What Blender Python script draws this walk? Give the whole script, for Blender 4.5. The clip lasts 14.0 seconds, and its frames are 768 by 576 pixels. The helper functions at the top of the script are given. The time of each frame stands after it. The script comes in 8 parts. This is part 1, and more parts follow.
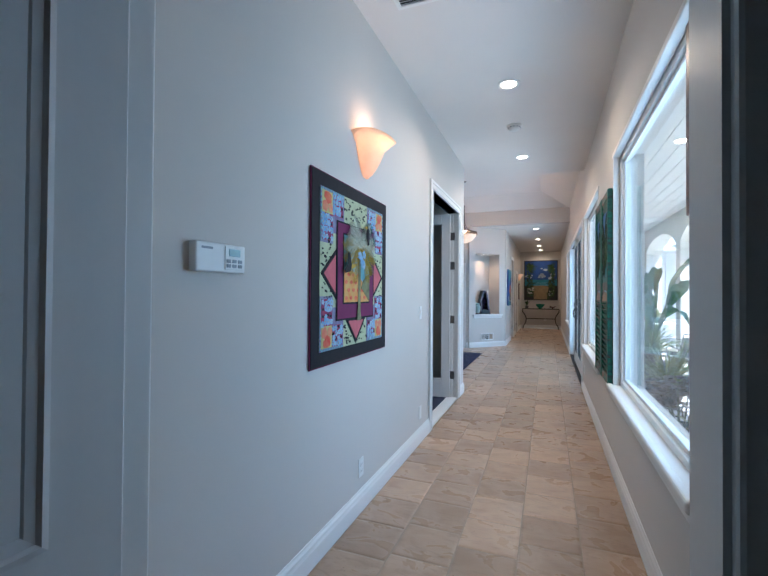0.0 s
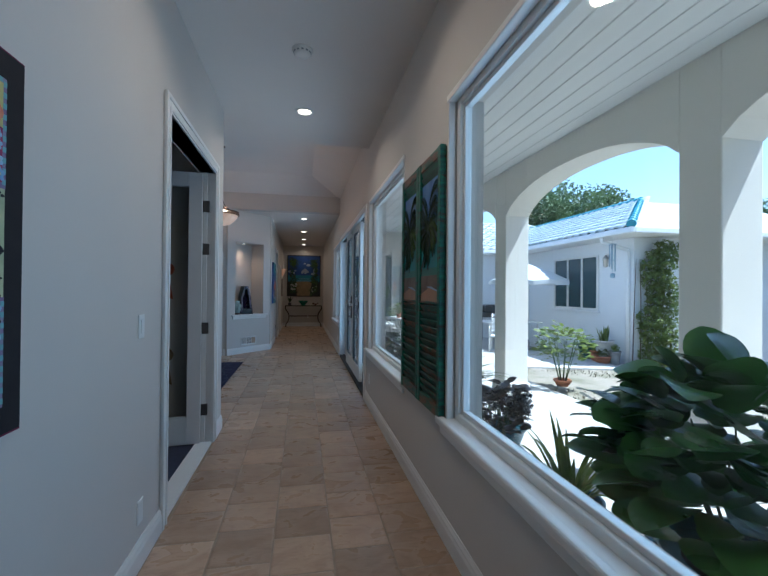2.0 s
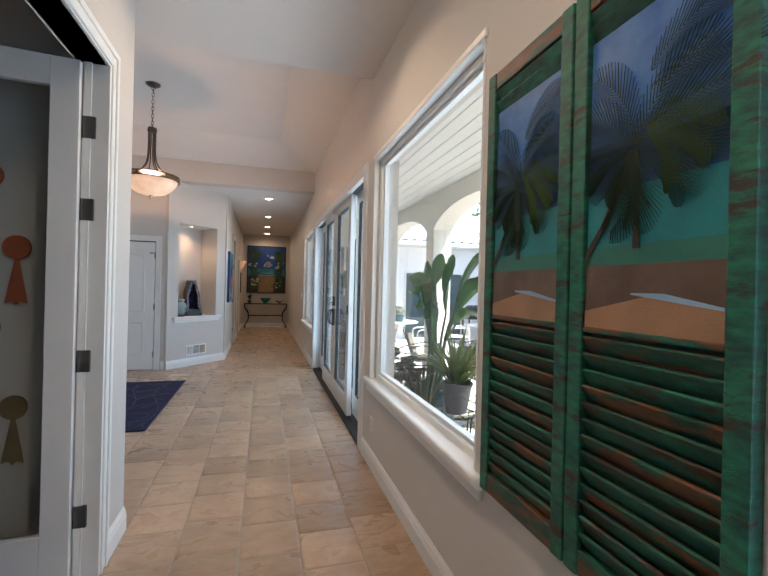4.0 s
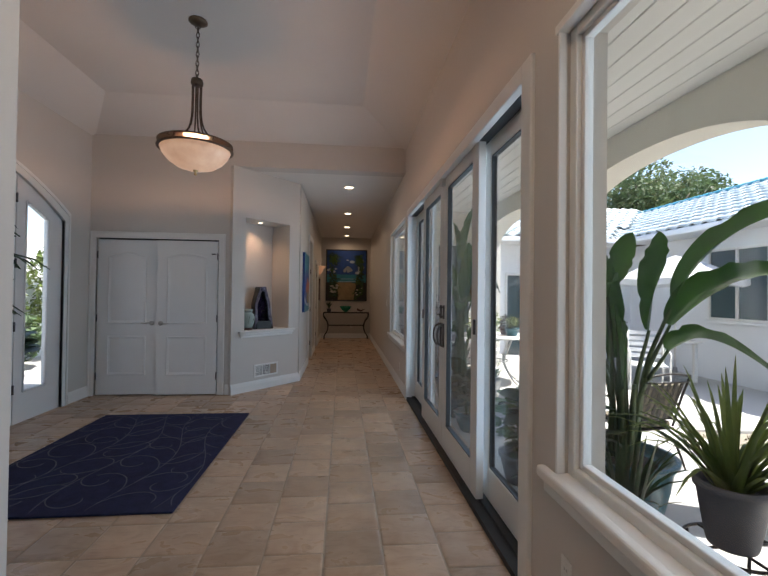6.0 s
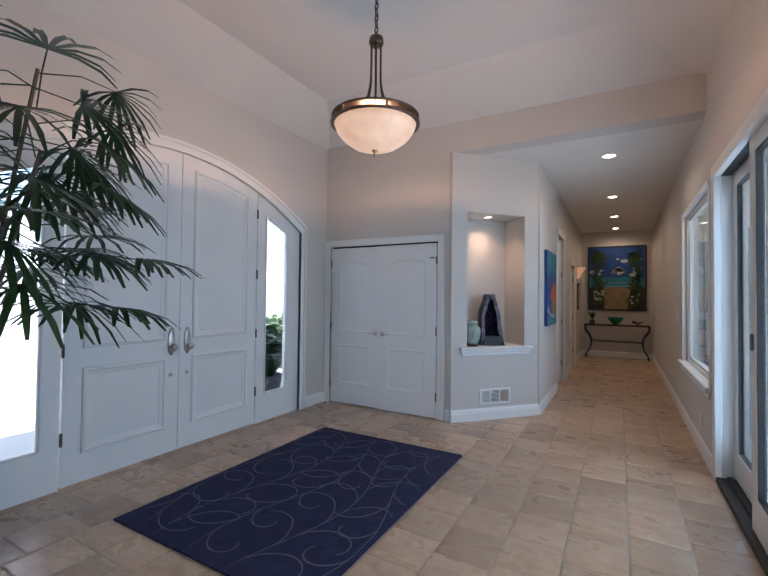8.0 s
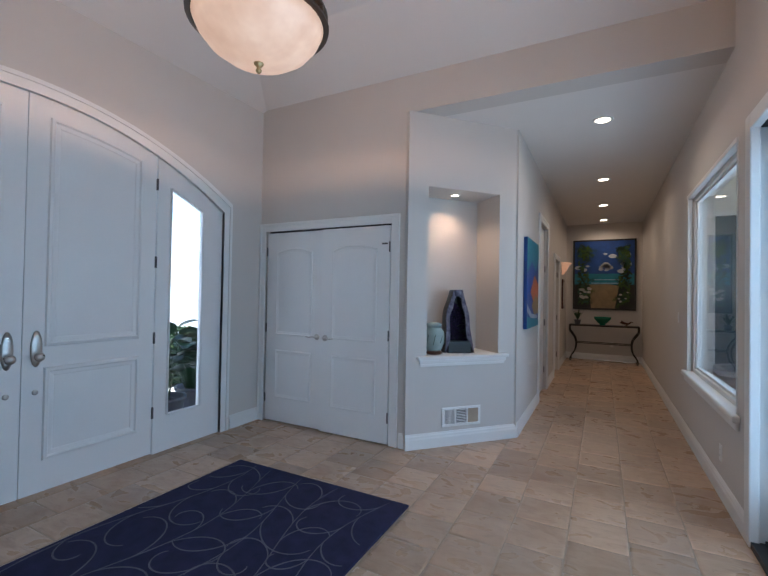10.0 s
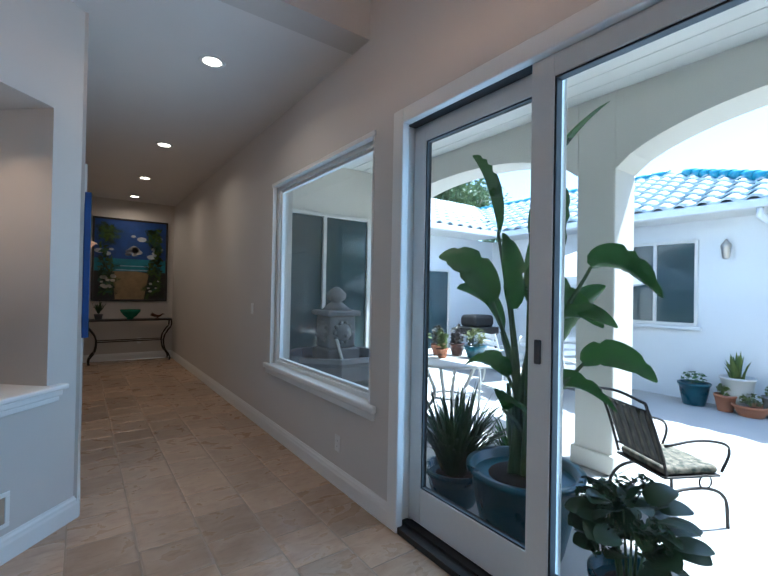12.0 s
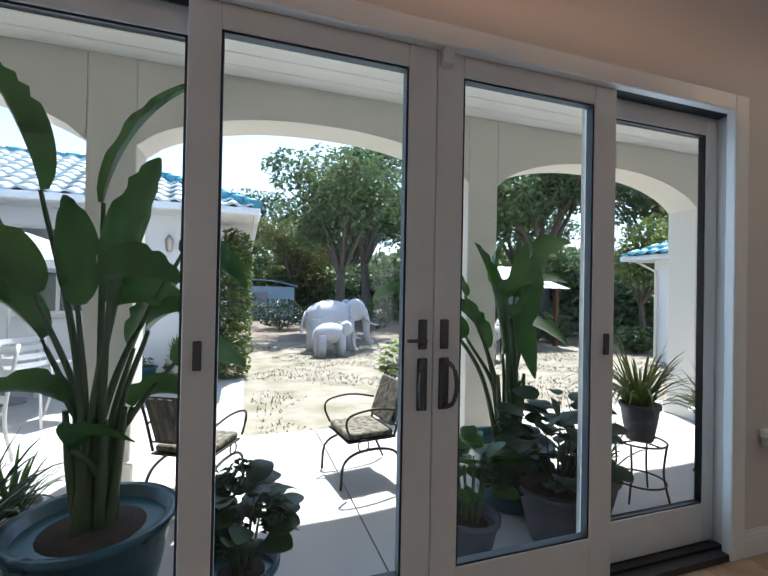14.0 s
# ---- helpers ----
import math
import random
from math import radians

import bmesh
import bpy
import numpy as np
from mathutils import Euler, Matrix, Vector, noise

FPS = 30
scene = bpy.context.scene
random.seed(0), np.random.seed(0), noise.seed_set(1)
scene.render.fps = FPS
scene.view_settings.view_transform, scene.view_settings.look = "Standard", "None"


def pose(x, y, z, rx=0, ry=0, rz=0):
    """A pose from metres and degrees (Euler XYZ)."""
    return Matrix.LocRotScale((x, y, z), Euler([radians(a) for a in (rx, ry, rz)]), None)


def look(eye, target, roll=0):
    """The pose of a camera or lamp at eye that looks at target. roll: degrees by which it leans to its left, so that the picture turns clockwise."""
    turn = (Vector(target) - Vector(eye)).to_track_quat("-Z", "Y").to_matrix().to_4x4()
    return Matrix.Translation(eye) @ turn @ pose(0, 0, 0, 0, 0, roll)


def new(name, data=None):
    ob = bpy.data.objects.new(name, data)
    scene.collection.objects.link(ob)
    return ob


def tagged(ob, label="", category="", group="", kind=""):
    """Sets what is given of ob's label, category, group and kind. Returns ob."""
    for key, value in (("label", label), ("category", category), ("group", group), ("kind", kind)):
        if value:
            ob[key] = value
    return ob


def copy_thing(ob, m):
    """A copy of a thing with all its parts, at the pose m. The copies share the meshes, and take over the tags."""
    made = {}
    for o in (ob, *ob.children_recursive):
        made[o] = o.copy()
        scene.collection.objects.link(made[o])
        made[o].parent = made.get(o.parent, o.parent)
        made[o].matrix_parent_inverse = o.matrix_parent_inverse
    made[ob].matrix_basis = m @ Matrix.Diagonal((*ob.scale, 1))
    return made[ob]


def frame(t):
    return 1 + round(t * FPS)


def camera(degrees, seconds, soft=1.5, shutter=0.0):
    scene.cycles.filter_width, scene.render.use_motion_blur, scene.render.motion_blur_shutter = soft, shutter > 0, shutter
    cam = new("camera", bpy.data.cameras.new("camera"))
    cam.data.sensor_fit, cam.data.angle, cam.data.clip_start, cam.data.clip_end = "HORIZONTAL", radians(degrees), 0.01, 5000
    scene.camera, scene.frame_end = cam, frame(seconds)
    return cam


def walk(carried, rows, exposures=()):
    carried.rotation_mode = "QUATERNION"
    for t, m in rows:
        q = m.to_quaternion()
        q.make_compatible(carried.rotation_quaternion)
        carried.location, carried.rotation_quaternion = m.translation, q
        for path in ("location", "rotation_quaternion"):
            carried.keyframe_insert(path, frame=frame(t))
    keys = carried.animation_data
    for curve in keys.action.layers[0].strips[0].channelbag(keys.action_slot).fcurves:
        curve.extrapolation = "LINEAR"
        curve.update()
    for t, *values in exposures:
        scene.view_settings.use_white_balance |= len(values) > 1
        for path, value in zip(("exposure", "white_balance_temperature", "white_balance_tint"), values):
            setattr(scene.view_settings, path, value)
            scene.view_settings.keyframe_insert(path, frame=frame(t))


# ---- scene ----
cam = camera(85.1, 14.0)
METRES, EYE, TILT, LEAN, TURN = 9.52, 1.36, 0.0, 0.0, 21.4
ROWS = [
    (0.0, 0.0, 0.0, 0.0, -0.0, 0.67, -0.4),
    (0.5, -0.0064, 0.0386, 0.0004, -8.34, 0.83, -0.19),
    (1.0, 0.0005, 0.0766, -0.0017, -20.9, 0.54, -0.16),
    (1.5, 0.0108, 0.1137, 0.0001, -27.13, 0.67, -0.24),
    (2.0, 0.0248, 0.1532, 0.0006, -32.43, 0.38, -0.52),
    (4.5, 0.0996, 0.3602, 0.0008, -36.29, 0.39, -0.8),
    (5.0, 0.1154, 0.4003, 0.0005, -33.35, 0.52, -0.9),
    (5.5, 0.1301, 0.442, -0.0007, -28.45, 0.72, -1.03),
    (6.0, 0.1479, 0.4848, 0.0006, -27.04, 0.73, -0.71),
    (6.5, 0.1647, 0.5257, 0.0015, -21.78, 0.62, -0.9),
    (7.0, 0.1777, 0.5595, 0.0009, -11.48, 0.89, -0.99),
    (7.5, 0.1968, 0.5793, 0.0019, -0.09, 1.41, -0.7),
    (10.0, 0.2442, 0.7051, 0.0026, 6.18, 0.85, -0.96),
    (10.5, 0.2355, 0.7433, 0.0018, -8.37, 0.83, -1.06),
    (11.0, 0.2252, 0.7803, 0.0025, -21.42, 0.72, -1.14),
    (11.5, 0.2171, 0.8123, 0.0026, -40.04, 0.91, -1.06),
    (12.0, 0.2149, 0.847, 0.0027, -57.35, 0.53, -1.06),
    (12.5, 0.2147, 0.8731, 0.0021, -76.49, 0.78, -0.69),
    (13.0, 0.2223, 0.8956, 0.0001, -94.95, 0.76, -0.89),
    (13.5, 0.2363, 0.9137, 0.0013, -112.11, 0.44, -0.91),
    (14.0, 0.2483, 0.9334, 0.002, -129.97, 0.47, -1.07),
]
EXPOSURES = [(0.0, 2.45, 5350, 5), (0.5, 1.75, 5200, 4), (1.0, 1.5, 5100, 3), (1.5, 1.35, 5150, 3), (2.0, 1.1, 5200, 3), (4.5, 2.3, 6600, 11), (5.0, 2.1, 6300, 8), (5.5, 1.4, 6200, 8), (6.0, 1.35, 6700, 13), (6.5, 1.6, 6900, 13), (7.0, 1.8, 6500, 14), (7.5, 2.0, 6200, 13), (10.0, 1.9, 5700, 9), (10.5, 1.85, 5550, 8), (11.0, 1.85, 5400, 7), (11.5, 1.75, 5300, 5), (12.0, 1.7, 5200, 3), (12.5, 1.5, 5150, 2), (13.0, 1.4, 5300, 3), (13.5, 1.3, 5900, 6), (14.0, 1.3, 6200, 9)]
BETWEEN = [(4.3, look((-0.369, 3.386, 1.393), (0.187, 5.307, 1.393), 1.4)), (7.7, look((-0.208, 5.899, 1.398), (-1.085, 7.696, 1.437), 0.8)), (9.8, look((-0.140, 7.042, 1.380), (-1.298, 8.672, 1.433), 0.4))]
walk(cam, sorted(BETWEEN + [(t, pose(0, 0, EYE, TILT, LEAN, TURN) @ pose(METRES * x, METRES * y, METRES * z, 90 + pitch, roll, yaw)) for t, x, y, z, yaw, pitch, roll in ROWS], key=lambda r: r[0]), EXPOSURES)

# ---- light ----
world = bpy.data.worlds.new("sky")
scene.world = world
world.use_nodes = True
wn = world.node_tree.nodes
sky = wn.new("ShaderNodeTexSky")
sky.sky_type, sky.sun_disc = "NISHITA", False
SUN = Vector((1.0, -0.42, 2.25)).normalized()
sky.sun_elevation = math.asin(SUN.z)
sky.sun_rotation = math.atan2(SUN.x, SUN.y)
wn["Background"].inputs["Strength"].default_value = 0.15
world.node_tree.links.new(sky.outputs[0], wn["Background"].inputs["Color"])
sun = new("sun", bpy.data.lights.new("sun", "SUN"))
sun.data.energy, sun.data.angle, sun.data.color = 5.0, radians(0.6), (1.0, 0.97, 0.93)
sun.matrix_world = look(SUN * 30, (0, 0, 0))


def lamp(name, kind, place, target, energy, size, colour=(1, 0.72, 0.5), size_y=None, spread=180):
    d = bpy.data.lights.new(name, kind)
    d.energy, d.color = energy, colour
    if kind == "AREA":
        d.size, d.spread = size, radians(spread)
        d.shape = "RECTANGLE" if size_y else "DISK"
        if size_y:
            d.size_y = size_y
    else:
        d.shadow_soft_size = size
    ob = new(name, d)
    ob.matrix_world = look(place, target)
    return ob


SKYBLUE, WARM = (0.48, 0.72, 1.0), (1.0, 0.74, 0.52)
# bluish area lamps added inside the openings to strengthen the sky light
for y0, y1, z0, z1, e in ((1.74, 3.62, 0.70, 2.40, 5.0), (4.66, 6.38, 0.70, 2.40, 3.2), (6.80, 10.10, 0.10, 2.35, 14), (10.47, 12.2, 0.70, 2.38, 2.4)):
    lamp("daylight_fill", "AREA", (0.60, (y0 + y1) / 2, (z0 + z1) / 2), (-5, (y0 + y1) / 2, (z0 + z1) / 2), e, y1 - y0, SKYBLUE, z1 - z0)
# recessed cans
CANS_S, CANS_N = ((-0.31, 3.61), (-0.31, 5.60)), ((-0.295, 11.46), (-0.288, 13.67), (-0.285, 15.5), (-0.275, 17.1))
for x, y in CANS_S:
    lamp("can_light", "AREA", (x, y, 3.095), (x, y, 0), 2.6, 0.12, WARM, spread=150)
for x, y in CANS_N:
    lamp("can_light", "AREA", (x, y, 3.015), (x, y, 0), 1.2, 0.12, WARM, spread=150)
lamp("niche_light", "AREA", (-1.584, 11.07, 2.35), (-1.584, 11.07, 0), 0.6, 0.07, (1.0, 0.64, 0.40), spread=120)
lamp("pendant_light", "POINT", (-1.61, 8.43, 2.55), (-1.61, 8.43, 0), 44, 0.10, (1.0, 0.56, 0.33))
lamp("sconce_light", "POINT", (-1.0, 2.43, 2.36), (-1, 2.43, 0), 0.5, 0.04, (1.0, 0.62, 0.38))

# ---- materials ----
def material(name, rgb, rough=0.6, metal=0.0, vary=0.12, scale=6.0, fine=90.0, bump=0.1, depth=0.002, rgb2=None, random_tint=0.0, emit=0.0, emit_rgb=None, spec=0.5, through_light=0.0, stretch=None, island=False):
    m = bpy.data.materials.new(name)
    m.use_nodes = True
    t = m.node_tree
    b = t.nodes["Principled BSDF"]
    b.inputs["Roughness"].default_value, b.inputs["Metallic"].default_value = rough, metal
    b.inputs["Specular IOR Level"].default_value = spec
    tc = t.nodes.new("ShaderNodeTexCoord")
    vec = tc.outputs["Object"]
    if stretch:
        mp = t.nodes.new("ShaderNodeMapping")
        mp.inputs["Scale"].default_value = stretch
        t.links.new(vec, mp.inputs[0])
        vec = mp.outputs[0]
    big = t.nodes.new("ShaderNodeTexNoise")
    big.inputs["Scale"].default_value, big.inputs["Detail"].default_value = scale, 3
    small = t.nodes.new("ShaderNodeTexNoise")
    small.inputs["Scale"].default_value, small.inputs["Detail"].default_value = fine, 3
    for n in (big, small):
        t.links.new(vec, n.inputs["Vector"])
    mix = t.nodes.new("ShaderNodeMix")
    mix.data_type = "RGBA"
    dark = rgb2 or tuple(c * (1 - vary) for c in rgb)
    ramp = t.nodes.new("ShaderNodeValToRGB")
    ramp.color_ramp.elements[0].position, ramp.color_ramp.elements[1].position = 0.30, 0.72
    t.links.new(big.outputs["Fac"], ramp.inputs[0])
    t.links.new(ramp.outputs[0], mix.inputs["Factor"])
    mix.inputs[6].default_value, mix.inputs[7].default_value = (*dark, 1), (*rgb, 1)
    last = mix.outputs[2]
    hsv = t.nodes.new("ShaderNodeHueSaturation")
    t.links.new(last, hsv.inputs["Color"])
    mr = t.nodes.new("ShaderNodeMapRange")
    mr.inputs["To Min"].default_value, mr.inputs["To Max"].default_value = 1 - vary * 0.6, 1 + vary * 0.6
    t.links.new(small.outputs["Fac"], mr.inputs["Value"])
    value = mr.outputs[0]
    if random_tint:
        r = t.nodes.new("ShaderNodeMapRange")
        r.inputs["To Min"].default_value, r.inputs["To Max"].default_value = 1 - random_tint, 1 + random_tint
        if island:
            g = t.nodes.new("ShaderNodeNewGeometry")
            t.links.new(g.outputs["Random Per Island"], r.inputs["Value"])
        else:
            g = t.nodes.new("ShaderNodeObjectInfo")
            t.links.new(g.outputs["Random"], r.inputs["Value"])
        mu = t.nodes.new("ShaderNodeMath")
        mu.operation = "MULTIPLY"
        t.links.new(value, mu.inputs[0])
        t.links.new(r.outputs[0], mu.inputs[1])
        value = mu.outputs[0]
    t.links.new(value, hsv.inputs["Value"])
    t.links.new(hsv.outputs[0], b.inputs["Base Color"])
    rr = t.nodes.new("ShaderNodeMapRange")
    rr.inputs["To Min"].default_value, rr.inputs["To Max"].default_value = max(0.02, rough - 0.12), min(1, rough + 0.12)
    t.links.new(big.outputs["Fac"], rr.inputs["Value"])
    t.links.new(rr.outputs[0], b.inputs["Roughness"])
    if bump:
        bp = t.nodes.new("ShaderNodeBump")
        bp.inputs["Strength"].default_value, bp.inputs["Distance"].default_value = bump, depth
        t.links.new(small.outputs["Fac"], bp.inputs["Height"])
        t.links.new(bp.outputs[0], b.inputs["Normal"])
    if emit:
        b.inputs["Emission Color"].default_value = (*(emit_rgb or rgb), 1)
        b.inputs["Emission Strength"].default_value = emit
    if through_light:
        out = t.nodes["Material Output"]
        tr = t.nodes.new("ShaderNodeBsdfTranslucent")
        t.links.new(hsv.outputs[0], tr.inputs["Color"])
        mx = t.nodes.new("ShaderNodeMixShader")
        mx.inputs[0].default_value = through_light
        t.links.new(b.outputs[0], mx.inputs[1])
        t.links.new(tr.outputs[0], mx.inputs[2])
        t.links.new(mx.outputs[0], out.inputs["Surface"])
    return m


def glass_material(name, tint=(0.975, 0.99, 0.985), ior=1.45):
    m = bpy.data.materials.new(name)
    m.use_nodes = True
    t = m.node_tree
    t.nodes.remove(t.nodes["Principled BSDF"])
    a, g, f, x = (t.nodes.new(n) for n in ("ShaderNodeBsdfTransparent", "ShaderNodeBsdfGlossy", "ShaderNodeLayerWeight", "ShaderNodeMixShader"))
    a.inputs[0].default_value = (*tint, 1)
    g.inputs["Roughness"].default_value = 0.0
    pw, ad = t.nodes.new("ShaderNodeMath"), t.nodes.new("ShaderNodeMath")
    pw.operation, ad.operation = "POWER", "MULTIPLY_ADD"
    pw.inputs[1].default_value, ad.inputs[1].default_value, ad.inputs[2].default_value = 4.0, 0.6, 0.018
    t.links.new(f.outputs["Facing"], pw.inputs[0])
    t.links.new(pw.outputs[0], ad.inputs[0])
    t.links.new(ad.outputs[0], x.inputs[0])
    t.links.new(a.outputs[0], x.inputs[1])
    t.links.new(g.outputs[0], x.inputs[2])
    t.links.new(x.outputs[0], t.nodes["Material Output"].inputs["Surface"])
    return m


WALL = material("wall_paint", (0.60, 0.56, 0.515), 0.75, vary=0.03, scale=2, fine=160, bump=0.12, depth=0.001)
CEIL = material("ceiling_paint", (0.74, 0.70, 0.66), 0.85, vary=0.03, scale=2, fine=140, bump=0.12, depth=0.001)
TRIM = material("trim_paint", (0.78, 0.77, 0.74), 0.4, vary=0.03, scale=5, fine=60, bump=0.04)
DOORW = material("door_paint", (0.76, 0.75, 0.73), 0.42, vary=0.03, scale=3, fine=60, bump=0.05)
VINYL = material("window_frame_vinyl", (0.75, 0.74, 0.71), 0.35, vary=0.04, scale=4, fine=40, bump=0.03)


def travertine(name, island):
    """Honed travertine: clouded beige bands, small filled pits, and a tone of its own for each tile."""
    m = material(name, (0.46, 0.335, 0.235), 0.30)
    t = m.node_tree
    b = t.nodes["Principled BSDF"]
    geo = t.nodes.new("ShaderNodeNewGeometry")
    if island:
        rnd_out = geo.outputs["Random Per Island"]
    else:
        rnd_out = t.nodes.new("ShaderNodeObjectInfo").outputs["Random"]
    shift = t.nodes.new("ShaderNodeVectorMath")
    shift.operation = "MULTIPLY_ADD"
    t.links.new(rnd_out, shift.inputs[0])
    shift.inputs[1].default_value = (37.0, 53.0, 19.0)
    t.links.new(geo.outputs["Position"], shift.inputs[2])

    def field(scale, detail, stretch, lo, hi, distort=0.0):
        mp, n, r = (t.nodes.new(k) for k in ("ShaderNodeMapping", "ShaderNodeTexNoise", "ShaderNodeMapRange"))
        mp.inputs["Scale"].default_value = stretch
        t.links.new(shift.outputs[0], mp.inputs[0])
        t.links.new(mp.outputs[0], n.inputs["Vector"])
        n.inputs["Scale"].default_value, n.inputs["Detail"].default_value, n.inputs["Distortion"].default_value = scale, detail, distort
        r.inputs["From Min"].default_value, r.inputs["From Max"].default_value = lo, hi
        t.links.new(n.outputs["Fac"], r.inputs["Value"])
        return r.outputs[0]

    def blend(fac, a, c):
        x = t.nodes.new("ShaderNodeMix")
        x.data_type = "RGBA"
        t.links.new(fac, x.inputs["Factor"])
        for k, v in ((6, a), (7, c)):
            if isinstance(v, tuple):
                x.inputs[k].default_value = (*v, 1)
            else:
                t.links.new(v, x.inputs[k])
        return x.outputs[2]

    cloud = field(5.0, 5, (1, 1.5, 1), 0.30, 0.70, 0.8)
    vein = field(16.0, 4, (0.5, 1.5, 1), 0.52, 0.72, 1.6)
    pit = field(70.0, 2, (1, 1.3, 1), 0.70, 0.78)
    patch = field(9.0, 2, (1, 1, 1), 0.50, 0.62)
    pits = t.nodes.new("ShaderNodeMath")
    pits.operation = "MULTIPLY"
    t.links.new(pit, pits.inputs[0])
    t.links.new(patch, pits.inputs[1])
    c = blend(cloud, (0.40, 0.265, 0.17), (0.54, 0.385, 0.265))
    dim = t.nodes.new("ShaderNodeMath")
    dim.operation, dim.inputs[1].default_value = "MULTIPLY", 0.45
    t.links.new(vein, dim.inputs[0])
    c = blend(dim.outputs[0], c, (0.27, 0.175, 0.115))
    c = blend(pits.outputs[0], c, (0.11, 0.07, 0.045))
    hsv = t.nodes.new("ShaderNodeHueSaturation")
    tone = t.nodes.new("ShaderNodeMapRange")
    tone.inputs["To Min"].default_value, tone.inputs["To Max"].default_value = 0.74, 1.10
    t.links.new(rnd_out, tone.inputs["Value"])
    t.links.new(tone.outputs[0], hsv.inputs["Value"])
    t.links.new(c, hsv.inputs["Color"])
    t.links.new(hsv.outputs[0], b.inputs["Base Color"])
    gl = t.nodes.new("ShaderNodeMapRange")
    gl.inputs["To Min"].default_value, gl.inputs["To Max"].default_value = 0.38, 0.24
    t.links.new(cloud, gl.inputs["Value"])
    t.links.new(gl.outputs[0], b.inputs["Roughness"])
    bp = t.nodes.new("ShaderNodeBump")
    bp.inputs["Strength"].default_value, bp.inputs["Distance"].default_value = 0.25, 0.004
    t.links.new(cloud, bp.inputs["Height"])
    t.links.new(bp.outputs[0], b.inputs["Normal"])
    return m


TILE, TILEJ = travertine("travertine_tile", False), travertine("travertine_tile_joined", True)
GROUT = material("grout", (0.40, 0.31, 0.225), 0.85, vary=0.2, scale=9, fine=120)
NAVY = material("navy_rug_pile", (0.030, 0.032, 0.075), 0.95, vary=0.35, scale=14, fine=420, bump=0.6, depth=0.004, spec=0.15)
RUGLINE = material("rug_pale_vine", (0.12, 0.12, 0.15), 0.95, vary=0.25, scale=20, fine=400, bump=0.5, depth=0.003, spec=0.15)
BRONZE = material("brushed_bronze", (0.16, 0.12, 0.09), 0.38, metal=0.9, vary=0.2, scale=20, fine=120)
NICKEL = material("satin_nickel", (0.52, 0.49, 0.45), 0.32, metal=1.0, vary=0.1, scale=18, fine=100)
BRASS = material("worn_brass", (0.55, 0.42, 0.22), 0.35, metal=1.0, vary=0.15, scale=18, fine=100)
HINGE = material("dark_hinge_steel", (0.14, 0.13, 0.125), 0.42, metal=0.8, vary=0.2, scale=20, fine=90)
IRON = material("wrought_iron", (0.045, 0.04, 0.036), 0.5, metal=0.6, vary=0.3, scale=20, fine=90, bump=0.2)
BLACK = material("black_track", (0.025, 0.023, 0.022), 0.6, vary=0.2, scale=10, fine=60)
ALABASTER = material("alabaster_glass_lit", (0.82, 0.68, 0.54), 0.35, rgb2=(0.62, 0.44, 0.32), vary=0.1, scale=7, fine=20, emit=0.14, emit_rgb=(1.0, 0.58, 0.35))
SCONCEG = material("sconce_glass_lit", (0.85, 0.68, 0.52), 0.4, rgb2=(0.8, 0.56, 0.4), vary=0.1, scale=9, fine=30, emit=0.05, emit_rgb=(1.0, 0.58, 0.36))
CANGLOW = material("lit_can_lens", (1, 0.95, 0.85), 0.5, vary=0.02, emit=3.0, emit_rgb=(1.0, 0.80, 0.58), bump=0)
PLASTIC = material("white_plastic", (0.74, 0.73, 0.70), 0.4, vary=0.03, scale=10, fine=60, bump=0.02)
GREYP = material("grey_plastic", (0.25, 0.27, 0.29), 0.45, vary=0.1, scale=10, fine=60)
LCD = material("lcd_screen", (0.30, 0.42, 0.40), 0.2, vary=0.05, scale=5, bump=0)
GLASS = glass_material("window_glass")
STUCCO = material("cream_stucco", (0.77, 0.74, 0.67), 0.9, vary=0.05, scale=1.6, fine=70, bump=0.35, depth=0.004)
SOFFIT = material("white_board_soffit", (0.76, 0.76, 0.74), 0.65, vary=0.04, scale=3, fine=50, bump=0.08)
WHITEST = material("white_house_stucco", (0.80, 0.82, 0.84), 0.9, vary=0.05, scale=1.2, fine=60, bump=0.3, depth=0.004)
ROOFT = material("barrel_roof_tile", (0.58, 0.63, 0.64), 0.6, rgb2=(0.42, 0.50, 0.52), vary=0.15, scale=3, fine=30, bump=0.2, random_tint=0.14, island=True)
RIDGE = material("glazed_ridge_tile", (0.06, 0.30, 0.40), 0.35, vary=0.2, scale=4, fine=40)
CONCRETE = material("patio_concrete", (0.46, 0.45, 0.43), 0.85, vary=0.1, scale=1.1, fine=60, bump=0.25, depth=0.003)
LAWN = material("dry_lawn_ground", (0.31, 0.27, 0.225), 0.95, rgb2=(0.15, 0.14, 0.09), vary=0.5, scale=2.6, fine=45, bump=0.8, depth=0.02)
DIRT = material("dirt_ground", (0.24, 0.19, 0.145), 0.95, rgb2=(0.13, 0.105, 0.08), vary=0.3, scale=0.5, fine=20, bump=0.8, depth=0.02)
LEAF = material("broad_leaf_green", (0.07, 0.18, 0.035), 0.30, rgb2=(0.03, 0.09, 0.02), vary=0.2, scale=5, fine=50, random_tint=0.25, island=True, through_light=0.3)
LEAFD = material("dark_leaf_green", (0.028, 0.065, 0.022), 0.4, rgb2=(0.018, 0.045, 0.016), vary=0.2, scale=7, fine=50, random_tint=0.3, island=True, through_light=0.25)
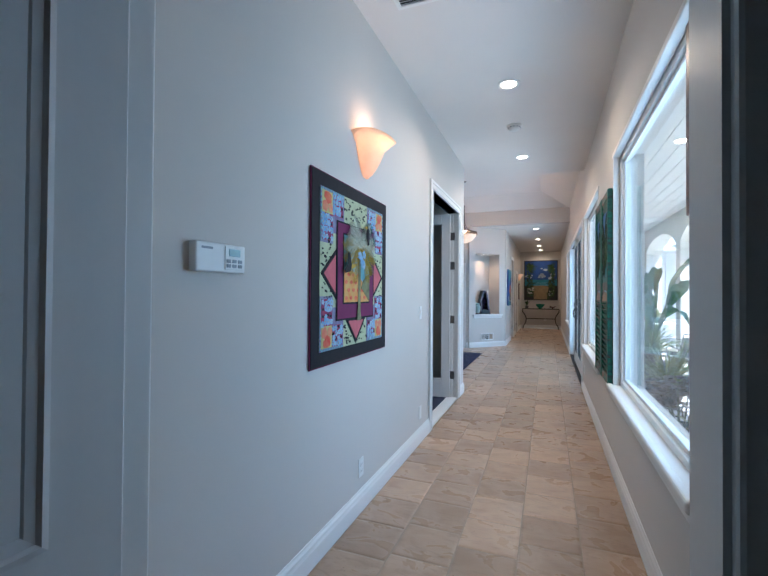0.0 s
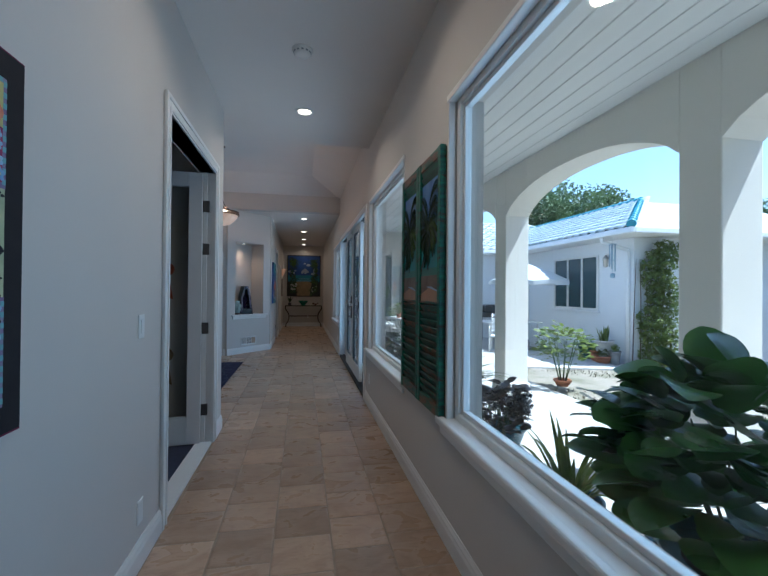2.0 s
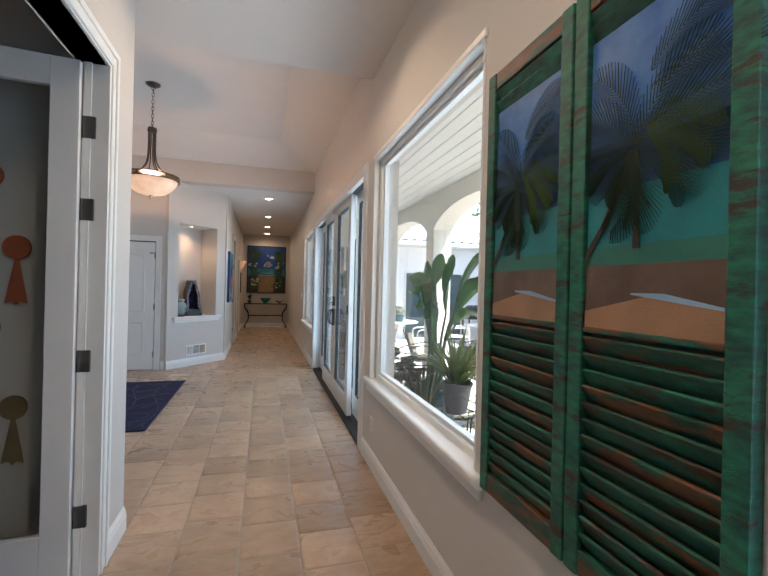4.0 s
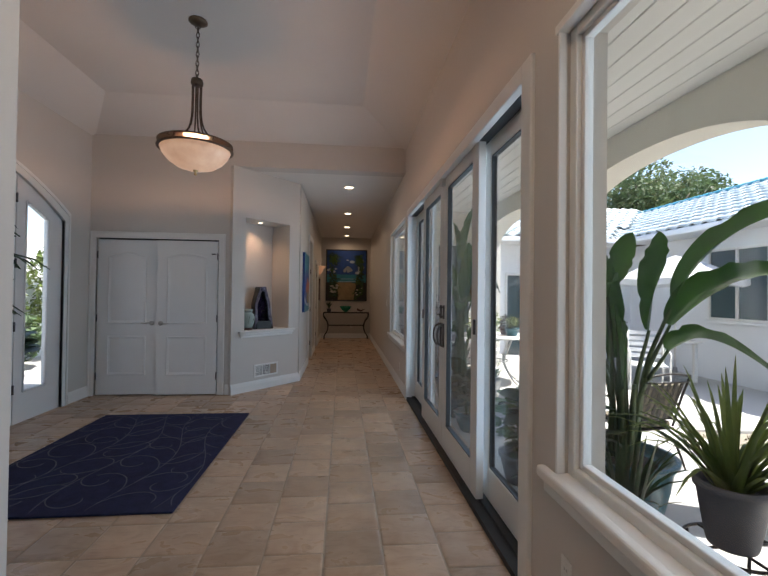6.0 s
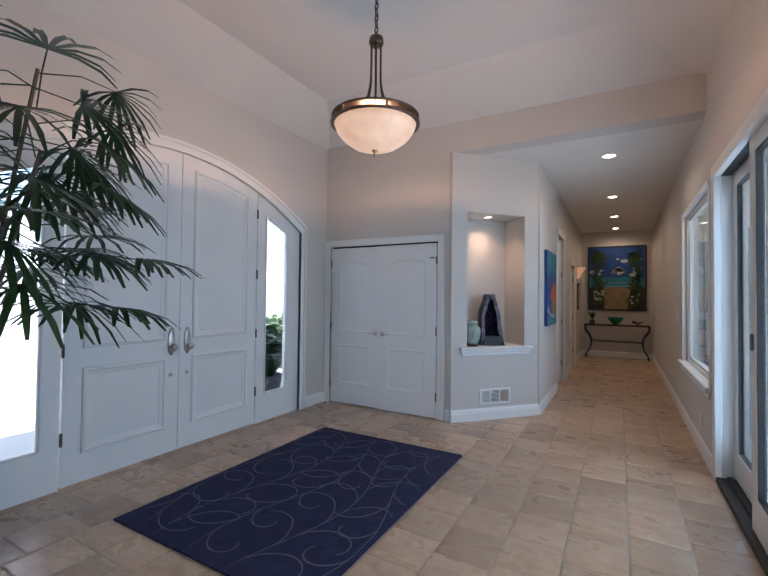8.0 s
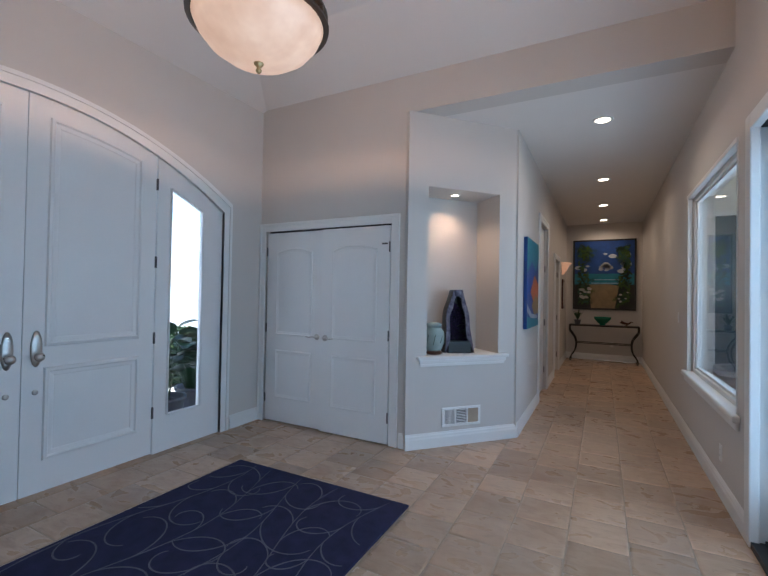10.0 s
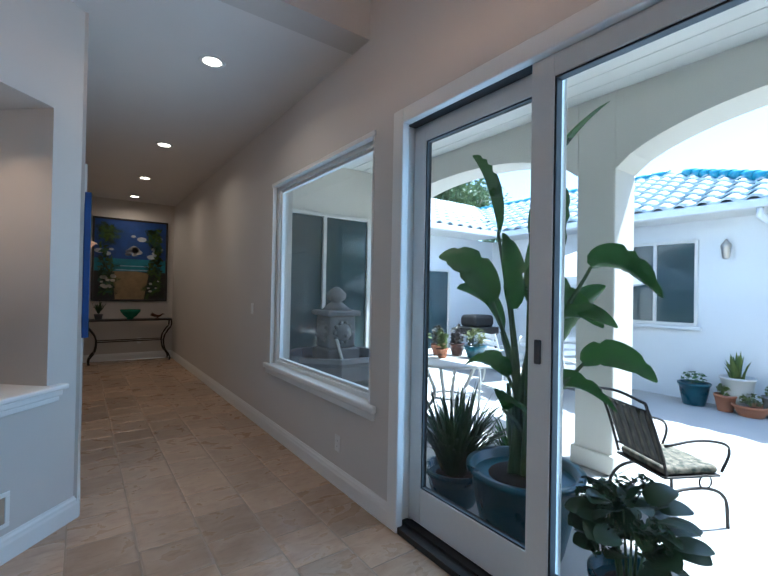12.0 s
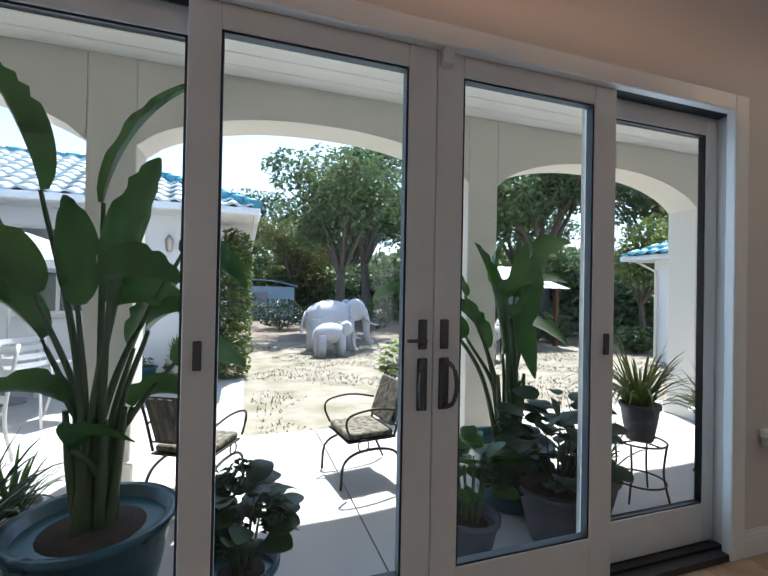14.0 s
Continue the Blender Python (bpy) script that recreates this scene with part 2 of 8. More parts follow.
LEAFY = material("lime_leaf", (0.20, 0.24, 0.06), 0.5, rgb2=(0.10, 0.16, 0.035), vary=0.2, scale=7, fine=50, random_tint=0.3, island=True, through_light=0.35)
LEAFP = material("burgundy_leaf", (0.06, 0.035, 0.035), 0.45, rgb2=(0.035, 0.04, 0.025), vary=0.2, scale=9, fine=50, random_tint=0.3, island=True)
OAK = material("oak_foliage", (0.12, 0.18, 0.08), 0.6, rgb2=(0.07, 0.115, 0.05), vary=0.2, scale=0.6, fine=8, random_tint=0.4, island=True, through_light=0.3)
OAKY = material("yellow_green_foliage", (0.17, 0.17, 0.05), 0.6, rgb2=(0.09, 0.12, 0.035), vary=0.2, scale=0.6, fine=8, random_tint=0.35, island=True, through_light=0.3)
STEM = material("green_stem", (0.07, 0.11, 0.04), 0.5, vary=0.2, scale=12, fine=60)
BARK = material("tree_bark", (0.14, 0.11, 0.085), 0.9, vary=0.35, scale=6, fine=40, bump=0.7, depth=0.01)
TEAL = material("teal_glazed_pot", (0.008, 0.09, 0.12), 0.3, rgb2=(0.005, 0.05, 0.075), vary=0.2, scale=5, fine=40)
TERRA = material("terracotta", (0.42, 0.17, 0.085), 0.8, vary=0.15, scale=8, fine=60)
GREYPOT = material("grey_resin_pot", (0.10, 0.10, 0.115), 0.6, vary=0.15, scale=8, fine=60)
WHITEPOT = material("white_pot", (0.68, 0.67, 0.64), 0.5, vary=0.08, scale=8, fine=60)
SOIL = material("dark_soil", (0.045, 0.03, 0.022), 0.95, vary=0.4, scale=20, fine=90, bump=0.9, depth=0.01)
STONE = material("grey_cast_stone", (0.26, 0.26, 0.26), 0.85, vary=0.25, scale=6, fine=50, bump=0.5, depth=0.004)
ELEPH = material("painted_grey_statue", (0.52, 0.54, 0.58), 0.6, vary=0.12, scale=3, fine=30, bump=0.4, depth=0.01)
# opaque pane colour: the dim room behind and the sky's teal reflection painted in
DARKGL = material("dark_window_pane", (0.05, 0.085, 0.095), 0.04, vary=0.1, scale=2, fine=5, bump=0, spec=0.8)
CARPET = material("dark_blue_carpet", (0.035, 0.04, 0.075), 0.95, vary=0.3, scale=20, fine=300, bump=0.5)
DARKWOOD = material("dark_cherry_wood", (0.10, 0.032, 0.018), 0.35, rgb2=(0.06, 0.02, 0.012), vary=0.2, scale=3, fine=30, stretch=(1, 8, 8))
UMBR = material("white_umbrella_canvas", (0.68, 0.70, 0.71), 0.8, vary=0.05, scale=3, fine=120, through_light=0.3)
METALROOF = material("white_metal_roof", (0.66, 0.67, 0.66), 0.45, vary=0.06, scale=2, fine=20)
SHEDB = material("pale_blue_shed", (0.30, 0.42, 0.52), 0.6, vary=0.1, scale=2, fine=20)
AMETH = material("amethyst_crystal", (0.035, 0.018, 0.06), 0.15, rgb2=(0.012, 0.008, 0.02), vary=0.4, scale=25, fine=140, bump=1.0, depth=0.02)
QUARTZ = material("quartz_rim", (0.24, 0.22, 0.27), 0.35, rgb2=(0.04, 0.03, 0.06), vary=0.3, scale=22, fine=120, bump=0.8, depth=0.008)
GEODE = material("green_black_geode_skin", (0.012, 0.018, 0.018), 0.4, vary=0.3, scale=14, fine=80, bump=0.6, depth=0.005)
CELADON = material("celadon_glaze", (0.28, 0.36, 0.34), 0.2, vary=0.1, scale=7, fine=60)
JADE = material("green_art_glass", (0.03, 0.24, 0.15), 0.12, vary=0.15, scale=9, fine=30, through_light=0.3)


def paint(name, rgb, vary=0.18, scale=22.0, rough=0.92, rgb2=None):
    return material(name, rgb, rough, vary=vary, scale=scale, fine=220, bump=0.15, depth=0.001, rgb2=rgb2)


# ---- building helpers ----
def box(bm, x0, x1, y0, y1, z0, z1, m=None):
    r = bmesh.ops.create_cube(bm, size=1)
    k = Matrix.Translation(((x0 + x1) / 2, (y0 + y1) / 2, (z0 + z1) / 2)) @ Matrix.Diagonal((abs(x1 - x0), abs(y1 - y0), abs(z1 - z0), 1))
    bmesh.ops.transform(bm, matrix=(m @ k) if m else k, verts=r["verts"])
    return r["verts"]


def bevelled(bm, x0, x1, y0, y1, z0, z1, w=0.006, seg=2, m=None):
    v = box(bm, x0, x1, y0, y1, z0, z1, m)
    edges = {e for q in v for e in q.link_edges}
    bmesh.ops.bevel(bm, geom=list(edges), offset=w, segments=seg, affect="EDGES", profile=0.5)


def lathe(bm, profile, n=32, m=None, squash=1.0):
    rings = []
    for r, z in profile:
        ring = []
        for i in range(n):
            a = 2 * math.pi * i / n
            p = Vector((r * math.cos(a), r * math.sin(a) * squash, z))
            ring.append(bm.verts.new(m @ p if m else p))
        rings.append(ring)
    for a, b in zip(rings, rings[1:]):
        for i in range(n):
            bm.faces.new((a[i], a[(i + 1) % n], b[(i + 1) % n], b[i])).smooth = True
    for ring, flip in ((rings[0], True), (rings[-1], False)):
        bm.faces.new(ring[::-1] if flip else ring)


def tube(bm, pts, r, n=8, r_end=None):
    pts = [Vector(p) for p in pts]
    rings = []
    for i, p in enumerate(pts):
        d = (pts[min(i + 1, len(pts) - 1)] - pts[max(i - 1, 0)]).normalized()
        up = Vector((0, 0, 1)) if abs(d.z) < 0.9 else Vector((1, 0, 0))
        s = d.cross(up).normalized()
        u = s.cross(d)
        k = r if r_end is None else r + (r_end - r) * i / max(1, len(pts) - 1)
        rings.append([bm.verts.new(p + (s * math.cos(2 * math.pi * j / n) + u * math.sin(2 * math.pi * j / n)) * k) for j in range(n)])
    for a, b in zip(rings, rings[1:]):
        for j in range(n):
            bm.faces.new((a[j], a[(j + 1) % n], b[(j + 1) % n], b[j])).smooth = True
    bm.faces.new(rings[0][::-1])
    bm.faces.new(rings[-1])


def spline(pts, n=8):
    pts = [Vector(p) for p in pts]
    ext = [pts[0] * 2 - pts[1]] + pts + [pts[-1] * 2 - pts[-2]]
    out = []
    for i in range(1, len(ext) - 2):
        a, b, c, d = ext[i - 1:i + 3]
        for j in range(n):
            t = j / n
            out.append(0.5 * (2 * b + (c - a) * t + (2 * a - 5 * b + 4 * c - d) * t * t + (3 * b - a - 3 * c + d) * t ** 3))
    return out + [pts[-1]]


def mesh_ob(name, bm, mat):
    me = bpy.data.meshes.new(name)
    bmesh.ops.recalc_face_normals(bm, faces=bm.faces)
    bm.to_mesh(me)
    bm.free()
    me.materials.append(mat)
    return new(name, me)


def part(name, bm, mat, parent, label=""):
    ob = mesh_ob(name, bm, mat)
    ob.parent = parent
    ob.matrix_parent_inverse = parent.matrix_world.inverted() if parent.parent is None else (parent.parent.matrix_basis @ parent.matrix_basis).inverted()
    ob.matrix_parent_inverse = Matrix.Identity(4)
    if label:
        tagged(ob, label)
    return ob


def empty(name, label, category, m=None, group="", kind=""):
    e = new(name)
    e.empty_display_size = 0.1
    if m:
        e.matrix_basis = m
    return tagged(e, label, category, group, kind)


def struct(name, bm, mat, label, category):
    return tagged(mesh_ob(name, bm, mat), label, category, "", "structure")


def B():
    return bmesh.new()


def flat(bm, pts, m, lift, thick=0.002):
    """A thin cut-out: pts in the plane u, v of m (its x and y), lifted along its z."""
    top = [bm.verts.new(m @ Vector((u, v, lift))) for u, v in pts]
    low = [bm.verts.new(m @ Vector((u, v, lift - thick))) for u, v in pts]
    bm.faces.new(top)
    n = len(pts)
    for i in range(n):
        bm.faces.new((top[i], low[i], low[(i + 1) % n], top[(i + 1) % n]))


def rect(u0, u1, v0, v1):
    return [(u0, v0), (u1, v0), (u1, v1), (u0, v1)]


def disc(u, v, r, n=10, sq=1.0, a0=0.0):
    return [(u + r * math.cos(a0 + 2 * math.pi * i / n), v + r * sq * math.sin(a0 + 2 * math.pi * i / n)) for i in range(n)]


def frond2d(bm, m, lift, u, v, ang, length, wide, n=9, bend=0.5, slim=1.0, spread=0.95):
    """A feathered palm frond laid flat: narrow blades on both sides of a bent rib."""
    a, p = ang, Vector((u, v))
    for i in range(n):
        q = p + Vector((math.cos(a), math.sin(a))) * (length / n)
        w = wide * (0.35 + math.sin(math.pi * (i + 0.6) / (n + 0.4)) * 0.75)
        for s in (1, -1):
            b = a + s * spread
            tip = p + Vector((math.cos(b), math.sin(b))) * w
            k = length / n * 0.42 * slim
            d = Vector((math.cos(a), math.sin(a))) * k
            flat(bm, [tuple(p - d * 0.4), tuple(tip), tuple(p + d * 1.1)] if s < 0 else [tuple(p + d * 1.1), tuple(tip), tuple(p - d * 0.4)], m, lift + 0.0002 * i)
        p, a = q, a - bend * math.copysign(1, math.cos(ang)) / n


def curved(bm, rib, width, cup=0.15, n=2, fold=0.0):
    """A leaf blade: a strip along the rib, with the width at each step, folded along the middle."""
    rib = [Vector(p) for p in rib]
    rows = []
    k = len(rib)
    for i, p in enumerate(rib):
        d = (rib[min(i + 1, k - 1)] - rib[max(i - 1, 0)]).normalized()
        side = d.cross(Vector((0, 0, 1)))
        side = side.normalized() if side.length > 1e-3 else Vector((1, 0, 0))
        if fold:
            side = (side * math.cos(fold) + side.cross(d) * math.sin(fold)).normalized()
        up = side.cross(d)
        w = width(i / (k - 1))
        rows.append([bm.verts.new(p + side * (w * s) + up * (cup * w * abs(s))) for s in (-1, 0, 1)])
    for a, b in zip(rows, rows[1:]):
        for j in range(2):
            bm.faces.new((a[j], a[j + 1], b[j + 1], b[j])).smooth = True


def ring_mould(bm, path, place, prof):
    """A moulding round a closed path; path(g) gives the path drawn in by g, place(u, v, h) the point at height h, prof the (g, h) steps."""
    loops = [[bm.verts.new(place(u, v, h)) for u, v in path(g)] for g, h in prof]
    for a, b in zip(loops, loops[1:]):
        n = len(a)
        for i in range(n):
            bm.faces.new((a[i], a[(i + 1) % n], b[(i + 1) % n], b[i]))


MOULD = ((0, -0.001), (0.004, 0.007), (0.014, 0.009), (0.020, 0.004), (0.034, 0.002), (0.040, -0.001))

# ---- the setting ----
XE, XW, XF, T = 0.47, -1.09, -3.62, 0.2
YS, YN, Y1, YB = 0.60, 17.6, 10.54, 10.6
ZH, ZN = 3.11, 3.04


def wall_y(bm, x0, x1, y0, y1, z0, z1, holes):
    """A wall along y with rectangular openings (ya, yb, za, zb), ordered along y."""
    y = y0
    for a, b, c, d in holes:
        box(bm, x0, x1, y, a, z0, z1)
        if c > z0:
            box(bm, x0, x1, a, b, z0, c)
        box(bm, x0, x1, a, b, d, z1)
        y = b
    box(bm, x0, x1, y, y1, z0, z1)


W1, W2, W3 = (1.755, 3.62, 0.66, 2.42), (4.66, 6.38, 0.66, 2.42), (10.47, 12.2, 0.66, 2.40)
SL = (6.62, 10.215, 0.0, 2.42)
bm = B()
wall_y(bm, XE, XE + T, -2.2, YN + 0.2, -0.1, 3.7, [W1, W2, SL, W3])
struct("wall_east", bm, WALL, "warm grey painted plaster wall with windows and sliding door", "wall")
bm = B()
wall_y(bm, XW - 0.12, XW, 0.585, 5.80, 0, 3.7, [(4.1, 5.40, 0, 2.40)])
struct("wall_hall_west", bm, WALL, "warm grey painted plaster hallway wall", "wall")
bm = B()
box(bm, XF - 0.2, XW - 0.12, 5.68, 5.80, 0, 3.7)
struct("wall_foyer_south", bm, WALL, "warm grey painted plaster foyer wall", "wall")
DY0, DYC, DY1 = 6.72, 8.43, 10.12


def arch_z(y):
    return 2.24 + 0.53 * (1 - ((y - DYC) / 1.72) ** 2)


bm = B()
box(bm, XF - 0.2, XF, 5.68, DY0, 0, 3.7)
box(bm, XF - 0.2, XF, DY1, Y1 + 0.12, 0, 3.7)
for i in range(24):
    a, b = DY0 + (DY1 - DY0) * i / 24, DY0 + (DY1 - DY0) * (i + 1) / 24
    za, zb = arch_z(a), arch_z(b)
    v = box(bm, XF - 0.2, XF, a, b, 2, 3.7)
    for q in v:
        if q.co.z < 2.5:
            q.co.z = za if abs(q.co.y - a) < 1e-4 else zb
bmesh.ops.remove_doubles(bm, verts=bm.verts, dist=1e-5)
struct("wall_foyer_west", bm, WALL, "warm grey painted wall with an arched entry opening", "wall")
PA, PB = Vector((-1.83, 10.5, 0)), Vector((-1.03, 11.38, 0))
bm = B()
box(bm, XF, -3.56, Y1, Y1 + 0.12, 0, 3.7)
box(bm, -1.99, PA.x, Y1, Y1 + 0.12, 0, 3.7)
box(bm, -3.56, -1.99, Y1, Y1 + 0.12, 2.06, 3.7)
struct("wall_foyer_north", bm, WALL, "warm grey painted wall above the closet", "wall")
bm = B()
box(bm, PA.x, XE, Y1 + 0.001, YB + 0.16, ZN, 3.7)
struct("beam", bm, WALL, "painted plaster header beam between foyer and hall", "beam")
# angled pier with its niche
PD = (PB - PA).normalized()
PM = Matrix((( PD.x, -PD.y, 0, PA.x), (PD.y, PD.x, 0, PA.y), (0, 0, 1, 0), (0, 0, 0, 1)))
PL = (PB - PA).length
bm = B()
for a in ((0, 0.2, 0, 0.46, 0, ZN), (0.97, PL, 0, 0.46, 0, ZN), (0.2, 0.97, 0, 0.46, 0, 0.80), (0.2, 0.97, 0, 0.46, 2.375, ZN), (0.2, 0.97, 0.40, 0.46, 0.80, 2.375)):
    box(bm, *a, m=PM)
pier = struct("wall_pier", bm, WALL, "angled plaster pier with a tall lit niche", "wall")
bm = B()
wall_y(bm, -1.15, -1.03, PB.y - 0.02, YN + 0.2, 0, 3.3, [(12.95, 13.80, 0, 2.40), (14.9, 15.7, 0, 2.06)])
struct("wall_north_hall_west", bm, WALL, "warm grey painted hallway wall", "wall")
bm = B()
box(bm, -1.4, 1.0, YN, YN + 0.2, 0, 3.3)
struct("wall_north", bm, WALL, "warm grey painted wall at the hall's end", "wall")
# doorway behind the first steps
bm = B()
box(bm, XW - 0.12, -0.74, 0.50, 0.58, 0, ZH)
box(bm, 0.17, XE, 0.50, 0.58, 0, ZH)
box(bm, -0.74, 0.17, 0.50, 0.58, 2.06, ZH)
struct("wall_south", bm, WALL, "painted wall round the first doorway", "wall")
bm = B()
box(bm, -3.2, -3.0, -2.2, 0.62, 0, ZH)
box(bm, -3.2, XE, -2.4, -2.2, 0, ZH)
box(bm, -3.2, XW - 0.12, 0.5, 0.62, 0, ZH)
struct("wall_bedroom", bm, WALL, "plain painted walls of the first room", "wall")
bm = B()
box(bm, -3.2, XE + T, -2.4, 5.80, ZH, ZH + 0.1)
box(bm, XW, XE, 5.80, 6.49, ZH, ZH + 0.1)
box(bm, XF, XE, 6.49, 6.51, ZH, 3.7)
box(bm, XF, XW, 5.80, 6.49, ZH, ZH + 0.1)
struct("ceiling_hall", bm, CEIL, "flat white painted hallway ceiling", "ceiling")
bm = B()
box(bm, -1.15, XE, YB + 0.16, YN, ZN, ZN + 0.1)
box(bm, -2.3, -1.0, YB + 0.16, 11.6, ZN + 0.002, ZN + 0.1)
struct("ceiling_north_hall", bm, CEIL, "flat white painted hallway ceiling", "ceiling")
bm = B()
lo, hi = 3.36, 3.63
o = [(XF, 6.511), (XE, 6.511), (XE, YB), (XF, YB)]
i4 = [(-3.10, 7.15), (-0.15, 7.15), (-0.15, 9.85), (-3.10, 9.85)]
A = [bm.verts.new((x, y, lo)) for x, y in o]
C = [bm.verts.new((x, y, hi)) for x, y in i4]
for i in range(4):
    bm.faces.new((A[i], A[(i + 1) % 4], C[(i + 1) % 4], C[i]))
bm.faces.new(C)
U = [bm.verts.new((x, y, 3.72)) for x, y in o]
for i in range(4):
    bm.faces.new((A[i], A[(i + 1) % 4], U[(i + 1) % 4], U[i]))
box(bm, XF - 0.2, XE + 0.2, 5.7, 10.8, 3.72, 3.8)
struct("ceiling_foyer", bm, CEIL, "white vaulted tray ceiling of the foyer", "ceiling")
# floors
bm = B()
box(bm, -3.2, XE, -2.4, 0.55, -0.1, 0.0)
struct("floor_bedroom", bm, CARPET, "dark blue carpet of the first room", "floor")
bm = B()
box(bm, -3.3, XW - 0.02, 2.6, 5.68, -0.1, 0.004)
struct("floor_bathroom", bm, CARPET, "dark blue carpet in the side room", "floor")
bm = B()
box(bm, -3.3, -3.2, 0.62, 5.68, 0, ZH)
box(bm, -3.3, XW - 0.12, 2.5, 2.6, 0, ZH)
struct("wall_side_room", bm, WALL, "plain painted walls of the side room", "wall")
bm = B()
box(bm, -2.6, -1.15, 12.0, 12.05, 0, 3.2)
box(bm, -2.6, -1.15, 16.6, 16.65, 0, 3.2)
box(bm, -2.65, -2.6, 12.0, 16.65, 0, 3.2)
box(bm, -2.65, -1.15, 12.0, 16.65, 2.9, 3.2)
box(bm, -2.65, -1.15, 12.0, 16.65, -0.1, 0.0)
struct("wall_north_rooms", bm, WALL, "plain painted walls beyond the hall doors", "wall")
bm = B()
box(bm, XF, -1.9, Y1 + 0.75, Y1 + 0.8, 0, 3.0)
struct("wall_closet", bm, WALL, "plain back wall of the closet", "wall")


def baseboard(x0, y0, x1, y1, label="white moulded baseboard"):
    """Along the wall's face from one end to the other, the room on its right hand side."""
    a, b = Vector((x0, y0, 0)), Vector((x1, y1, 0))
    d = (b - a).normalized()
    m = Matrix(((d.x, d.y, 0, a.x), (d.y, -d.x, 0, a.y), (0, 0, 1, 0), (0, 0, 0, 1)))
    bm = B()
    prof = [(0, 0), (0.017, 0), (0.017, 0.085), (0.013, 0.100), (0.012, 0.112), (0.006, 0.124), (0.004, 0.135), (0, 0.135)]
    L = (b - a).length
    r0 = [bm.verts.new(m @ Vector((0, p, z))) for p, z in prof]
    r1 = [bm.verts.new(m @ Vector((L, p, z))) for p, z in prof]
    n = len(prof)
    for i in range(n):
        bm.faces.new((r0[i], r0[(i + 1) % n], r1[(i + 1) % n], r1[i]))
    bm.faces.new(r0)
    bm.faces.new(r1[::-1])
    struct("baseboard", bm, TRIM, label, "baseboard")


baseboard(XW, 0.60, XW, 4.0)
baseboard(XW, 5.50, XW, 5.80)
baseboard(XE, 6.594, XE, 0.62)
baseboard(XE, 17.6, XE, 10.243)
baseboard(XF, 10.14, XF, Y1)
baseboard(-1.91, Y1, PA.x, Y1)
baseboard(PA.x, PA.y, PB.x, PB.y)
baseboard(-1.03, PB.y, -1.03, 12.87)
baseboard(-1.03, 13.88, -1.03, 14.82)
baseboard(-1.03, 15.78, -1.03, YN)
baseboard(-1.03, YN, XE, YN)
baseboard(XF, 5.80, XF, 6.62)


def picture_window(name, w, label, dark=False):
    """A fixed window in the east wall: vinyl frame, glass, deep wooden sill and drywall return."""
    y0, y1, z0, z1 = w
    e = empty(name, label, "window", kind="structure")
    bm = B()
    x0, x1, f = XE + 0.042, XE + 0.105, 0.048
    for a in ((y0, y0 + f, z0, z1), (y1 - f, y1, z0, z1), (y0 + f, y1 - f, z0, z0 + f), (y0 + f, y1 - f, z1 - f, z1)):
        bevelled(bm, x0, x1, *a, w=0.006)
    f2 = f + 0.022
    for a in ((y0 + f, y0 + f2, z0 + f, z1 - f), (y1 - f2, y1 - f, z0 + f, z1 - f), (y0 + f2, y1 - f2, z0 + f, z0 + f2), (y0 + f2, y1 - f2, z1 - f2, z1 - f)):
        bevelled(bm, x0 + 0.02, x1 - 0.006, *a, w=0.004)
    part("window_frame", bm, VINYL, e, "white vinyl window frame")
    bm = B()
    box(bm, XE + 0.073, XE + 0.079, y0 + f2 - 0.005, y1 - f2 + 0.005, z0 + f2 - 0.005, z1 - f2 + 0.005)
    g = part("pane", bm, GLASS, e, "clear window glass")
    g.visible_shadow = False
    bm = B()
    box(bm, XE - 0.02, XE + 0.043, y0 + 0.001, y1 - 0.001, z0 - 0.02, z0 + 0.012)
    bevelled(bm, XE - 0.045, XE - 0.001, y0 - 0.09, y1 + 0.09, z0 - 0.034, z0 + 0.014, w=0.014, seg=3)
    bevelled(bm, XE - 0.022, XE - 0.001, y0 - 0.07, y1 + 0.07, z0 - 0.085, z0 - 0.032, w=0.008)
    part("window_sill", bm, TRIM, e, "glossy white wooden sill")
    bm = B()
    for s in (y0, y1):
        d = 0.012 if s == y0 else -0.012
        bevelled(bm, XE - 0.006, XE + 0.03, s - abs(d) * 0.6, s + abs(d) * 0.6, z0 + 0.004, z1 + 0.012, w=0.005)
    bevelled(bm, XE - 0.012, XE + 0.04, y0 - 0.02, y1 + 0.02, z1 - 0.016, z1 + 0.02, w=0.006)
    part("corner_bead", bm, TRIM, e, "rounded white edge of the reveal")
    return e


picture_window("window_1", W1, "large picture window with white frame onto the patio")
picture_window("window_2", W2, "large picture window beside the sliding doors")
picture_window("window_3", W3, "picture window onto the stone fountain")

# sliding glass wall, four panels
sd = empty("door_sliding", "four-panel white sliding glass door onto the patio", "sliding door", kind="structure")
bm = B()
y0, y1, z1 = SL[0], SL[1], SL[3]
for a in ((6.594, 6.70, 0, 2.452), (10.148, 10.243, 0, 2.452), (6.70, 10.148, 2.362, 2.452)):
    bevelled(bm, XE - 0.02, XE + 0.03, *a, w=0.008)
for a in ((y0, y0 + 0.018, 0, z1), (y1 - 0.018, y1, 0, z1), (y0 + 0.018, y1 - 0.018, z1 - 0.04, z1)):
    box(bm, XE + 0.03, XE + T, *a)
part("door_casing", bm, TRIM, sd, "white painted casing")
bm = B()
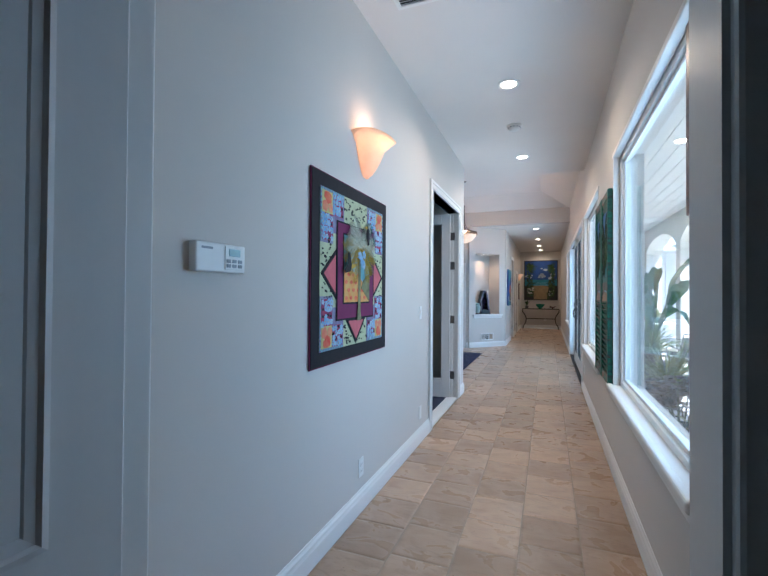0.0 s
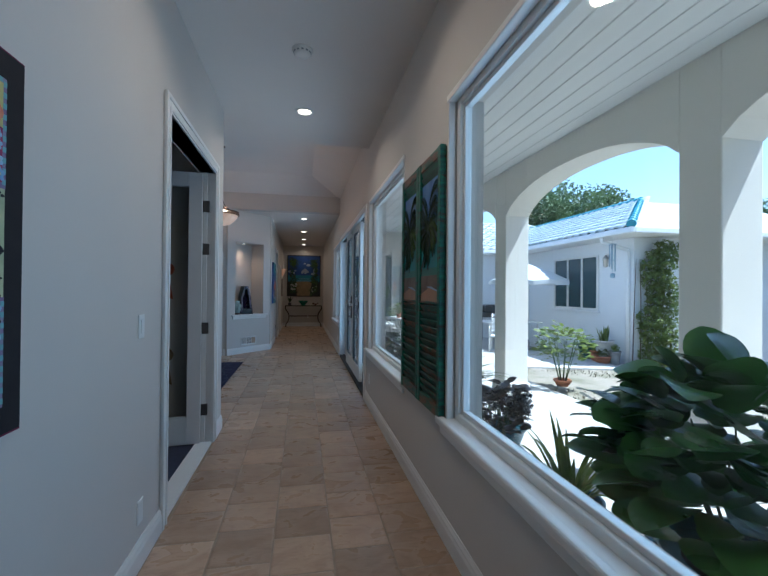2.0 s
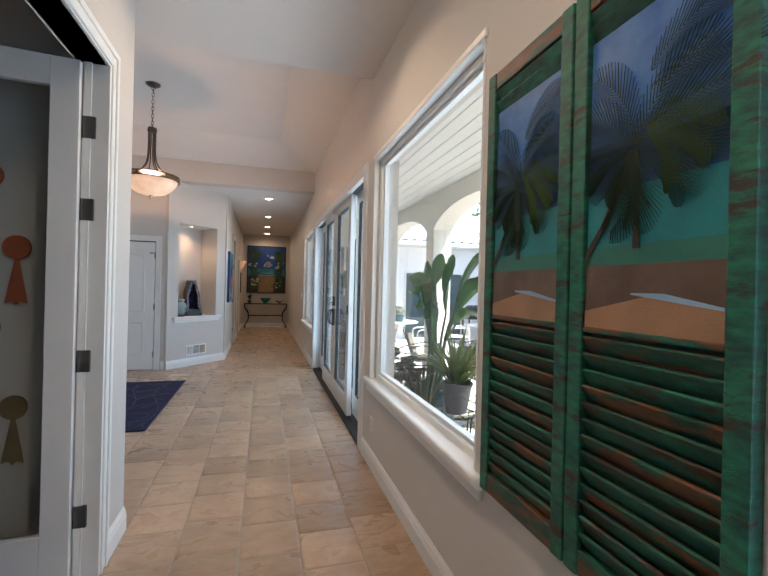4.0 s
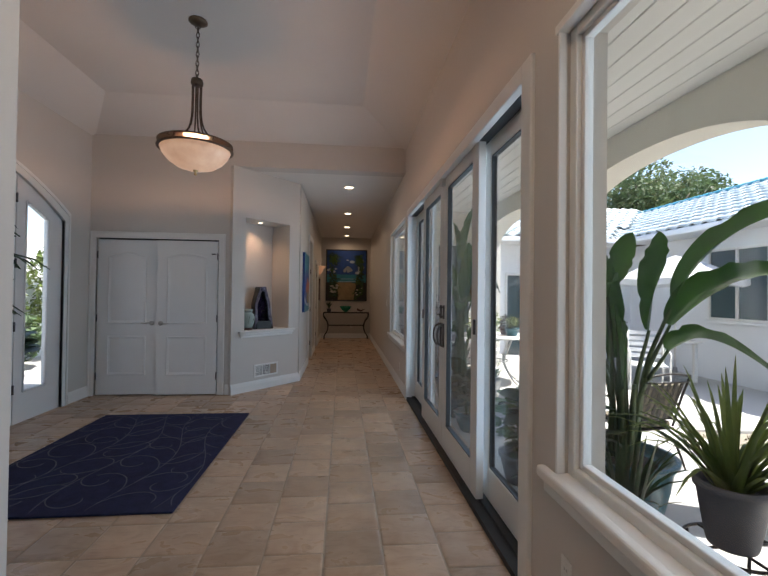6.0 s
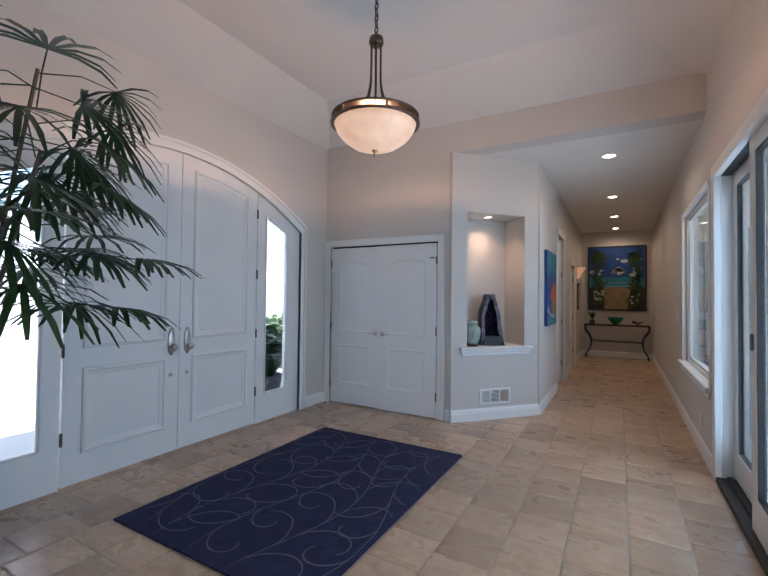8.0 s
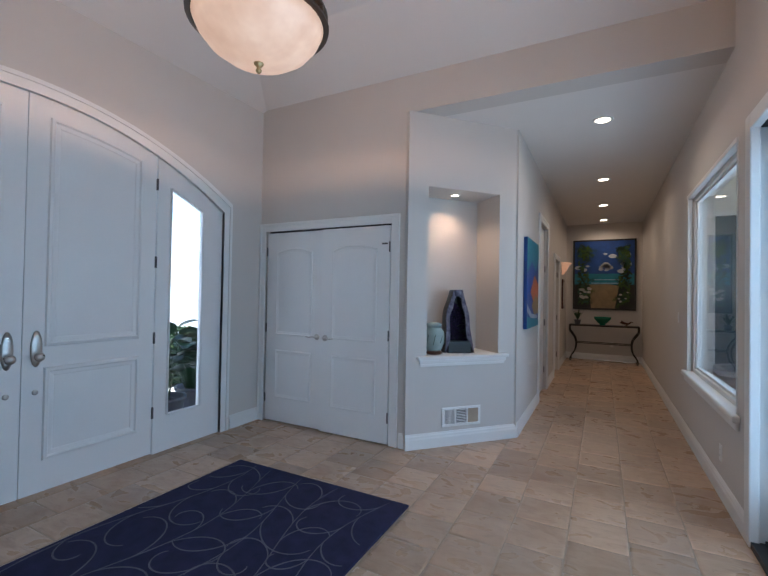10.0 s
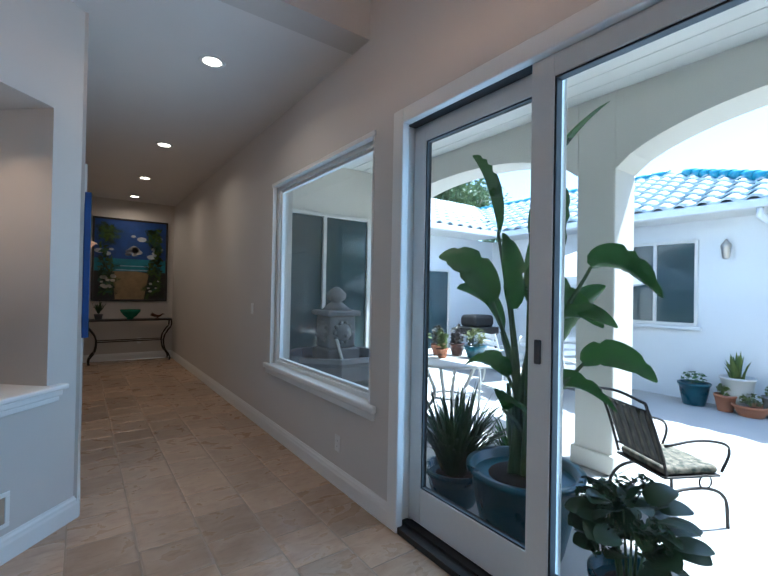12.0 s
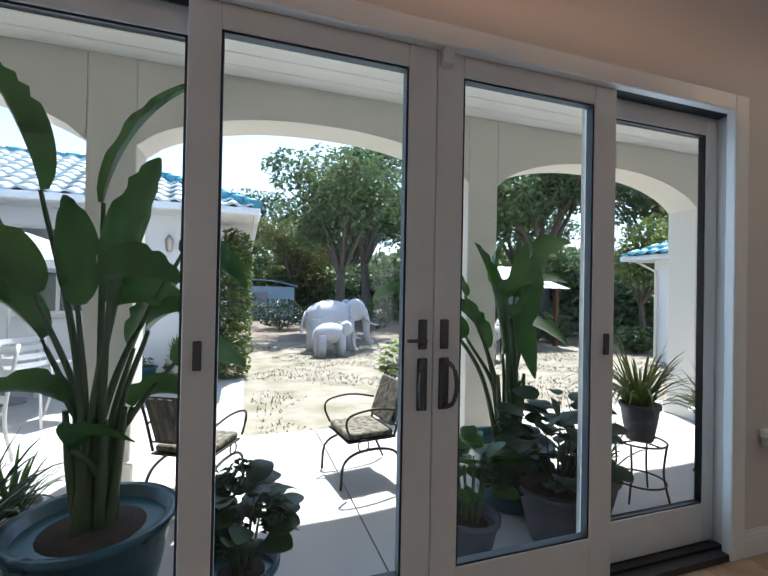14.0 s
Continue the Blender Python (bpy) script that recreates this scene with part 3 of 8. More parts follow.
for x in (0.0, 0.075, 0.15):
    box(bm, XE + x - 0.01, XE + x + 0.03, y0 + 0.016, y1 - 0.016, 0.0, 0.035)
box(bm, XE - 0.008, XE + 0.19, y0 + 0.016, y1 - 0.016, -0.02, 0.02)
part("threshold_track", bm, BLACK, sd, "black metal sliding track")
# solid black strip: the head recess's shade put in as colour
bm = B()
box(bm, XE + 0.032, XE + 0.10, y0 + 0.036, y1 - 0.036, z1 - 0.052, z1 - 0.041)
part("head_shade_strip", bm, BLACK, sd, "black strip for the shade in the head track recess")
YMID = 8.405


def door_panel(xa, xb, ya, yb, sa, sb):
    """One glazed panel with stiles sa and sb wide, rails, bead and glass."""
    bm = B()
    zt = z1 - 0.045
    for a in ((ya, ya + sa, 0.04, zt), (yb - sb, yb, 0.04, zt), (ya + sa, yb - sb, 0.04, 0.247), (ya + sa, yb - sb, 2.275, zt)):
        bevelled(bm, xa, xb, *a, w=0.004)
    p = part("door_panel", bm, VINYL, sd, "white glazed sliding panel")
    bm = B()
    g0, g1 = ya + sa, yb - sb
    for a in ((g0, g0 + 0.009, 0.247, 2.275), (g1 - 0.009, g1, 0.247, 2.275), (g0 + 0.009, g1 - 0.009, 0.247, 0.256), (g0 + 0.009, g1 - 0.009, 2.266, 2.275)):
        box(bm, xa + 0.006, xb - 0.006, *a)
    part("gasket", bm, BLACK, p, "black glazing gasket")
    bm = B()
    box(bm, (xa + xb) / 2 - 0.004, (xa + xb) / 2 + 0.004, g0 + 0.004, g1 - 0.004, 0.252, 2.27)
    g = part("pane", bm, GLASS, p, "clear door glass")
    g.visible_shadow = False
    return p


door_panel(XE + 0.11, XE + 0.155, 6.642, 7.55, 0.084, 0.10)
door_panel(XE + 0.11, XE + 0.155, 9.24, 10.194, 0.10, 0.10)
pA = door_panel(XE + 0.03, XE + 0.08, 7.46, YMID - 0.002, 0.13, 0.12)
pB = door_panel(XE + 0.03, XE + 0.08, YMID + 0.002, 9.33, 0.12, 0.105)
for s, p in ((-1, pA), (1, pB)):
    yc = YMID + s * 0.048
    bm = B()
    bevelled(bm, XE + 0.018, XE + 0.031, yc - 0.022, yc + 0.022, 0.905, 1.085 + 0.03, w=0.006, seg=3)
    tube(bm, spline([(XE + 0.02, yc, 0.915), (XE - 0.02, yc - s * -0.02, 0.94), (XE - 0.032, yc + s * 0.03, 1.01), (XE - 0.02, yc + s * 0.02, 1.08), (XE + 0.02, yc, 1.105)], 5), 0.009)
    part("pull_handle", bm, HINGE, p, "dark bronze pull handle")
    bm = B()
    bevelled(bm, XE + 0.02, XE + 0.031, yc - 0.019, yc + 0.019, 1.15, 1.27, w=0.005)
    tube(bm, [(XE + 0.02, yc, 1.17), (XE + 0.012, yc, 1.17)], 0.008)
    tube(bm, [(XE + 0.02, yc, 1.25), (XE + 0.012, yc, 1.25)], 0.008)
    if s > 0:
        bevelled(bm, XE + 0.0, XE + 0.02, yc - 0.012, yc + 0.07, 1.18, 1.192, w=0.003)
    part("lock_plate", bm, HINGE, p, "dark bronze lock plate")
for y, p in ((7.51, pA), (9.28, pB)):
    bm = B()
    bevelled(bm, XE + 0.018, XE + 0.031, y - 0.014, y + 0.014, 1.10, 1.20, w=0.004)
    part("finger_pull", bm, HINGE, p, "small dark finger pull")
bm = B()
bevelled(bm, XE - 0.008, XE + 0.031, YMID - 0.06, YMID - 0.012, 2.30, 2.40, w=0.006)
part("alarm_sensor", bm, PLASTIC, sd, "white plastic door sensor")


def casing_y(name, x, s, y0, y1, z1, w=0.085, label="white moulded door casing"):
    """Moulded casing on a wall along y; s: which way the room lies."""
    bm = B()
    for k, (i, o, t) in enumerate(((0, w, 0.014), (w - 0.03, w, 0.022), (0, 0.018, 0.02))):
        for a in ((y0 - o, y0 - i, 0, z1 + o), (y1 + i, y1 + o, 0, z1 + o), (y0 - i, y1 + i, z1 + i, z1 + o)):
            bevelled(bm, *sorted((x, x + s * t)), *a, w=0.003, seg=1)
    return struct(name, bm, TRIM, label, "trim")


casing_y("trim_side_door", XW, 1, 4.08, 5.42, 2.41)
bm = B()
for a in ((4.08, 4.10, 0, 2.41), (5.40, 5.42, 0, 2.41), (4.1, 5.40, 2.40, 2.42)):
    box(bm, XW - 0.13, XW + 0.012, *a)
box(bm, XW - 0.09, XW - 0.06, 4.10, 4.112, 0, 2.4)
box(bm, XW - 0.09, XW - 0.06, 5.388, 5.40, 0, 2.4)
box(bm, XW - 0.13, XW + 0.0, 4.12, 5.38, 0, 0.018)
struct("trim_side_jamb", bm, TRIM, "white painted door jamb and threshold", "trim")
casing_y("trim_north_door", -1.03, 1, 12.95, 13.80, 2.40)
casing_y("trim_far_door", -1.03, 1, 14.9, 15.7, 2.06)
# first doorway
bm = B()
box(bm, -0.74, -0.722, 0.49, 0.59, 0, 2.06)
box(bm, 0.155, 0.17, 0.49, 0.59, 0, 2.06)
box(bm, -0.722, 0.155, 0.49, 0.59, 2.045, 2.06)
for x0, x1 in ((-0.82, -0.728), (0.162, 0.26)):
    bevelled(bm, x0, x1, 0.475, 0.50, 0, 2.13, w=0.006)
    bevelled(bm, x0, x1, 0.58, 0.605, 0, 2.13, w=0.006)
bevelled(bm, 0.163, 0.175, 0.50, 0.53, 0, 2.06, w=0.003)
struct("trim_first_door", bm, TRIM, "white painted jamb and casing of the first doorway", "trim")


def panel_leaf(bm, w, h, t, panels, arched=()):
    """A door leaf in x (0 to w), z (0 to h), thickness t about y = 0, with raised and recessed panel mouldings on both faces."""
    bevelled(bm, 0, w, -t / 2, t / 2, 0, h, w=0.003)
    for k, (u0, u1, v0, v1) in enumerate(panels):
        n = 10 if k in arched else 1

        def path(g, u0=u0, u1=u1, v0=v0, v1=v1, n=n):
            a, b, c, e = u0 + g, u1 - g, v0 + g, v1 - g
            return [(a, c)] + [(a + (b - a) * i / n, e + (0.045 * math.sin(math.pi * i / n) if n > 1 else 0)) for i in range(n + 1)] + [(b, c)]

        for s in (-1, 1):
            ring_mould(bm, path, lambda u, v, h, s=s: (u, s * (t / 2 + h), v), MOULD)


def lever_set(parent, m, s, mat=NICKEL):
    bm = B()
    lathe(bm, [(0.031, 0), (0.031, 0.006), (0.024, 0.010), (0.011, 0.012), (0.010, 0.045)], 20, m)
    tube(bm, [m @ Vector(p) for p in spline([(0, 0, 0.042), (s * 0.03, 0.004, 0.045), (s * 0.07, -0.004, 0.045), (s * 0.115, 0.002, 0.04)], 4)], 0.008, 8, 0.005)
    part("lever_handle", bm, mat, parent, "satin nickel lever handle")


def hinges(parent, x, y, zs, mat=HINGE, r=0.007, flat_to=None):
    for z in zs:
        bm = B()
        lathe(bm, [(r, z - 0.045), (r, z + 0.045), (r * 0.6, z + 0.052)], 10, Matrix.Translation((x, y, 0)))
        if flat_to:
            bevelled(bm, *sorted((x, x + flat_to[0])), *sorted((y, y + flat_to[1])), z - 0.045, z + 0.045, w=0.001, seg=1)
        part("hinge", bm, mat, parent, "dark steel hinge")


# closet double doors
YC = Y1 + 0.02
cl = empty("door_closet", "pair of white arched-panel closet doors, closed", "door", kind="structure")
for k, (x0, x1) in enumerate(((-3.53, -2.79), (-2.785, -2.02))):
    bm = B()
    w = x1 - x0
    panel_leaf(bm, w, 2.01, 0.035, [(0.13, w - 0.13, 0.25, 0.76), (0.13, w - 0.13, 0.92, 1.80)], arched=(1,))
    bmesh.ops.transform(bm, matrix=pose(x0, YC + (0.012 if k == 0 else -0.02), 0.012), verts=bm.verts)
    leaf = part("door_leaf", bm, DOORW, cl)
    hx = x1 - 0.06 if k == 0 else x0 + 0.06
    face = YC - 0.005 if k == 0 else YC - 0.038
    lever_set(leaf, Matrix.Translation((hx, face, 0.94)) @ pose(0, 0, 0, 90), -1 if k == 0 else 1)
    hinges(leaf, x0 if k == 0 else x1, face - 0.004, (0.25, 1.0, 1.82))
    if k == 1:
        bm = B()
        bevelled(bm, x1 - 0.075, x1 - 0.02, face - 0.02, face, 1.845, 1.86, w=0.003)
        part("latch", bm, HINGE, leaf)
bm = B()
for k, (i, o, t) in enumerate(((0, 0.085, 0.014), (0.055, 0.085, 0.022))):
    for a in ((-3.54 - min(o, 0.075), -3.54 - i, 0, 2.04 + o), (-2.01 + i, -2.01 + o, 0, 2.04 + o), (-3.54 - i, -2.01 + i, 2.04 + i, 2.04 + o)):
        bevelled(bm, a[0], a[1], Y1 - t, Y1, a[2], a[3], w=0.003, seg=1)
struct("trim_closet", bm, TRIM, "white moulded closet casing", "trim")
# black sheet added behind the leaves so their gaps show the closet as dark
bm = B()
box(bm, -3.54, -2.01, Y1 + 0.06, Y1 + 0.10, 0, 2.05)
struct("closet_shade_sheet", bm, BLACK, "black sheet standing in for the closet's shade", "wall")

# arched entry: two leaves and two sidelights
en = empty("door_entry", "white arched double entry door with glazed sidelights, closed", "door", kind="structure")


def arched_slab(bm, ya, yb, z0, x0, x1, drop=0.0, n=10):
    for i in range(n):
        a, b = ya + (yb - ya) * i / n, ya + (yb - ya) * (i + 1) / n
        v = box(bm, x0, x1, a, b, z0, z0 + 0.1)
        for q in v:
            if q.co.z > z0 + 0.05:
                q.co.z = arch_z(a if abs(q.co.y - a) < 1e-4 else b) - drop
    bmesh.ops.remove_doubles(bm, verts=bm.verts, dist=1e-5)


def moulding(bm, path, x, r):
    for p, q in zip(path, path[1:] + path[:1]):
        tube(bm, [(x, *p), (x, *q)], r, 6)


XD = XF - 0.02
for k, (ya, yb) in enumerate(((7.53, DYC - 0.003), (DYC + 0.003, 9.33))):
    bm = B()
    arched_slab(bm, ya, yb, 0.012, XD - 0.045, XD, 0.075)
    big = [(g * 1.7, h * 2.4) for g, h in MOULD]
    ring_mould(bm, lambda g: [(ya + 0.12 + g, 0.22 + g), (yb - 0.12 - g, 0.22 + g), (yb - 0.12 - g, 0.85 - g), (ya + 0.12 + g, 0.85 - g)], lambda u, v, h: (XD + h, u, v), big)
    ring_mould(bm, lambda g: [(ya + 0.12 + g, 0.99 + g), (yb - 0.12 - g, 0.99 + g)] + [(y, arch_z(y) - 0.21 - g) for y in [yb - 0.12 - g + (ya - yb + 0.24 + 2 * g) * i / 8 for i in range(9)]], lambda u, v, h: (XD + h, u, v), big)
    leaf = part("door_leaf", bm, DOORW, en)
    yk = yb - 0.075 if k == 0 else ya + 0.075
    bm = B()
    m = Matrix.Translation((XD, yk, 0.98)) @ pose(0, 0, 0, 0, 90)
    lathe(bm, [(0.001, 0), (0.034, 0.001), (0.034, 0.007), (0.024, 0.012), (0.001, 0.013)], 24, m @ Matrix.Diagonal((3.6, 1, 1, 1)))
    lathe(bm, [(0.012, 0), (0.011, 0.03), (0.027, 0.04), (0.031, 0.055), (0.025, 0.07), (0.004, 0.074)], 20, m @ Matrix.Translation((0.05, 0, 0)))
    part("door_knob", bm, NICKEL, leaf, "satin nickel knob on an oval plate")
    bm = B()
    lathe(bm, [(0.018, 0), (0.018, 0.008), (0.008, 0.012)], 16, Matrix.Translation((XD, yk + 0.0, 0.69)) @ pose(0, 0, 0, 0, 90))
    part("deadbolt", bm, NICKEL, leaf)
    hinges(leaf, XD + 0.006, 7.525 if k == 0 else 9.335, (0.35, 0.98, 1.62, 2.28), r=0.010)
for k, (ya, yb, ga, gb) in enumerate(((6.80, 7.515, 7.06, 7.39), (9.345, 10.06, 9.47, 9.80))):
    bm = B()
    zt = lambda y: arch_z(y) - 0.30
    for a, b in ((ya, ga), (gb, yb)):
        arched_slab(bm, a, b, 0.0, XD - 0.045, XD, 0.075, 5)
    box(bm, XD - 0.045, XD, ga, gb, 0, 0.31)
    for i in range(6):
        a, b = ga + (gb - ga) * i / 6, ga + (gb - ga) * (i + 1) / 6
        v = box(bm, XD - 0.045, XD, a, b, 2.0, 2.6)
        for q in v:
            y = a if abs(q.co.y - a) < 1e-4 else b
            q.co.z = zt(y) if q.co.z < 2.3 else arch_z(y) - 0.075
    moulding(bm, [(ga, 0.31), (gb, 0.31)] + [(gb + (ga - gb) * i / 6, zt(gb + (ga - gb) * i / 6)) for i in range(7)], XD, 0.012)
    sl = part("sidelight", bm, DOORW, en, "white sidelight frame")
    bm = B()
    box(bm, XD - 0.026, XD - 0.020, ga, gb, 0.30, arch_z((ga + gb) / 2) - 0.2)
    g = part("pane", bm, GLASS, sl, "clear sidelight glass")
    g.visible_shadow = False
bm = B()
n = 40
for lay, (i0, o0, t) in enumerate(((-0.02, 0.075, 0.016), (0.045, 0.075, 0.026), (-0.02, 0.0, 0.022))):
    rows = []
    pts_in = [(DY0 + 0.08 - i0, 0.0)] + [(DY0 + 0.08 - i0 + (DY1 - DY0 - 0.16 + 2 * i0) * i / n, arch_z(DY0 + (DY1 - DY0) * i / n) - 0.075 + i0) for i in range(n + 1)] + [(DY1 - 0.08 + i0, 0.0)]
    pts_out = [(DY0 + 0.08 - o0, 0.0)] + [(DY0 + 0.08 - o0 + (DY1 - DY0 - 0.16 + 2 * o0) * i / n, arch_z(DY0 + (DY1 - DY0) * i / n) - 0.075 + o0) for i in range(n + 1)] + [(DY1 - 0.08 + o0, 0.0)]
    for a, b, c, d in zip(pts_in, pts_in[1:], pts_out[1:], pts_out):
        f = [[bm.verts.new((x, *p)) for p in (a, b, c, d)] for x in (XF - 0.01, XF + t)]
        bm.faces.new(f[1])
        for i in range(4):
            bm.faces.new((f[0][i], f[0][(i + 1) % 4], f[1][(i + 1) % 4], f[1][i]))
bmesh.ops.remove_doubles(bm, verts=bm.verts, dist=1e-5)
struct("trim_entry_arch", bm, TRIM, "white arched entry casing", "trim")

# first door leaf, open beside the camera's start
d1 = empty("door_first", "white panelled door standing open", "door", kind="structure")
bm = B()
panel_leaf(bm, 0.86, 2.03, 0.038, [(0.12, 0.74, 0.22, 0.80), (0.12, 0.74, 0.95, 1.85)])
bmesh.ops.transform(bm, matrix=pose(-0.729, 0.535, 0.012, 0, 0, -91.0), verts=bm.verts)
part("door_leaf", bm, DOORW, d1)

# open glazed door of the side room, hinged at its far jamb
d2 = empty("door_side_room", "white glazed door standing open into the side room", "door", kind="structure")
DM = pose(XW - 0.095, 5.385, 0.015, 0, 0, 180 + 6)
bm = B()
for a in ((0, 0.11, 0, 2.37), (0.53, 0.64, 0, 2.37), (0.11, 0.53, 0, 0.24), (0.11, 0.53, 2.24, 2.37)):
    bevelled(bm, a[0], a[1], -0.0, 0.038, a[2], a[3], w=0.003, m=DM)
lf = part("door_leaf", bm, DOORW, d2)
bm = B()
box(bm, 0.10, 0.54, 0.016, 0.022, 0.23, 2.25, m=DM)
g = part("pane", bm, GLASS, lf, "clear door glass")
for z in (0.30, 1.02, 1.72, 2.10):
    bm = B()
    tube(bm, [(XW - 0.088, 5.392, z - 0.05), (XW - 0.088, 5.392, z + 0.05)], 0.008)
    bevelled(bm, XW - 0.088, XW - 0.04, 5.384, 5.399, z - 0.05, z + 0.05, w=0.001, seg=1)
    part("hinge", bm, HINGE, lf, "dark steel hinge")
# doors further along the hall
for y0, y1, h in ((12.95, 13.80, 2.39), (14.9, 15.7, 2.05)):
    d = empty("door_hall", "white panelled hall door, closed", "door", kind="structure")
    bm = B()
    w = y1 - y0 - 0.03
    panel_leaf(bm, w, h - 0.02, 0.036, [(0.12, w - 0.12, 0.22, 0.80), (0.12, w - 0.12, 0.95, h - 0.2)])
    bmesh.ops.transform(bm, matrix=pose(-1.09, y0 + 0.015, 0.01, 0, 0, 90), verts=bm.verts)
    leaf = part("door_leaf", bm, DOORW, d)
    hinges(leaf, -1.055, y1 - 0.02, (0.3, 1.0, 1.8))

# ---- things indoors ----
def can_fixture(x, y, z, group):
    e = empty("recessed_light", "round recessed ceiling light, lit warm white", "light", pose(x, y, z), group)
    bm = B()
    lathe(bm, [(0.062, -0.001), (0.066, -0.006), (0.088, -0.006), (0.092, 0.0)], 28)
    part("trim_ring", bm, TRIM, e, "white metal ring")
    bm = B()
    lathe(bm, [(0.062, -0.004), (0.062, 0.0)], 24)
    part("lens", bm, CANGLOW, e, "glowing lamp face")
    return e


for x, y in CANS_S:
    can_fixture(x, y, ZH, "hall ceiling lights")
for x, y in CANS_N:
    can_fixture(x, y, ZN, "hall ceiling lights")
e = can_fixture(-1.584, 11.07, 2.375, "niche light")
e.scale = (0.55, 0.55, 1)
e = empty("smoke_detector", "round white smoke detector on the ceiling", "smoke detector", pose(-0.33, 4.53, ZH))
bm = B()
lathe(bm, [(0.075, 0), (0.075, -0.012), (0.062, -0.016), (0.060, -0.032), (0.048, -0.045), (0.01, -0.047)], 28)
part("body", bm, PLASTIC, e)
bm = B()
for i in range(12):
    a = i * math.pi / 6
    box(bm, 0.056, 0.064, -0.008, 0.008, -0.030, -0.020, m=pose(0, 0, 0, 0, 0, math.degrees(a)))
part("vent_slots", bm, GREYP, e)
e = empty("ceiling_vent", "white ceiling air grille", "vent", pose(-0.66, 2.3, ZH))
bm = B()
for a in ((-0.2, 0.2, -0.11, -0.085), (-0.2, 0.2, 0.085, 0.11), (-0.2, -0.175, -0.085, 0.085), (0.175, 0.2, -0.085, 0.085)):
    bevelled(bm, *a, -0.012, 0, w=0.003)
part("frame", bm, TRIM, e)
# black sheet for the shade of the duct between the slats
bm = B()
box(bm, -0.175, 0.175, -0.085, 0.085, -0.003, 0)
part("backing", bm, BLACK, e)
for i in range(8):
    bm = B()
    box(bm, -0.175, 0.175, -0.008, 0.008, -0.001, 0.001, m=pose(0, -0.074 + i * 0.021, -0.007, 35))
    part("slat", bm, TRIM, e)

# wall controls
th = empty("thermostat", "white plastic wall thermostat with a small screen", "thermostat", pose(XW, 1.15, 1.478, 90, 0, 90))
bm = B()
bevelled(bm, -0.118, 0.118, -0.05, 0.05, 0, 0.034, w=0.006, seg=3)
part("body", bm, PLASTIC, th)
bm = B()
bevelled(bm, 0.01, 0.105, -0.04, 0.042, 0.034, 0.038, w=0.002)
part("door_flap", bm, PLASTIC, th)
bm = B()
bevelled(bm, 0.028, 0.085, 0.008, 0.034, 0.037, 0.040, w=0.001, seg=1)
part("screen", bm, LCD, th, "greenish display")
for i in range(3):
    for j in range(2):
        bm = B()
        bevelled(bm, 0.016 + i * 0.029, 0.036 + i * 0.029, -0.032 + j * 0.017, -0.020 + j * 0.017, 0.037, 0.0405, w=0.001, seg=1)
        part("button", bm, GREYP, th)
bm = B()
bevelled(bm, -0.095, -0.045, 0.026, 0.034, 0.0338, 0.0346, w=0.0002, seg=1)
part("maker_mark", bm, GREYP, th, "small grey printed bar")


def wall_plate(name, label, m, kind):
    e = empty(name, label, "switch" if kind == "switch" else "outlet", m)
    bm = B()
    bevelled(bm, -0.036, 0.036, -0.058, 0.058, 0, 0.006, w=0.003)
    part("plate", bm, PLASTIC, e)
    bm = B()
    if kind == "switch":
        bevelled(bm, -0.017, 0.017, -0.033, 0.033, 0.005, 0.010, w=0.002)
        part("rocker", bm, PLASTIC, e)
    elif kind == "blank":
        bevelled(bm, -0.028, 0.028, -0.05, 0.05, 0.005, 0.007, w=0.001, seg=1)
        part("cover", bm, PLASTIC, e)
    else:
        for v in (-0.02, 0.02):
            bevelled(bm, -0.017, 0.017, v - 0.014, v + 0.014, 0.005, 0.008, w=0.002)
        part("socket", bm, PLASTIC, e)
        bm = B()
        for v in (-0.02, 0.02):
            for u in (-0.007, 0.007):
                box(bm, u - 0.001, u + 0.001, v - 0.004, v + 0.005, 0.0075, 0.0085)
        part("slots", bm, BLACK, e)
    return e


WE, EE = (90, 0, 90), (90, 0, -90)
wall_plate("light_switch", "white rocker switch on the hallway wall", pose(XW, 3.69, 1.18, *WE), "switch")
wall_plate("wall_outlet", "white outlet low on the hallway wall", pose(XW, 2.40, 0.27, *WE), "outlet")
wall_plate("wall_plate", "white cover plate low on the hallway wall", pose(XW, 3.70, 0.27, *WE), "blank")
wall_plate("wall_outlet", "white outlet below the picture window", pose(XE, 10.86, 0.30, *EE), "outlet")
wall_plate("wall_outlet", "white outlet below the window", pose(XE, 6.30, 0.33, *EE), "outlet")
wall_plate("wall_outlet", "white outlet on the end wall", pose(-0.1, YN, 0.36, 90, 0, 0), "outlet")
wall_plate("light_switch", "white switch beside the far window", pose(XE, 12.75, 1.18, *EE), "switch")


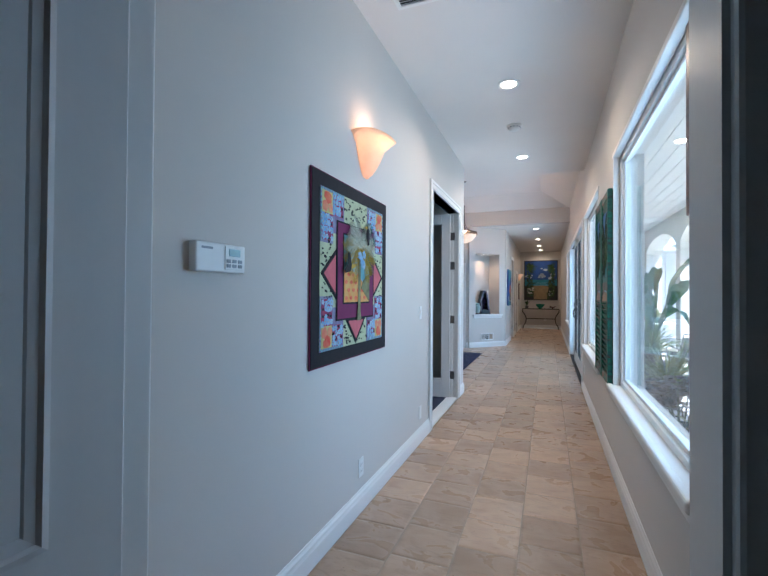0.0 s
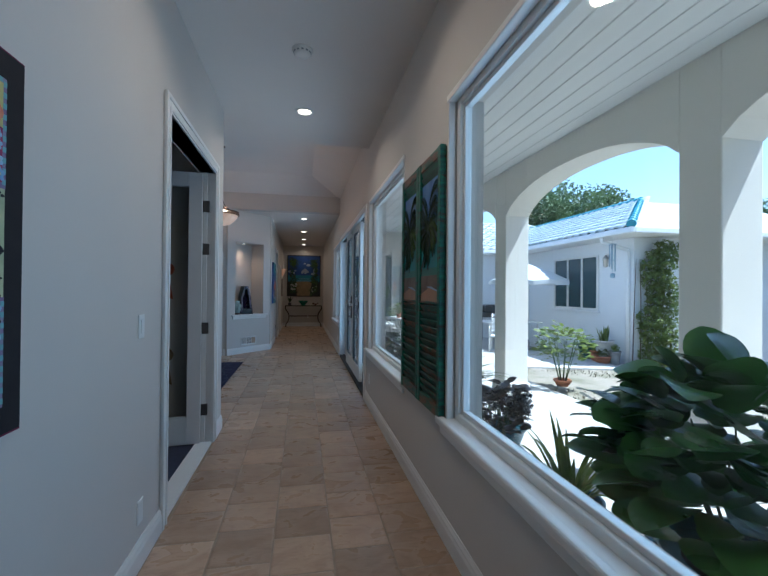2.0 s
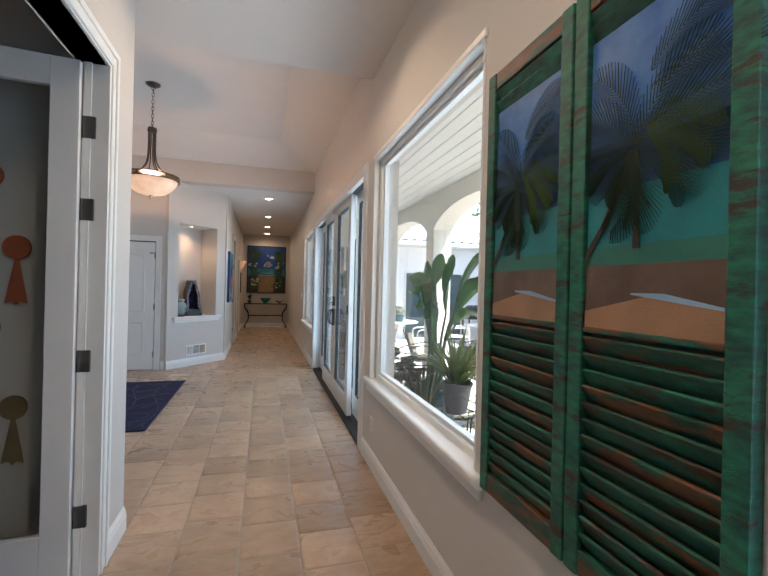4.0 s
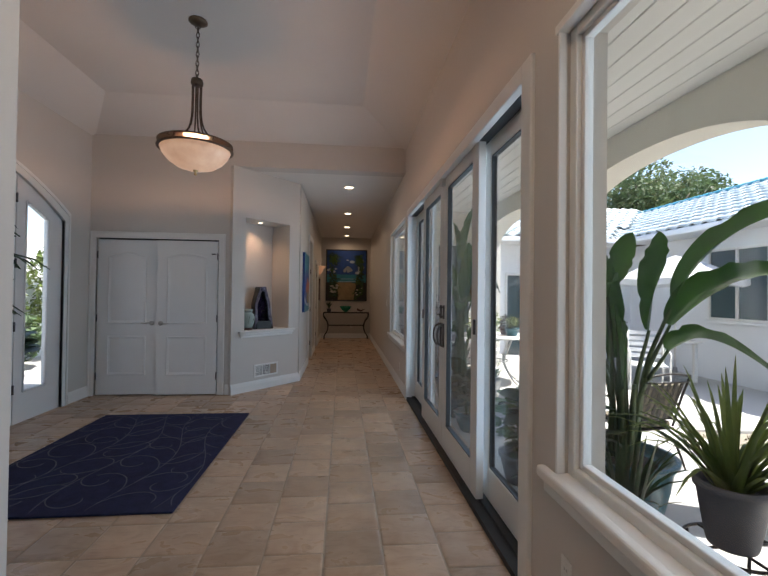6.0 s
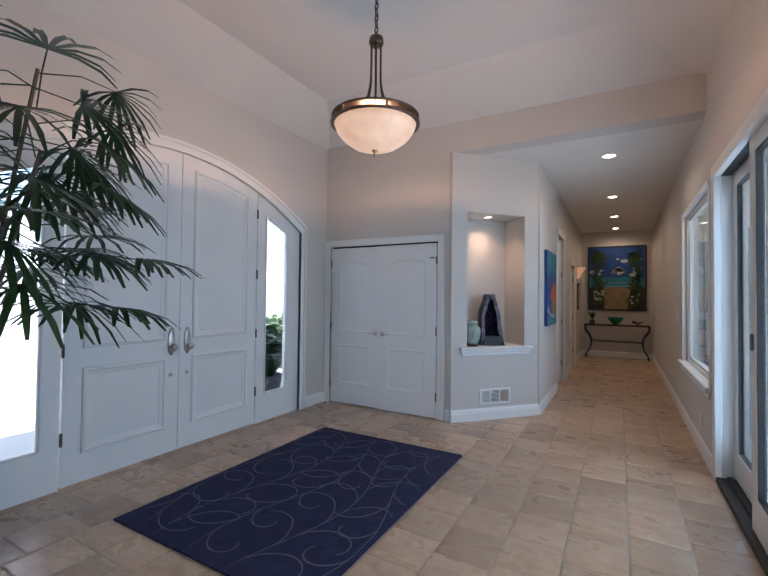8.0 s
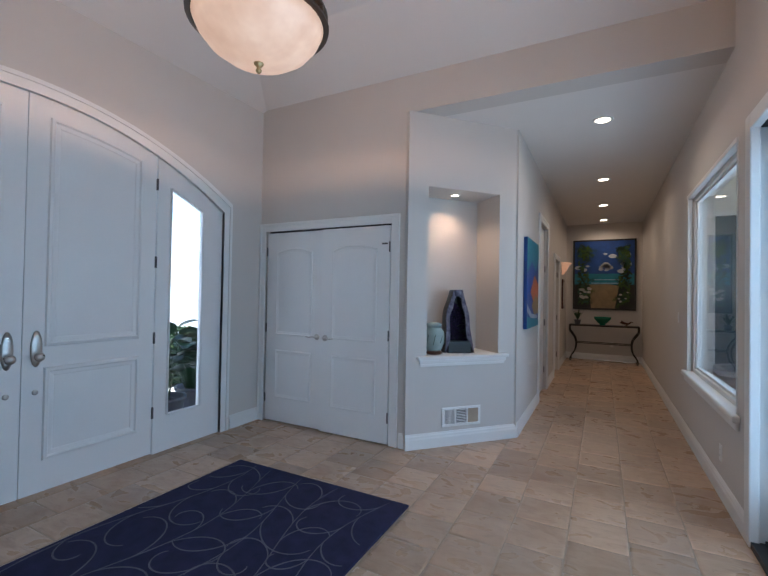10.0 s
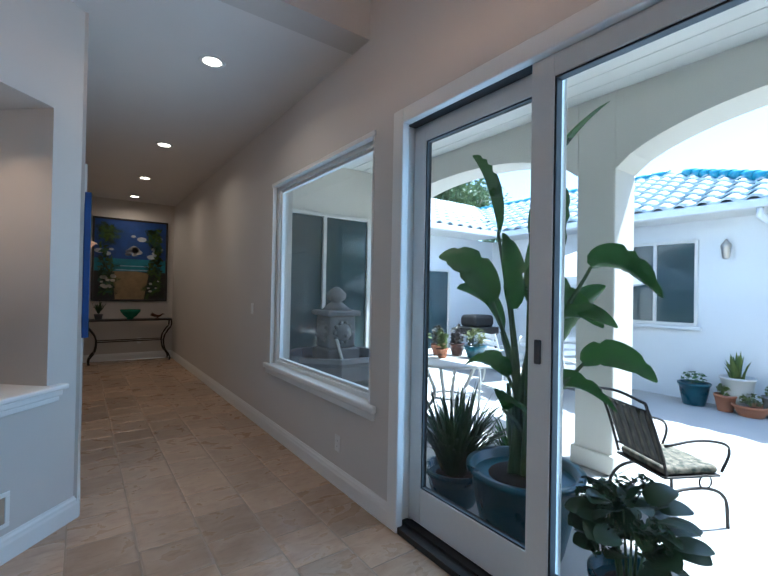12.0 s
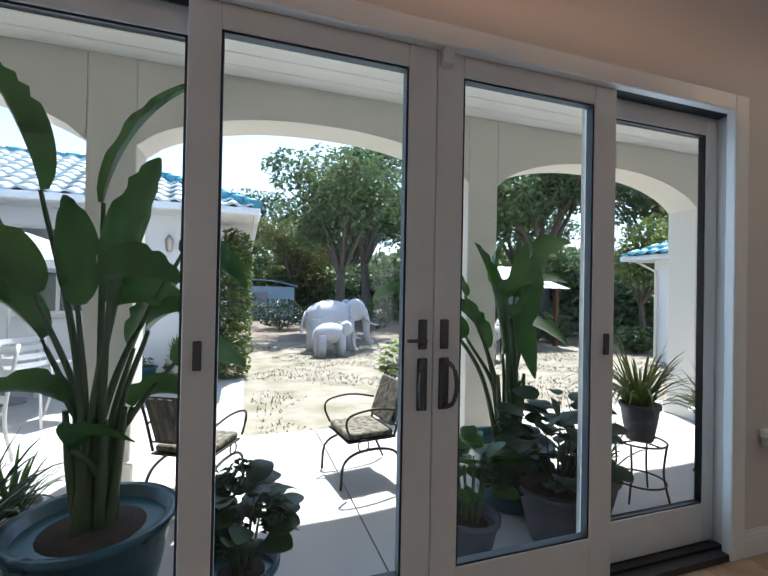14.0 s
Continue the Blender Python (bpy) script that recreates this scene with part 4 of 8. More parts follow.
def sconce(x, y, z, s):
    e = empty("wall_sconce", "frosted half-bowl wall sconce glowing warm", "wall lamp", pose(x, y, z))
    bm = B()
    prof = [(0.025, -0.15), (0.055, -0.125), (0.085, -0.08), (0.110, -0.03), (0.135, 0.03), (0.180, 0.07), (0.210, 0.085)]
    n = 20
    rows = []
    for r, h in prof:
        rows.append([bm.verts.new((s * r * 0.95 * math.sin(math.pi * i / n), -r * math.cos(math.pi * i / n), h + (0.012 * math.sin(3 * math.pi * i / n) if h > 0.08 else 0))) for i in range(n + 1)])
    for a, b in zip(rows, rows[1:]):
        for i in range(n):
            bm.faces.new((a[i], a[i + 1], b[i + 1], b[i])).smooth = True
    bm.faces.new(rows[0])
    bmesh.ops.solidify(bm, geom=bm.faces[:], thickness=0.005)
    part("shade", bm, SCONCEG, e, "alabaster glass shade")
    bm = B()
    bevelled(bm, *sorted((0, s * 0.018)), -0.05, 0.05, -0.06, 0.06, w=0.004)
    part("back_plate", bm, TRIM, e)
    return e


sconce(XW, 2.43, 2.24, 1)
sconce(-1.03, 16.45, 2.0, 1)

# quilt
qm = pose(XW + 0.004, 2.273, 1.48, *WE)
q = empty("quilt_hanging", "quilted wall hanging with palm, flowers and black border", "wall hanging", qm)
QC = {k: paint("quilt_" + k, c, rgb2=c2) for k, c, c2 in (
    ("black", (0.012, 0.011, 0.014), None), ("maroon", (0.16, 0.012, 0.055), None), ("plum", (0.17, 0.02, 0.09), None), ("pale", (0.50, 0.53, 0.33), None), ("pink", (0.55, 0.13, 0.15), None),
    ("sky", (0.20, 0.42, 0.47), None), ("orange", (0.62, 0.22, 0.06), (0.55, 0.36, 0.12)), ("gold", (0.50, 0.33, 0.045), None), ("cream", (0.58, 0.60, 0.48), None), ("red", (0.58, 0.06, 0.045), (0.62, 0.20, 0.10)),
    ("blue", (0.15, 0.31, 0.56), (0.40, 0.53, 0.66)), ("green", (0.03, 0.14, 0.09), None), ("trunk", (0.26, 0.25, 0.12), (0.08, 0.08, 0.04)), ("grey", (0.20, 0.12, 0.24), (0.24, 0.26, 0.36)), ("crimson", (0.40, 0.05, 0.10), (0.20, 0.03, 0.10)), ("yellow", (0.56, 0.50, 0.20), None), ("coral", (0.62, 0.15, 0.10), (0.65, 0.30, 0.16)))}
I4 = Matrix.Identity(4)


def quilt_part(name, key, shapes, lift, thick=0.003):
    bm = B()
    for s in shapes:
        flat(bm, s, I4, lift + 0.00007 * (len(bm.faces) // 8 % 7), thick)
    return part(name, bm, QC[key], q)


quilt_part("binding", "maroon", [rect(-0.507, 0.507, -0.505, 0.505)], 0.006, 0.006)
quilt_part("border", "black", [rect(-0.500, 0.500, -0.498, 0.498)], 0.010, 0.004)
quilt_part("ground_cloth", "pale", [rect(-0.425, 0.425, -0.425, 0.425)], 0.012)
rq = random.Random(11)
for su in (-1, 1):
    for sv in (-1, 1):
        def at(u0, u1, v0, v1):
            return rect(*sorted((su * u0, su * u1)), *sorted((sv * v0, sv * v1)))
        quilt_part("checked_edging", "grey", [at(0.16, 0.425, 0.20, 0.425), at(0.29, 0.425, 0.14, 0.199)], 0.0135)
        quilt_part("check", "sky", [at(0.412, 0.424, 0.15 + 0.028 * k, 0.164 + 0.028 * k) for k in range(10)] + [at(0.17 + 0.028 * k, 0.184 + 0.028 * k, 0.412, 0.424) for k in range(9)], 0.0145, 0.001)
        patches = ((0.175, 0.295, 0.295, 0.410), (0.295, 0.410, 0.155, 0.295))
        for u0, u1, v0, v1 in patches:
            quilt_part("crimson_patch", "crimson", [at(u0, u1, v0, v1)], 0.0148)
            petals, hearts, darks = [], [], []
            for gu in range(4):
                for gv in range(4):
                    u, v = su * (u0 + (u1 - u0) * (gu + 0.5 + rq.uniform(-.2, .2)) / 4), sv * (v0 + (v1 - v0) * (gv + 0.5 + rq.uniform(-.2, .2)) / 4)
                    if rq.random() < 0.16:
                        darks.append(disc(u, v, 0.012, 7, 0.6, rq.uniform(0, 3)))
                        continue
                    p0, rr_ = rq.uniform(0, 6), rq.uniform(0.009, 0.013)
                    petals += [disc(u + rr_ * math.cos(p0 + p * 1.257), v + rr_ * math.sin(p0 + p * 1.257), rr_ * 0.66, 7) for p in range(5)]
                    hearts.append(disc(u, v, 0.004, 6))
            quilt_part("blue_blossoms", "blue", petals, 0.0162, 0.001)
            quilt_part("blossom_hearts", "pale", hearts, 0.0170, 0.001)
            if darks:
                quilt_part("dark_spots", "black", darks, 0.0160, 0.001)
        quilt_part("yellow_patch", "yellow", [at(0.295, 0.410, 0.295, 0.410)], 0.0150)
        for cu, cv, key, rad in ((0.345, 0.375, "red", 0.030), (0.378, 0.330, "coral", 0.028), (0.322, 0.325, "coral", 0.022), (0.372, 0.385, "red", 0.020)):
            quilt_part("hibiscus", key, [disc(su * cu + rad * 0.55 * math.cos(p * 1.257 + cu * 20), sv * cv + rad * 0.55 * math.sin(p * 1.257 + cu * 20), rad * 0.60, 8) for p in range(5)], 0.0164 + 0.0005 * (key == "red"), 0.001)
for side in range(4):
    marks = []
    for k in range(46):
        along, out = rq.uniform(-0.16, 0.16), rq.uniform(0.29, 0.415)
        p = ((along, out), (along, -out), (out, along), (-out, along))[side]
        marks.append(disc(p[0], p[1], rq.uniform(0.006, 0.013), 6, rq.uniform(0.35, 0.7), rq.uniform(0, 3)))
    quilt_part("dark_print", "black", marks, 0.0140, 0.001)
tri_o = [[(-0.42, -0.02), (-0.25, -0.16), (-0.25, 0.12)], [(0.42, -0.02), (0.25, 0.12), (0.25, -0.16)], [(0.0, -0.42), (0.14, -0.27), (-0.14, -0.27)]]
quilt_part("triangle_edging", "black", tri_o, 0.0165)
quilt_part("triangles", "pink", [[((u * 0.74 + cu * 0.26), (v * 0.74 + cv * 0.26)) for u, v in t] for t in tri_o for cu, cv in [(sum(a[0] for a in t) / 3, sum(a[1] for a in t) / 3)]], 0.018)
quilt_part("inner_edging", "black", [rect(-0.255, 0.255, -0.275, 0.275)], 0.0195)
quilt_part("plum_frame", "plum", [rect(-0.245, 0.245, -0.265, 0.265)], 0.021)
quilt_part("scene_edging", "black", [rect(-0.185, 0.185, -0.185, 0.215)], 0.0222)
quilt_part("sky_cloth", "sky", [rect(-0.175, 0.175, -0.175, 0.205)], 0.0235)
quilt_part("hill_cloth", "orange", [[(-0.175, -0.175), (0.175, -0.175), (0.175, -0.12), (0.10, -0.07), (0.03, -0.03), (-0.06, 0.0), (-0.13, 0.01), (-0.175, 0.005)]], 0.025)
quilt_part("hill_spots", "red", [disc(-0.15 + 0.062 * i + 0.03 * (j % 2), -0.15 + 0.045 * j, 0.017, 8, 0.7) for i in range(5) for j in range(4) if not (i > 2 and j > 1)], 0.0262, 0.001)
quilt_part("grass_hill", "trunk", [[(0.05, -0.09), (0.175, -0.175), (0.175, 0.0), (0.12, -0.02), (0.08, -0.05)]], 0.0265)
bm = B()
flat(bm, [(-0.012, -0.285), (0.055, -0.285), (0.040, -0.24), (0.034, 0.1), (0.006, 0.1), (0.004, -0.2)], I4, 0.0282)
part("palm_trunk", bm, QC["trunk"], q)
for key, angs, L, wide in (("green", (62, 40, 8, -12), 0.25, 0.06), ("gold", (176, 158, 200, 4, -18, 222, -40), 0.24, 0.062), ("cream", (38, 70, 98, 122, 142, 165, 18), 0.20, 0.058)):
    for i, a in enumerate(angs):
        bm = B()
        frond2d(bm, I4, 0.0295 + 0.0012 * i + (0.006 if key == "cream" else 0.003 if key == "gold" else 0), 0.02, 0.15, radians(a), L, wide, 14, 0.95, 0.8, 0.8)
        part("palm_frond", bm, QC[key], q)
bm = B()
for i, (u, v) in enumerate(((-0.01, 0.10), (0.05, 0.11), (0.02, 0.07), (0.045, 0.05))):
    for p in range(5):
        flat(bm, disc(u + 0.016 * math.cos(p * 1.257), v + 0.016 * math.sin(p * 1.257), 0.011, 7), I4, 0.044 + 0.0003 * p, 0.001)
part("palm_flowers", bm, QC["blue"], q)
bm = B()
for pts in ([(-0.20, -0.01), (-0.14, 0.0), (-0.12, 0.03), (-0.145, 0.11), (-0.165, 0.11), (-0.175, 0.04), (-0.21, 0.01)], [(0.105, 0.17), (0.125, 0.18), (0.125, 0.27), (0.095, 0.29), (0.085, 0.24)]):
    flat(bm, pts, I4, 0.046)
part("dark_shapes", bm, QC["black"], q)
bm = B()
for pts in ([(-0.125, 0.04), (-0.08, 0.045), (-0.07, 0.03), (-0.10, 0.02), (-0.13, 0.02)], [(0.05, 0.275), (0.09, 0.29), (0.09, 0.27)]):
    flat(bm, pts, I4, 0.047)
part("orange_shapes", bm, QC["gold"], q)

# painted shutters with a beach picture
sm = pose(XE, 4.105, 1.42, *EE)
sh = empty("shutter_art", "green weathered shutter panels with a palm beach picture", "wall art", sm)


def worn_paint(name, rgb, rgb2, under, wear):
    """Green paint scraped through to brown wood in streaks along the board."""
    m = material(name, rgb, 0.5, rgb2=rgb2, vary=0.4, scale=9, fine=60, bump=0.5, depth=0.003, stretch=(2.5, 6, 1), random_tint=0.35)
    t = m.node_tree
    b = t.nodes["Principled BSDF"]
    green = b.inputs["Base Color"].links[0].from_socket
    tc, info, add, mp, n, r, x = (t.nodes.new(k) for k in ("ShaderNodeTexCoord", "ShaderNodeObjectInfo", "ShaderNodeVectorMath", "ShaderNodeMapping", "ShaderNodeTexNoise", "ShaderNodeMapRange", "ShaderNodeMix"))
    add.operation = "MULTIPLY_ADD"
    add.inputs[1].default_value = (11, 7, 5)
    t.links.new(info.outputs["Random"], add.inputs[0])
    t.links.new(tc.outputs["Object"], add.inputs[2])
    mp.inputs["Scale"].default_value = (6, 26, 12)
    t.links.new(add.outputs[0], mp.inputs[0])
    t.links.new(mp.outputs[0], n.inputs["Vector"])
    n.inputs["Scale"].default_value, n.inputs["Detail"].default_value, n.inputs["Roughness"].default_value = 1.0, 6, 0.7
    r.inputs["From Min"].default_value, r.inputs["From Max"].default_value = wear, wear + 0.06
    t.links.new(n.outputs["Fac"], r.inputs["Value"])
    x.data_type = "RGBA"
    t.links.new(r.outputs[0], x.inputs["Factor"])
    t.links.new(green, x.inputs[6])
    x.inputs[7].default_value = (*under, 1)
    t.links.new(x.outputs[2], b.inputs["Base Color"])
    return m


SGREEN = worn_paint("weathered_green_paint", (0.008, 0.125, 0.07), (0.003, 0.035, 0.032), (0.04, 0.02, 0.012), 0.55)
SRUST = worn_paint("worn_brown_edge", (0.008, 0.10, 0.06), (0.003, 0.035, 0.03), (0.13, 0.05, 0.02), 0.47)
HW, HH = 0.455, 0.765
for s in (-1, 1):
    c = s * HW / 2
    bm = B()
    w = HW / 2
    for a in ((c - w + 0.004, c - w + 0.052, -HH, HH), (c + w - 0.052, c + w - 0.004, -HH, HH)):
        bevelled(bm, *a, 0.004, 0.040, w=0.004)
    part("stile", bm, SGREEN, sh, "green rough-painted stile")
    bm = B()
    for a in ((-HH, -HH + 0.07), (HH - 0.06, HH), (0.0 - 0.13, 0.0 - 0.115)):
        bevelled(bm, c - w + 0.052, c + w - 0.052, *a, 0.006, 0.036, w=0.004)
    part("rail", bm, SRUST, sh, "worn brown rail")
    for i in range(13):
        v = -HH + 0.093 + i * 0.0425
        bm = B()
        bevelled(bm, c - w + 0.052, c + w - 0.052, -0.024, 0.024, -0.005, 0.005, w=0.002, seg=1, m=pose(0, v, 0.020, 28))
        part("slat", bm, SGREEN if i % 3 else SRUST, sh)
    for v in (HH - 0.085, HH - 0.125):
        bm = B()
        bevelled(bm, c - w + 0.052, c + w - 0.052, -0.022, 0.022, -0.005, 0.005, w=0.002, seg=1, m=pose(0, v, 0.020, 28))
        part("slat", bm, SGREEN, sh)
bm = B()
box(bm, -HW + 0.01, HW - 0.01, -HH + 0.01, HH - 0.01, 0.0, 0.006)
part("backing", bm, SRUST, sh)
AP = {k: paint("art_" + k, c, vary=0.3, scale=9, rough=0.45, rgb2=c2) for k, c, c2 in (
    ("sky", (0.018, 0.09, 0.30), (0.07, 0.19, 0.40)), ("deep", (0.010, 0.06, 0.17), None), ("sea", (0.012, 0.22, 0.22), (0.01, 0.13, 0.16)), ("shallow", (0.03, 0.17, 0.13), None), ("wetsand", (0.085, 0.05, 0.035), (0.15, 0.10, 0.07)), ("sand", (0.36, 0.20, 0.11), None),
    ("foam", (0.30, 0.45, 0.62), None), ("leaf", (0.012, 0.035, 0.012), None), ("leaflit", (0.05, 0.10, 0.012), None), ("bole", (0.030, 0.018, 0.012), None), ("white", (0.45, 0.48, 0.54), None), ("green", (0.03, 0.09, 0.06), None), ("teal", (0.02, 0.20, 0.27), None), ("blue", (0.012, 0.06, 0.25), None), ("coral", (0.50, 0.12, 0.05), None), ("ochre", (0.28, 0.19, 0.09), None), ("pale", (0.55, 0.5, 0.42), None))}
U0, U1 = -HW + 0.055, HW - 0.055


def art(parent, name, key, shapes, lift, thick=0.0015, m=I4):
    bm = B()
    for s in shapes:
        flat(bm, s, m, lift, thick)
    return part(name, bm, AP[key], parent)


halves = ((-HW + 0.056, -0.056), (0.056, HW - 0.056))
for a, b in halves:
    art(sh, "picture_sky", "sky", [rect(a, b, 0.30, HH - 0.15)], 0.026, 0.02)
    art(sh, "picture_deep_sea", "deep", [rect(a, b, 0.20, 0.32)], 0.0275, 0.02)
    art(sh, "picture_sea", "sea", [rect(a, b, 0.06, 0.22)], 0.029, 0.02)
    art(sh, "picture_shallows", "shallow", [rect(a, b, 0.03, 0.085)], 0.0302, 0.02)
    art(sh, "picture_wet_sand", "wetsand", [rect(a, b, -0.115, 0.04)], 0.0315, 0.02)
    art(sh, "picture_sand", "sand", [[(a, -0.115), (b, -0.115), (b, -0.05), ((a + b) / 2, -0.035), (a, -0.075)]], 0.033, 0.02)
    art(sh, "picture_foam", "foam", [[(a + 0.14, -0.030), (b, -0.056), (b, -0.050), (a + 0.22, -0.026), (a + 0.14, -0.026)]], 0.0342)
    bm = B()
    c = (a + b) / 2
    k = a + 0.38 * (b - a)
    flat(bm, [(a, 0.05), (a, 0.075), (a + 0.05, 0.14), (k - 0.012, 0.27), (k - 0.002, 0.30), (k + 0.010, 0.30), (k + 0.002, 0.25), (a + 0.065, 0.135)], I4, 0.0346)
    flat(bm, [(k + 0.012, 0.075), (k + 0.030, 0.075), (k + 0.022, 0.30), (k + 0.012, 0.30)], I4, 0.0346)
    part("picture_palm_bole", bm, AP["bole"], sh)
    for q_, (ang, L, up) in enumerate(((8, 0.20, 0.31), (38, 0.24, 0.31), (66, 0.25, 0.31), (95, 0.24, 0.31), (122, 0.20, 0.31), (150, 0.17, 0.31), (178, 0.15, 0.31), (205, 0.13, 0.30), (-20, 0.19, 0.30), (250, 0.14, 0.30), (-62, 0.17, 0.29), (-84, 0.20, 0.30), (20, 0.22, 0.42), (48, 0.20, 0.46))):
        bm = B()
        frond2d(bm, I4, 0.0346 + 0.00007 * q_, k + (0.01 if up < 0.4 else 0.05), up, radians(ang), L, 0.075, 20, 0.9, 0.42, 0.62)
        part("picture_frond", bm, AP["leaf"], sh)
    for ang, L in ((-8, 0.19), (-34, 0.17), (18, 0.18)):
        bm = B()
        frond2d(bm, I4, 0.0355, k + 0.04, 0.34, radians(ang), L, 0.070, 20, 1.0, 0.5, 0.62)
        part("picture_lit_frond", bm, AP["leaflit"], sh)

# framed photograph near the first doorway
fm = pose(XE, 1.345, 1.96, *EE)
fr = empty("framed_photo", "dark wood framed photograph of an old house", "picture", fm)
w, h = 0.37, 0.33
bm = B()
for a in ((-w, -w + 0.05, -h, h), (w - 0.05, w, -h, h), (-w + 0.05, w - 0.05, -h, -h + 0.05), (-w + 0.05, w - 0.05, h - 0.05, h)):
    bevelled(bm, *a, 0, 0.03, w=0.006)
part("frame", bm, DARKWOOD, fr, "cherry wood frame")
PM2 = {k: paint("photo_" + k, c) for k, c in (("mat", (0.28, 0.17, 0.11)), ("grey", (0.10, 0.10, 0.09)), ("house", (0.20, 0.19, 0.18)), ("tree", (0.025, 0.03, 0.02)), ("roof", (0.06, 0.055, 0.05)), ("sky", (0.30, 0.31, 0.30)))}
bm = B()
box(bm, -w + 0.048, w - 0.048, -h + 0.048, h - 0.048, 0, 0.014)
part("mat_board", bm, PM2["mat"], fr)
for name, key, shapes, l in (("photo_sky", "sky", [rect(-0.27, 0.27, -0.23, 0.23)], 0.016), ("photo_trees", "tree", [[(-0.27, -0.23), (0.27, -0.23), (0.27, 0.0), (0.15, 0.06), (-0.02, 0.05), (-0.2, 0.12), (-0.27, 0.1)]], 0.0175),
        ("photo_house", "house", [rect(-0.19, 0.05, -0.14, 0.06), rect(0.05, 0.2, -0.14, 0.0)], 0.019), ("photo_roof", "roof", [[(-0.22, 0.05), (0.08, 0.05), (-0.03, 0.17), (-0.10, 0.17)], [(0.04, 0.0), (0.23, 0.0), (0.18, 0.07), (0.06, 0.07)]], 0.020),
        ("photo_windows", "tree", [rect(-0.15 + 0.07 * i, -0.115 + 0.07 * i, -0.05, 0.02) for i in range(3)], 0.0205), ("photo_garden", "grey", [[(-0.27, -0.23), (0.27, -0.23), (0.27, -0.15), (0, -0.13), (-0.27, -0.16)]], 0.0212)):
    bm = B()
    for s in shapes:
        flat(bm, s, I4, l)
    part(name, bm, PM2[key], fr)

# rug with pale vines
rug = empty("rug", "navy blue area rug with pale curling vines", "rug", pose(-2.145, 8.56, 0.0))
bm = B()
bevelled(bm, -0.755, 0.755, -1.06, 1.06, 0.001, 0.016, w=0.006)
part("pile", bm, NAVY, rug)
rr = random.Random(5)


def vine(pts, wide, lift):
    """A woven line on the rug, tapering at both ends."""
    pts = [p for p in pts if abs(p.x) < 0.725 and abs(p.y) < 1.03]
    n = len(pts)
    if n < 5:
        return
    bm = B()
    rows = []
    for i, c in enumerate(pts):
        d = (pts[min(i + 1, n - 1)] - pts[max(i - 1, 0)]).normalized()
        w = wide * (0.25 + 0.75 * math.sin(math.pi * (i + 0.6) / (n + 0.2)) ** 0.6)
        nv = Vector((-d.y, d.x, 0)) * w
        rows.append([bm.verts.new(c + nv * k + Vector((0, 0, z))) for k, z in ((1, 0.0145), (0.6, lift), (-0.6, lift), (-1, 0.0145))])
    for a, b in zip(rows, rows[1:]):
        for k in range(3):
            bm.faces.new((a[k], a[k + 1], b[k + 1], b[k]))
    part("vine_motif", bm, RUGLINE, rug, "pale grey woven vine")


for k in range(5):
    x0, ph, way = -0.62 + k * 0.31, rr.uniform(0, 6.28), 1 if k % 2 else -1
    stem = [Vector((x0 + 0.11 * math.sin(3.1 * u + ph), way * u, 0)) for u in [-1.02 + 0.04 * i for i in range(52)]]
    vine(stem, 0.0045, 0.0172)
    for i in range(2, 48, 4):
        side = 1 if (i // 4) % 2 else -1
        d = stem[i + 1] - stem[i]
        b, p, pts = math.atan2(d.y, d.x), stem[i].copy(), []
        turn, reach = side * rr.uniform(2.6, 4.6), rr.uniform(0.018, 0.029)
        for q in range(20):
            pts.append(p.copy())
            b += side * 0.12 * max(0, 1 - q / 5) + turn / 20 * (0.2 + 1.6 * (q / 20) ** 1.3)
            p = p + Vector((math.cos(b), math.sin(b), 0)) * reach
        vine(pts, 0.0058, 0.0176)

# pendant lamp
pl = empty("pendant_lamp", "bronze chain pendant with a lit alabaster glass bowl", "lamp", pose(-1.61, 8.43, 0))
ZC = 3.63
bm = B()
lathe(bm, [(0.075, ZC), (0.075, ZC - 0.012), (0.05, ZC - 0.028), (0.012, ZC - 0.034)], 28)
tube(bm, [(0.02 * math.cos(i * 0.524), 0, ZC - 0.05 + 0.02 * math.sin(i * 0.524)) for i in range(13)], 0.004, 6)
part("canopy", bm, BRONZE, pl)
nl = 11
zt, zb = ZC - 0.06, 3.13
for i in range(nl):
    z = zt + (zb - zt) * (i + 0.5) / nl
    hgt = (zt - zb) / nl * 0.72
    bm = B()
    pts = []
    for j in range(13):
        a = 2 * math.pi * j / 12
        u, v = 0.012 * math.cos(a), hgt * math.sin(a)
        pts.append((u, 0, z + v) if i % 2 else (0, u, z + v))
    tube(bm, pts, 0.0035, 6)
    part("chain_link", bm, BRONZE, pl)
bm = B()
lathe(bm, [(0.012, 3.145), (0.045, 3.135), (0.050, 3.10), (0.044, 3.085), (0.02, 3.08)], 24)
part("hub", bm, BRONZE, pl)
for i in range(6):
    a = i * math.pi / 3
    ca, sa = math.cos(a), math.sin(a)
    bm = B()
    tube(bm, spline([(r * ca, r * sa, z) for r, z in ((0.036, 3.09), (0.036, 2.92), (0.042, 2.80), (0.075, 2.70), (0.16, 2.62), (0.275, 2.585))], 5), 0.007, 8)
    part("arm", bm, BRONZE, pl)
    bm = B()
    tube(bm, [(0.284 * math.cos(a + .26), 0.284 * math.sin(a + .26), 2.545), (0.284 * math.cos(a + .26), 0.284 * math.sin(a + .26), 2.59)], 0.009, 8)
    part("ring_post", bm, BRONZE, pl)
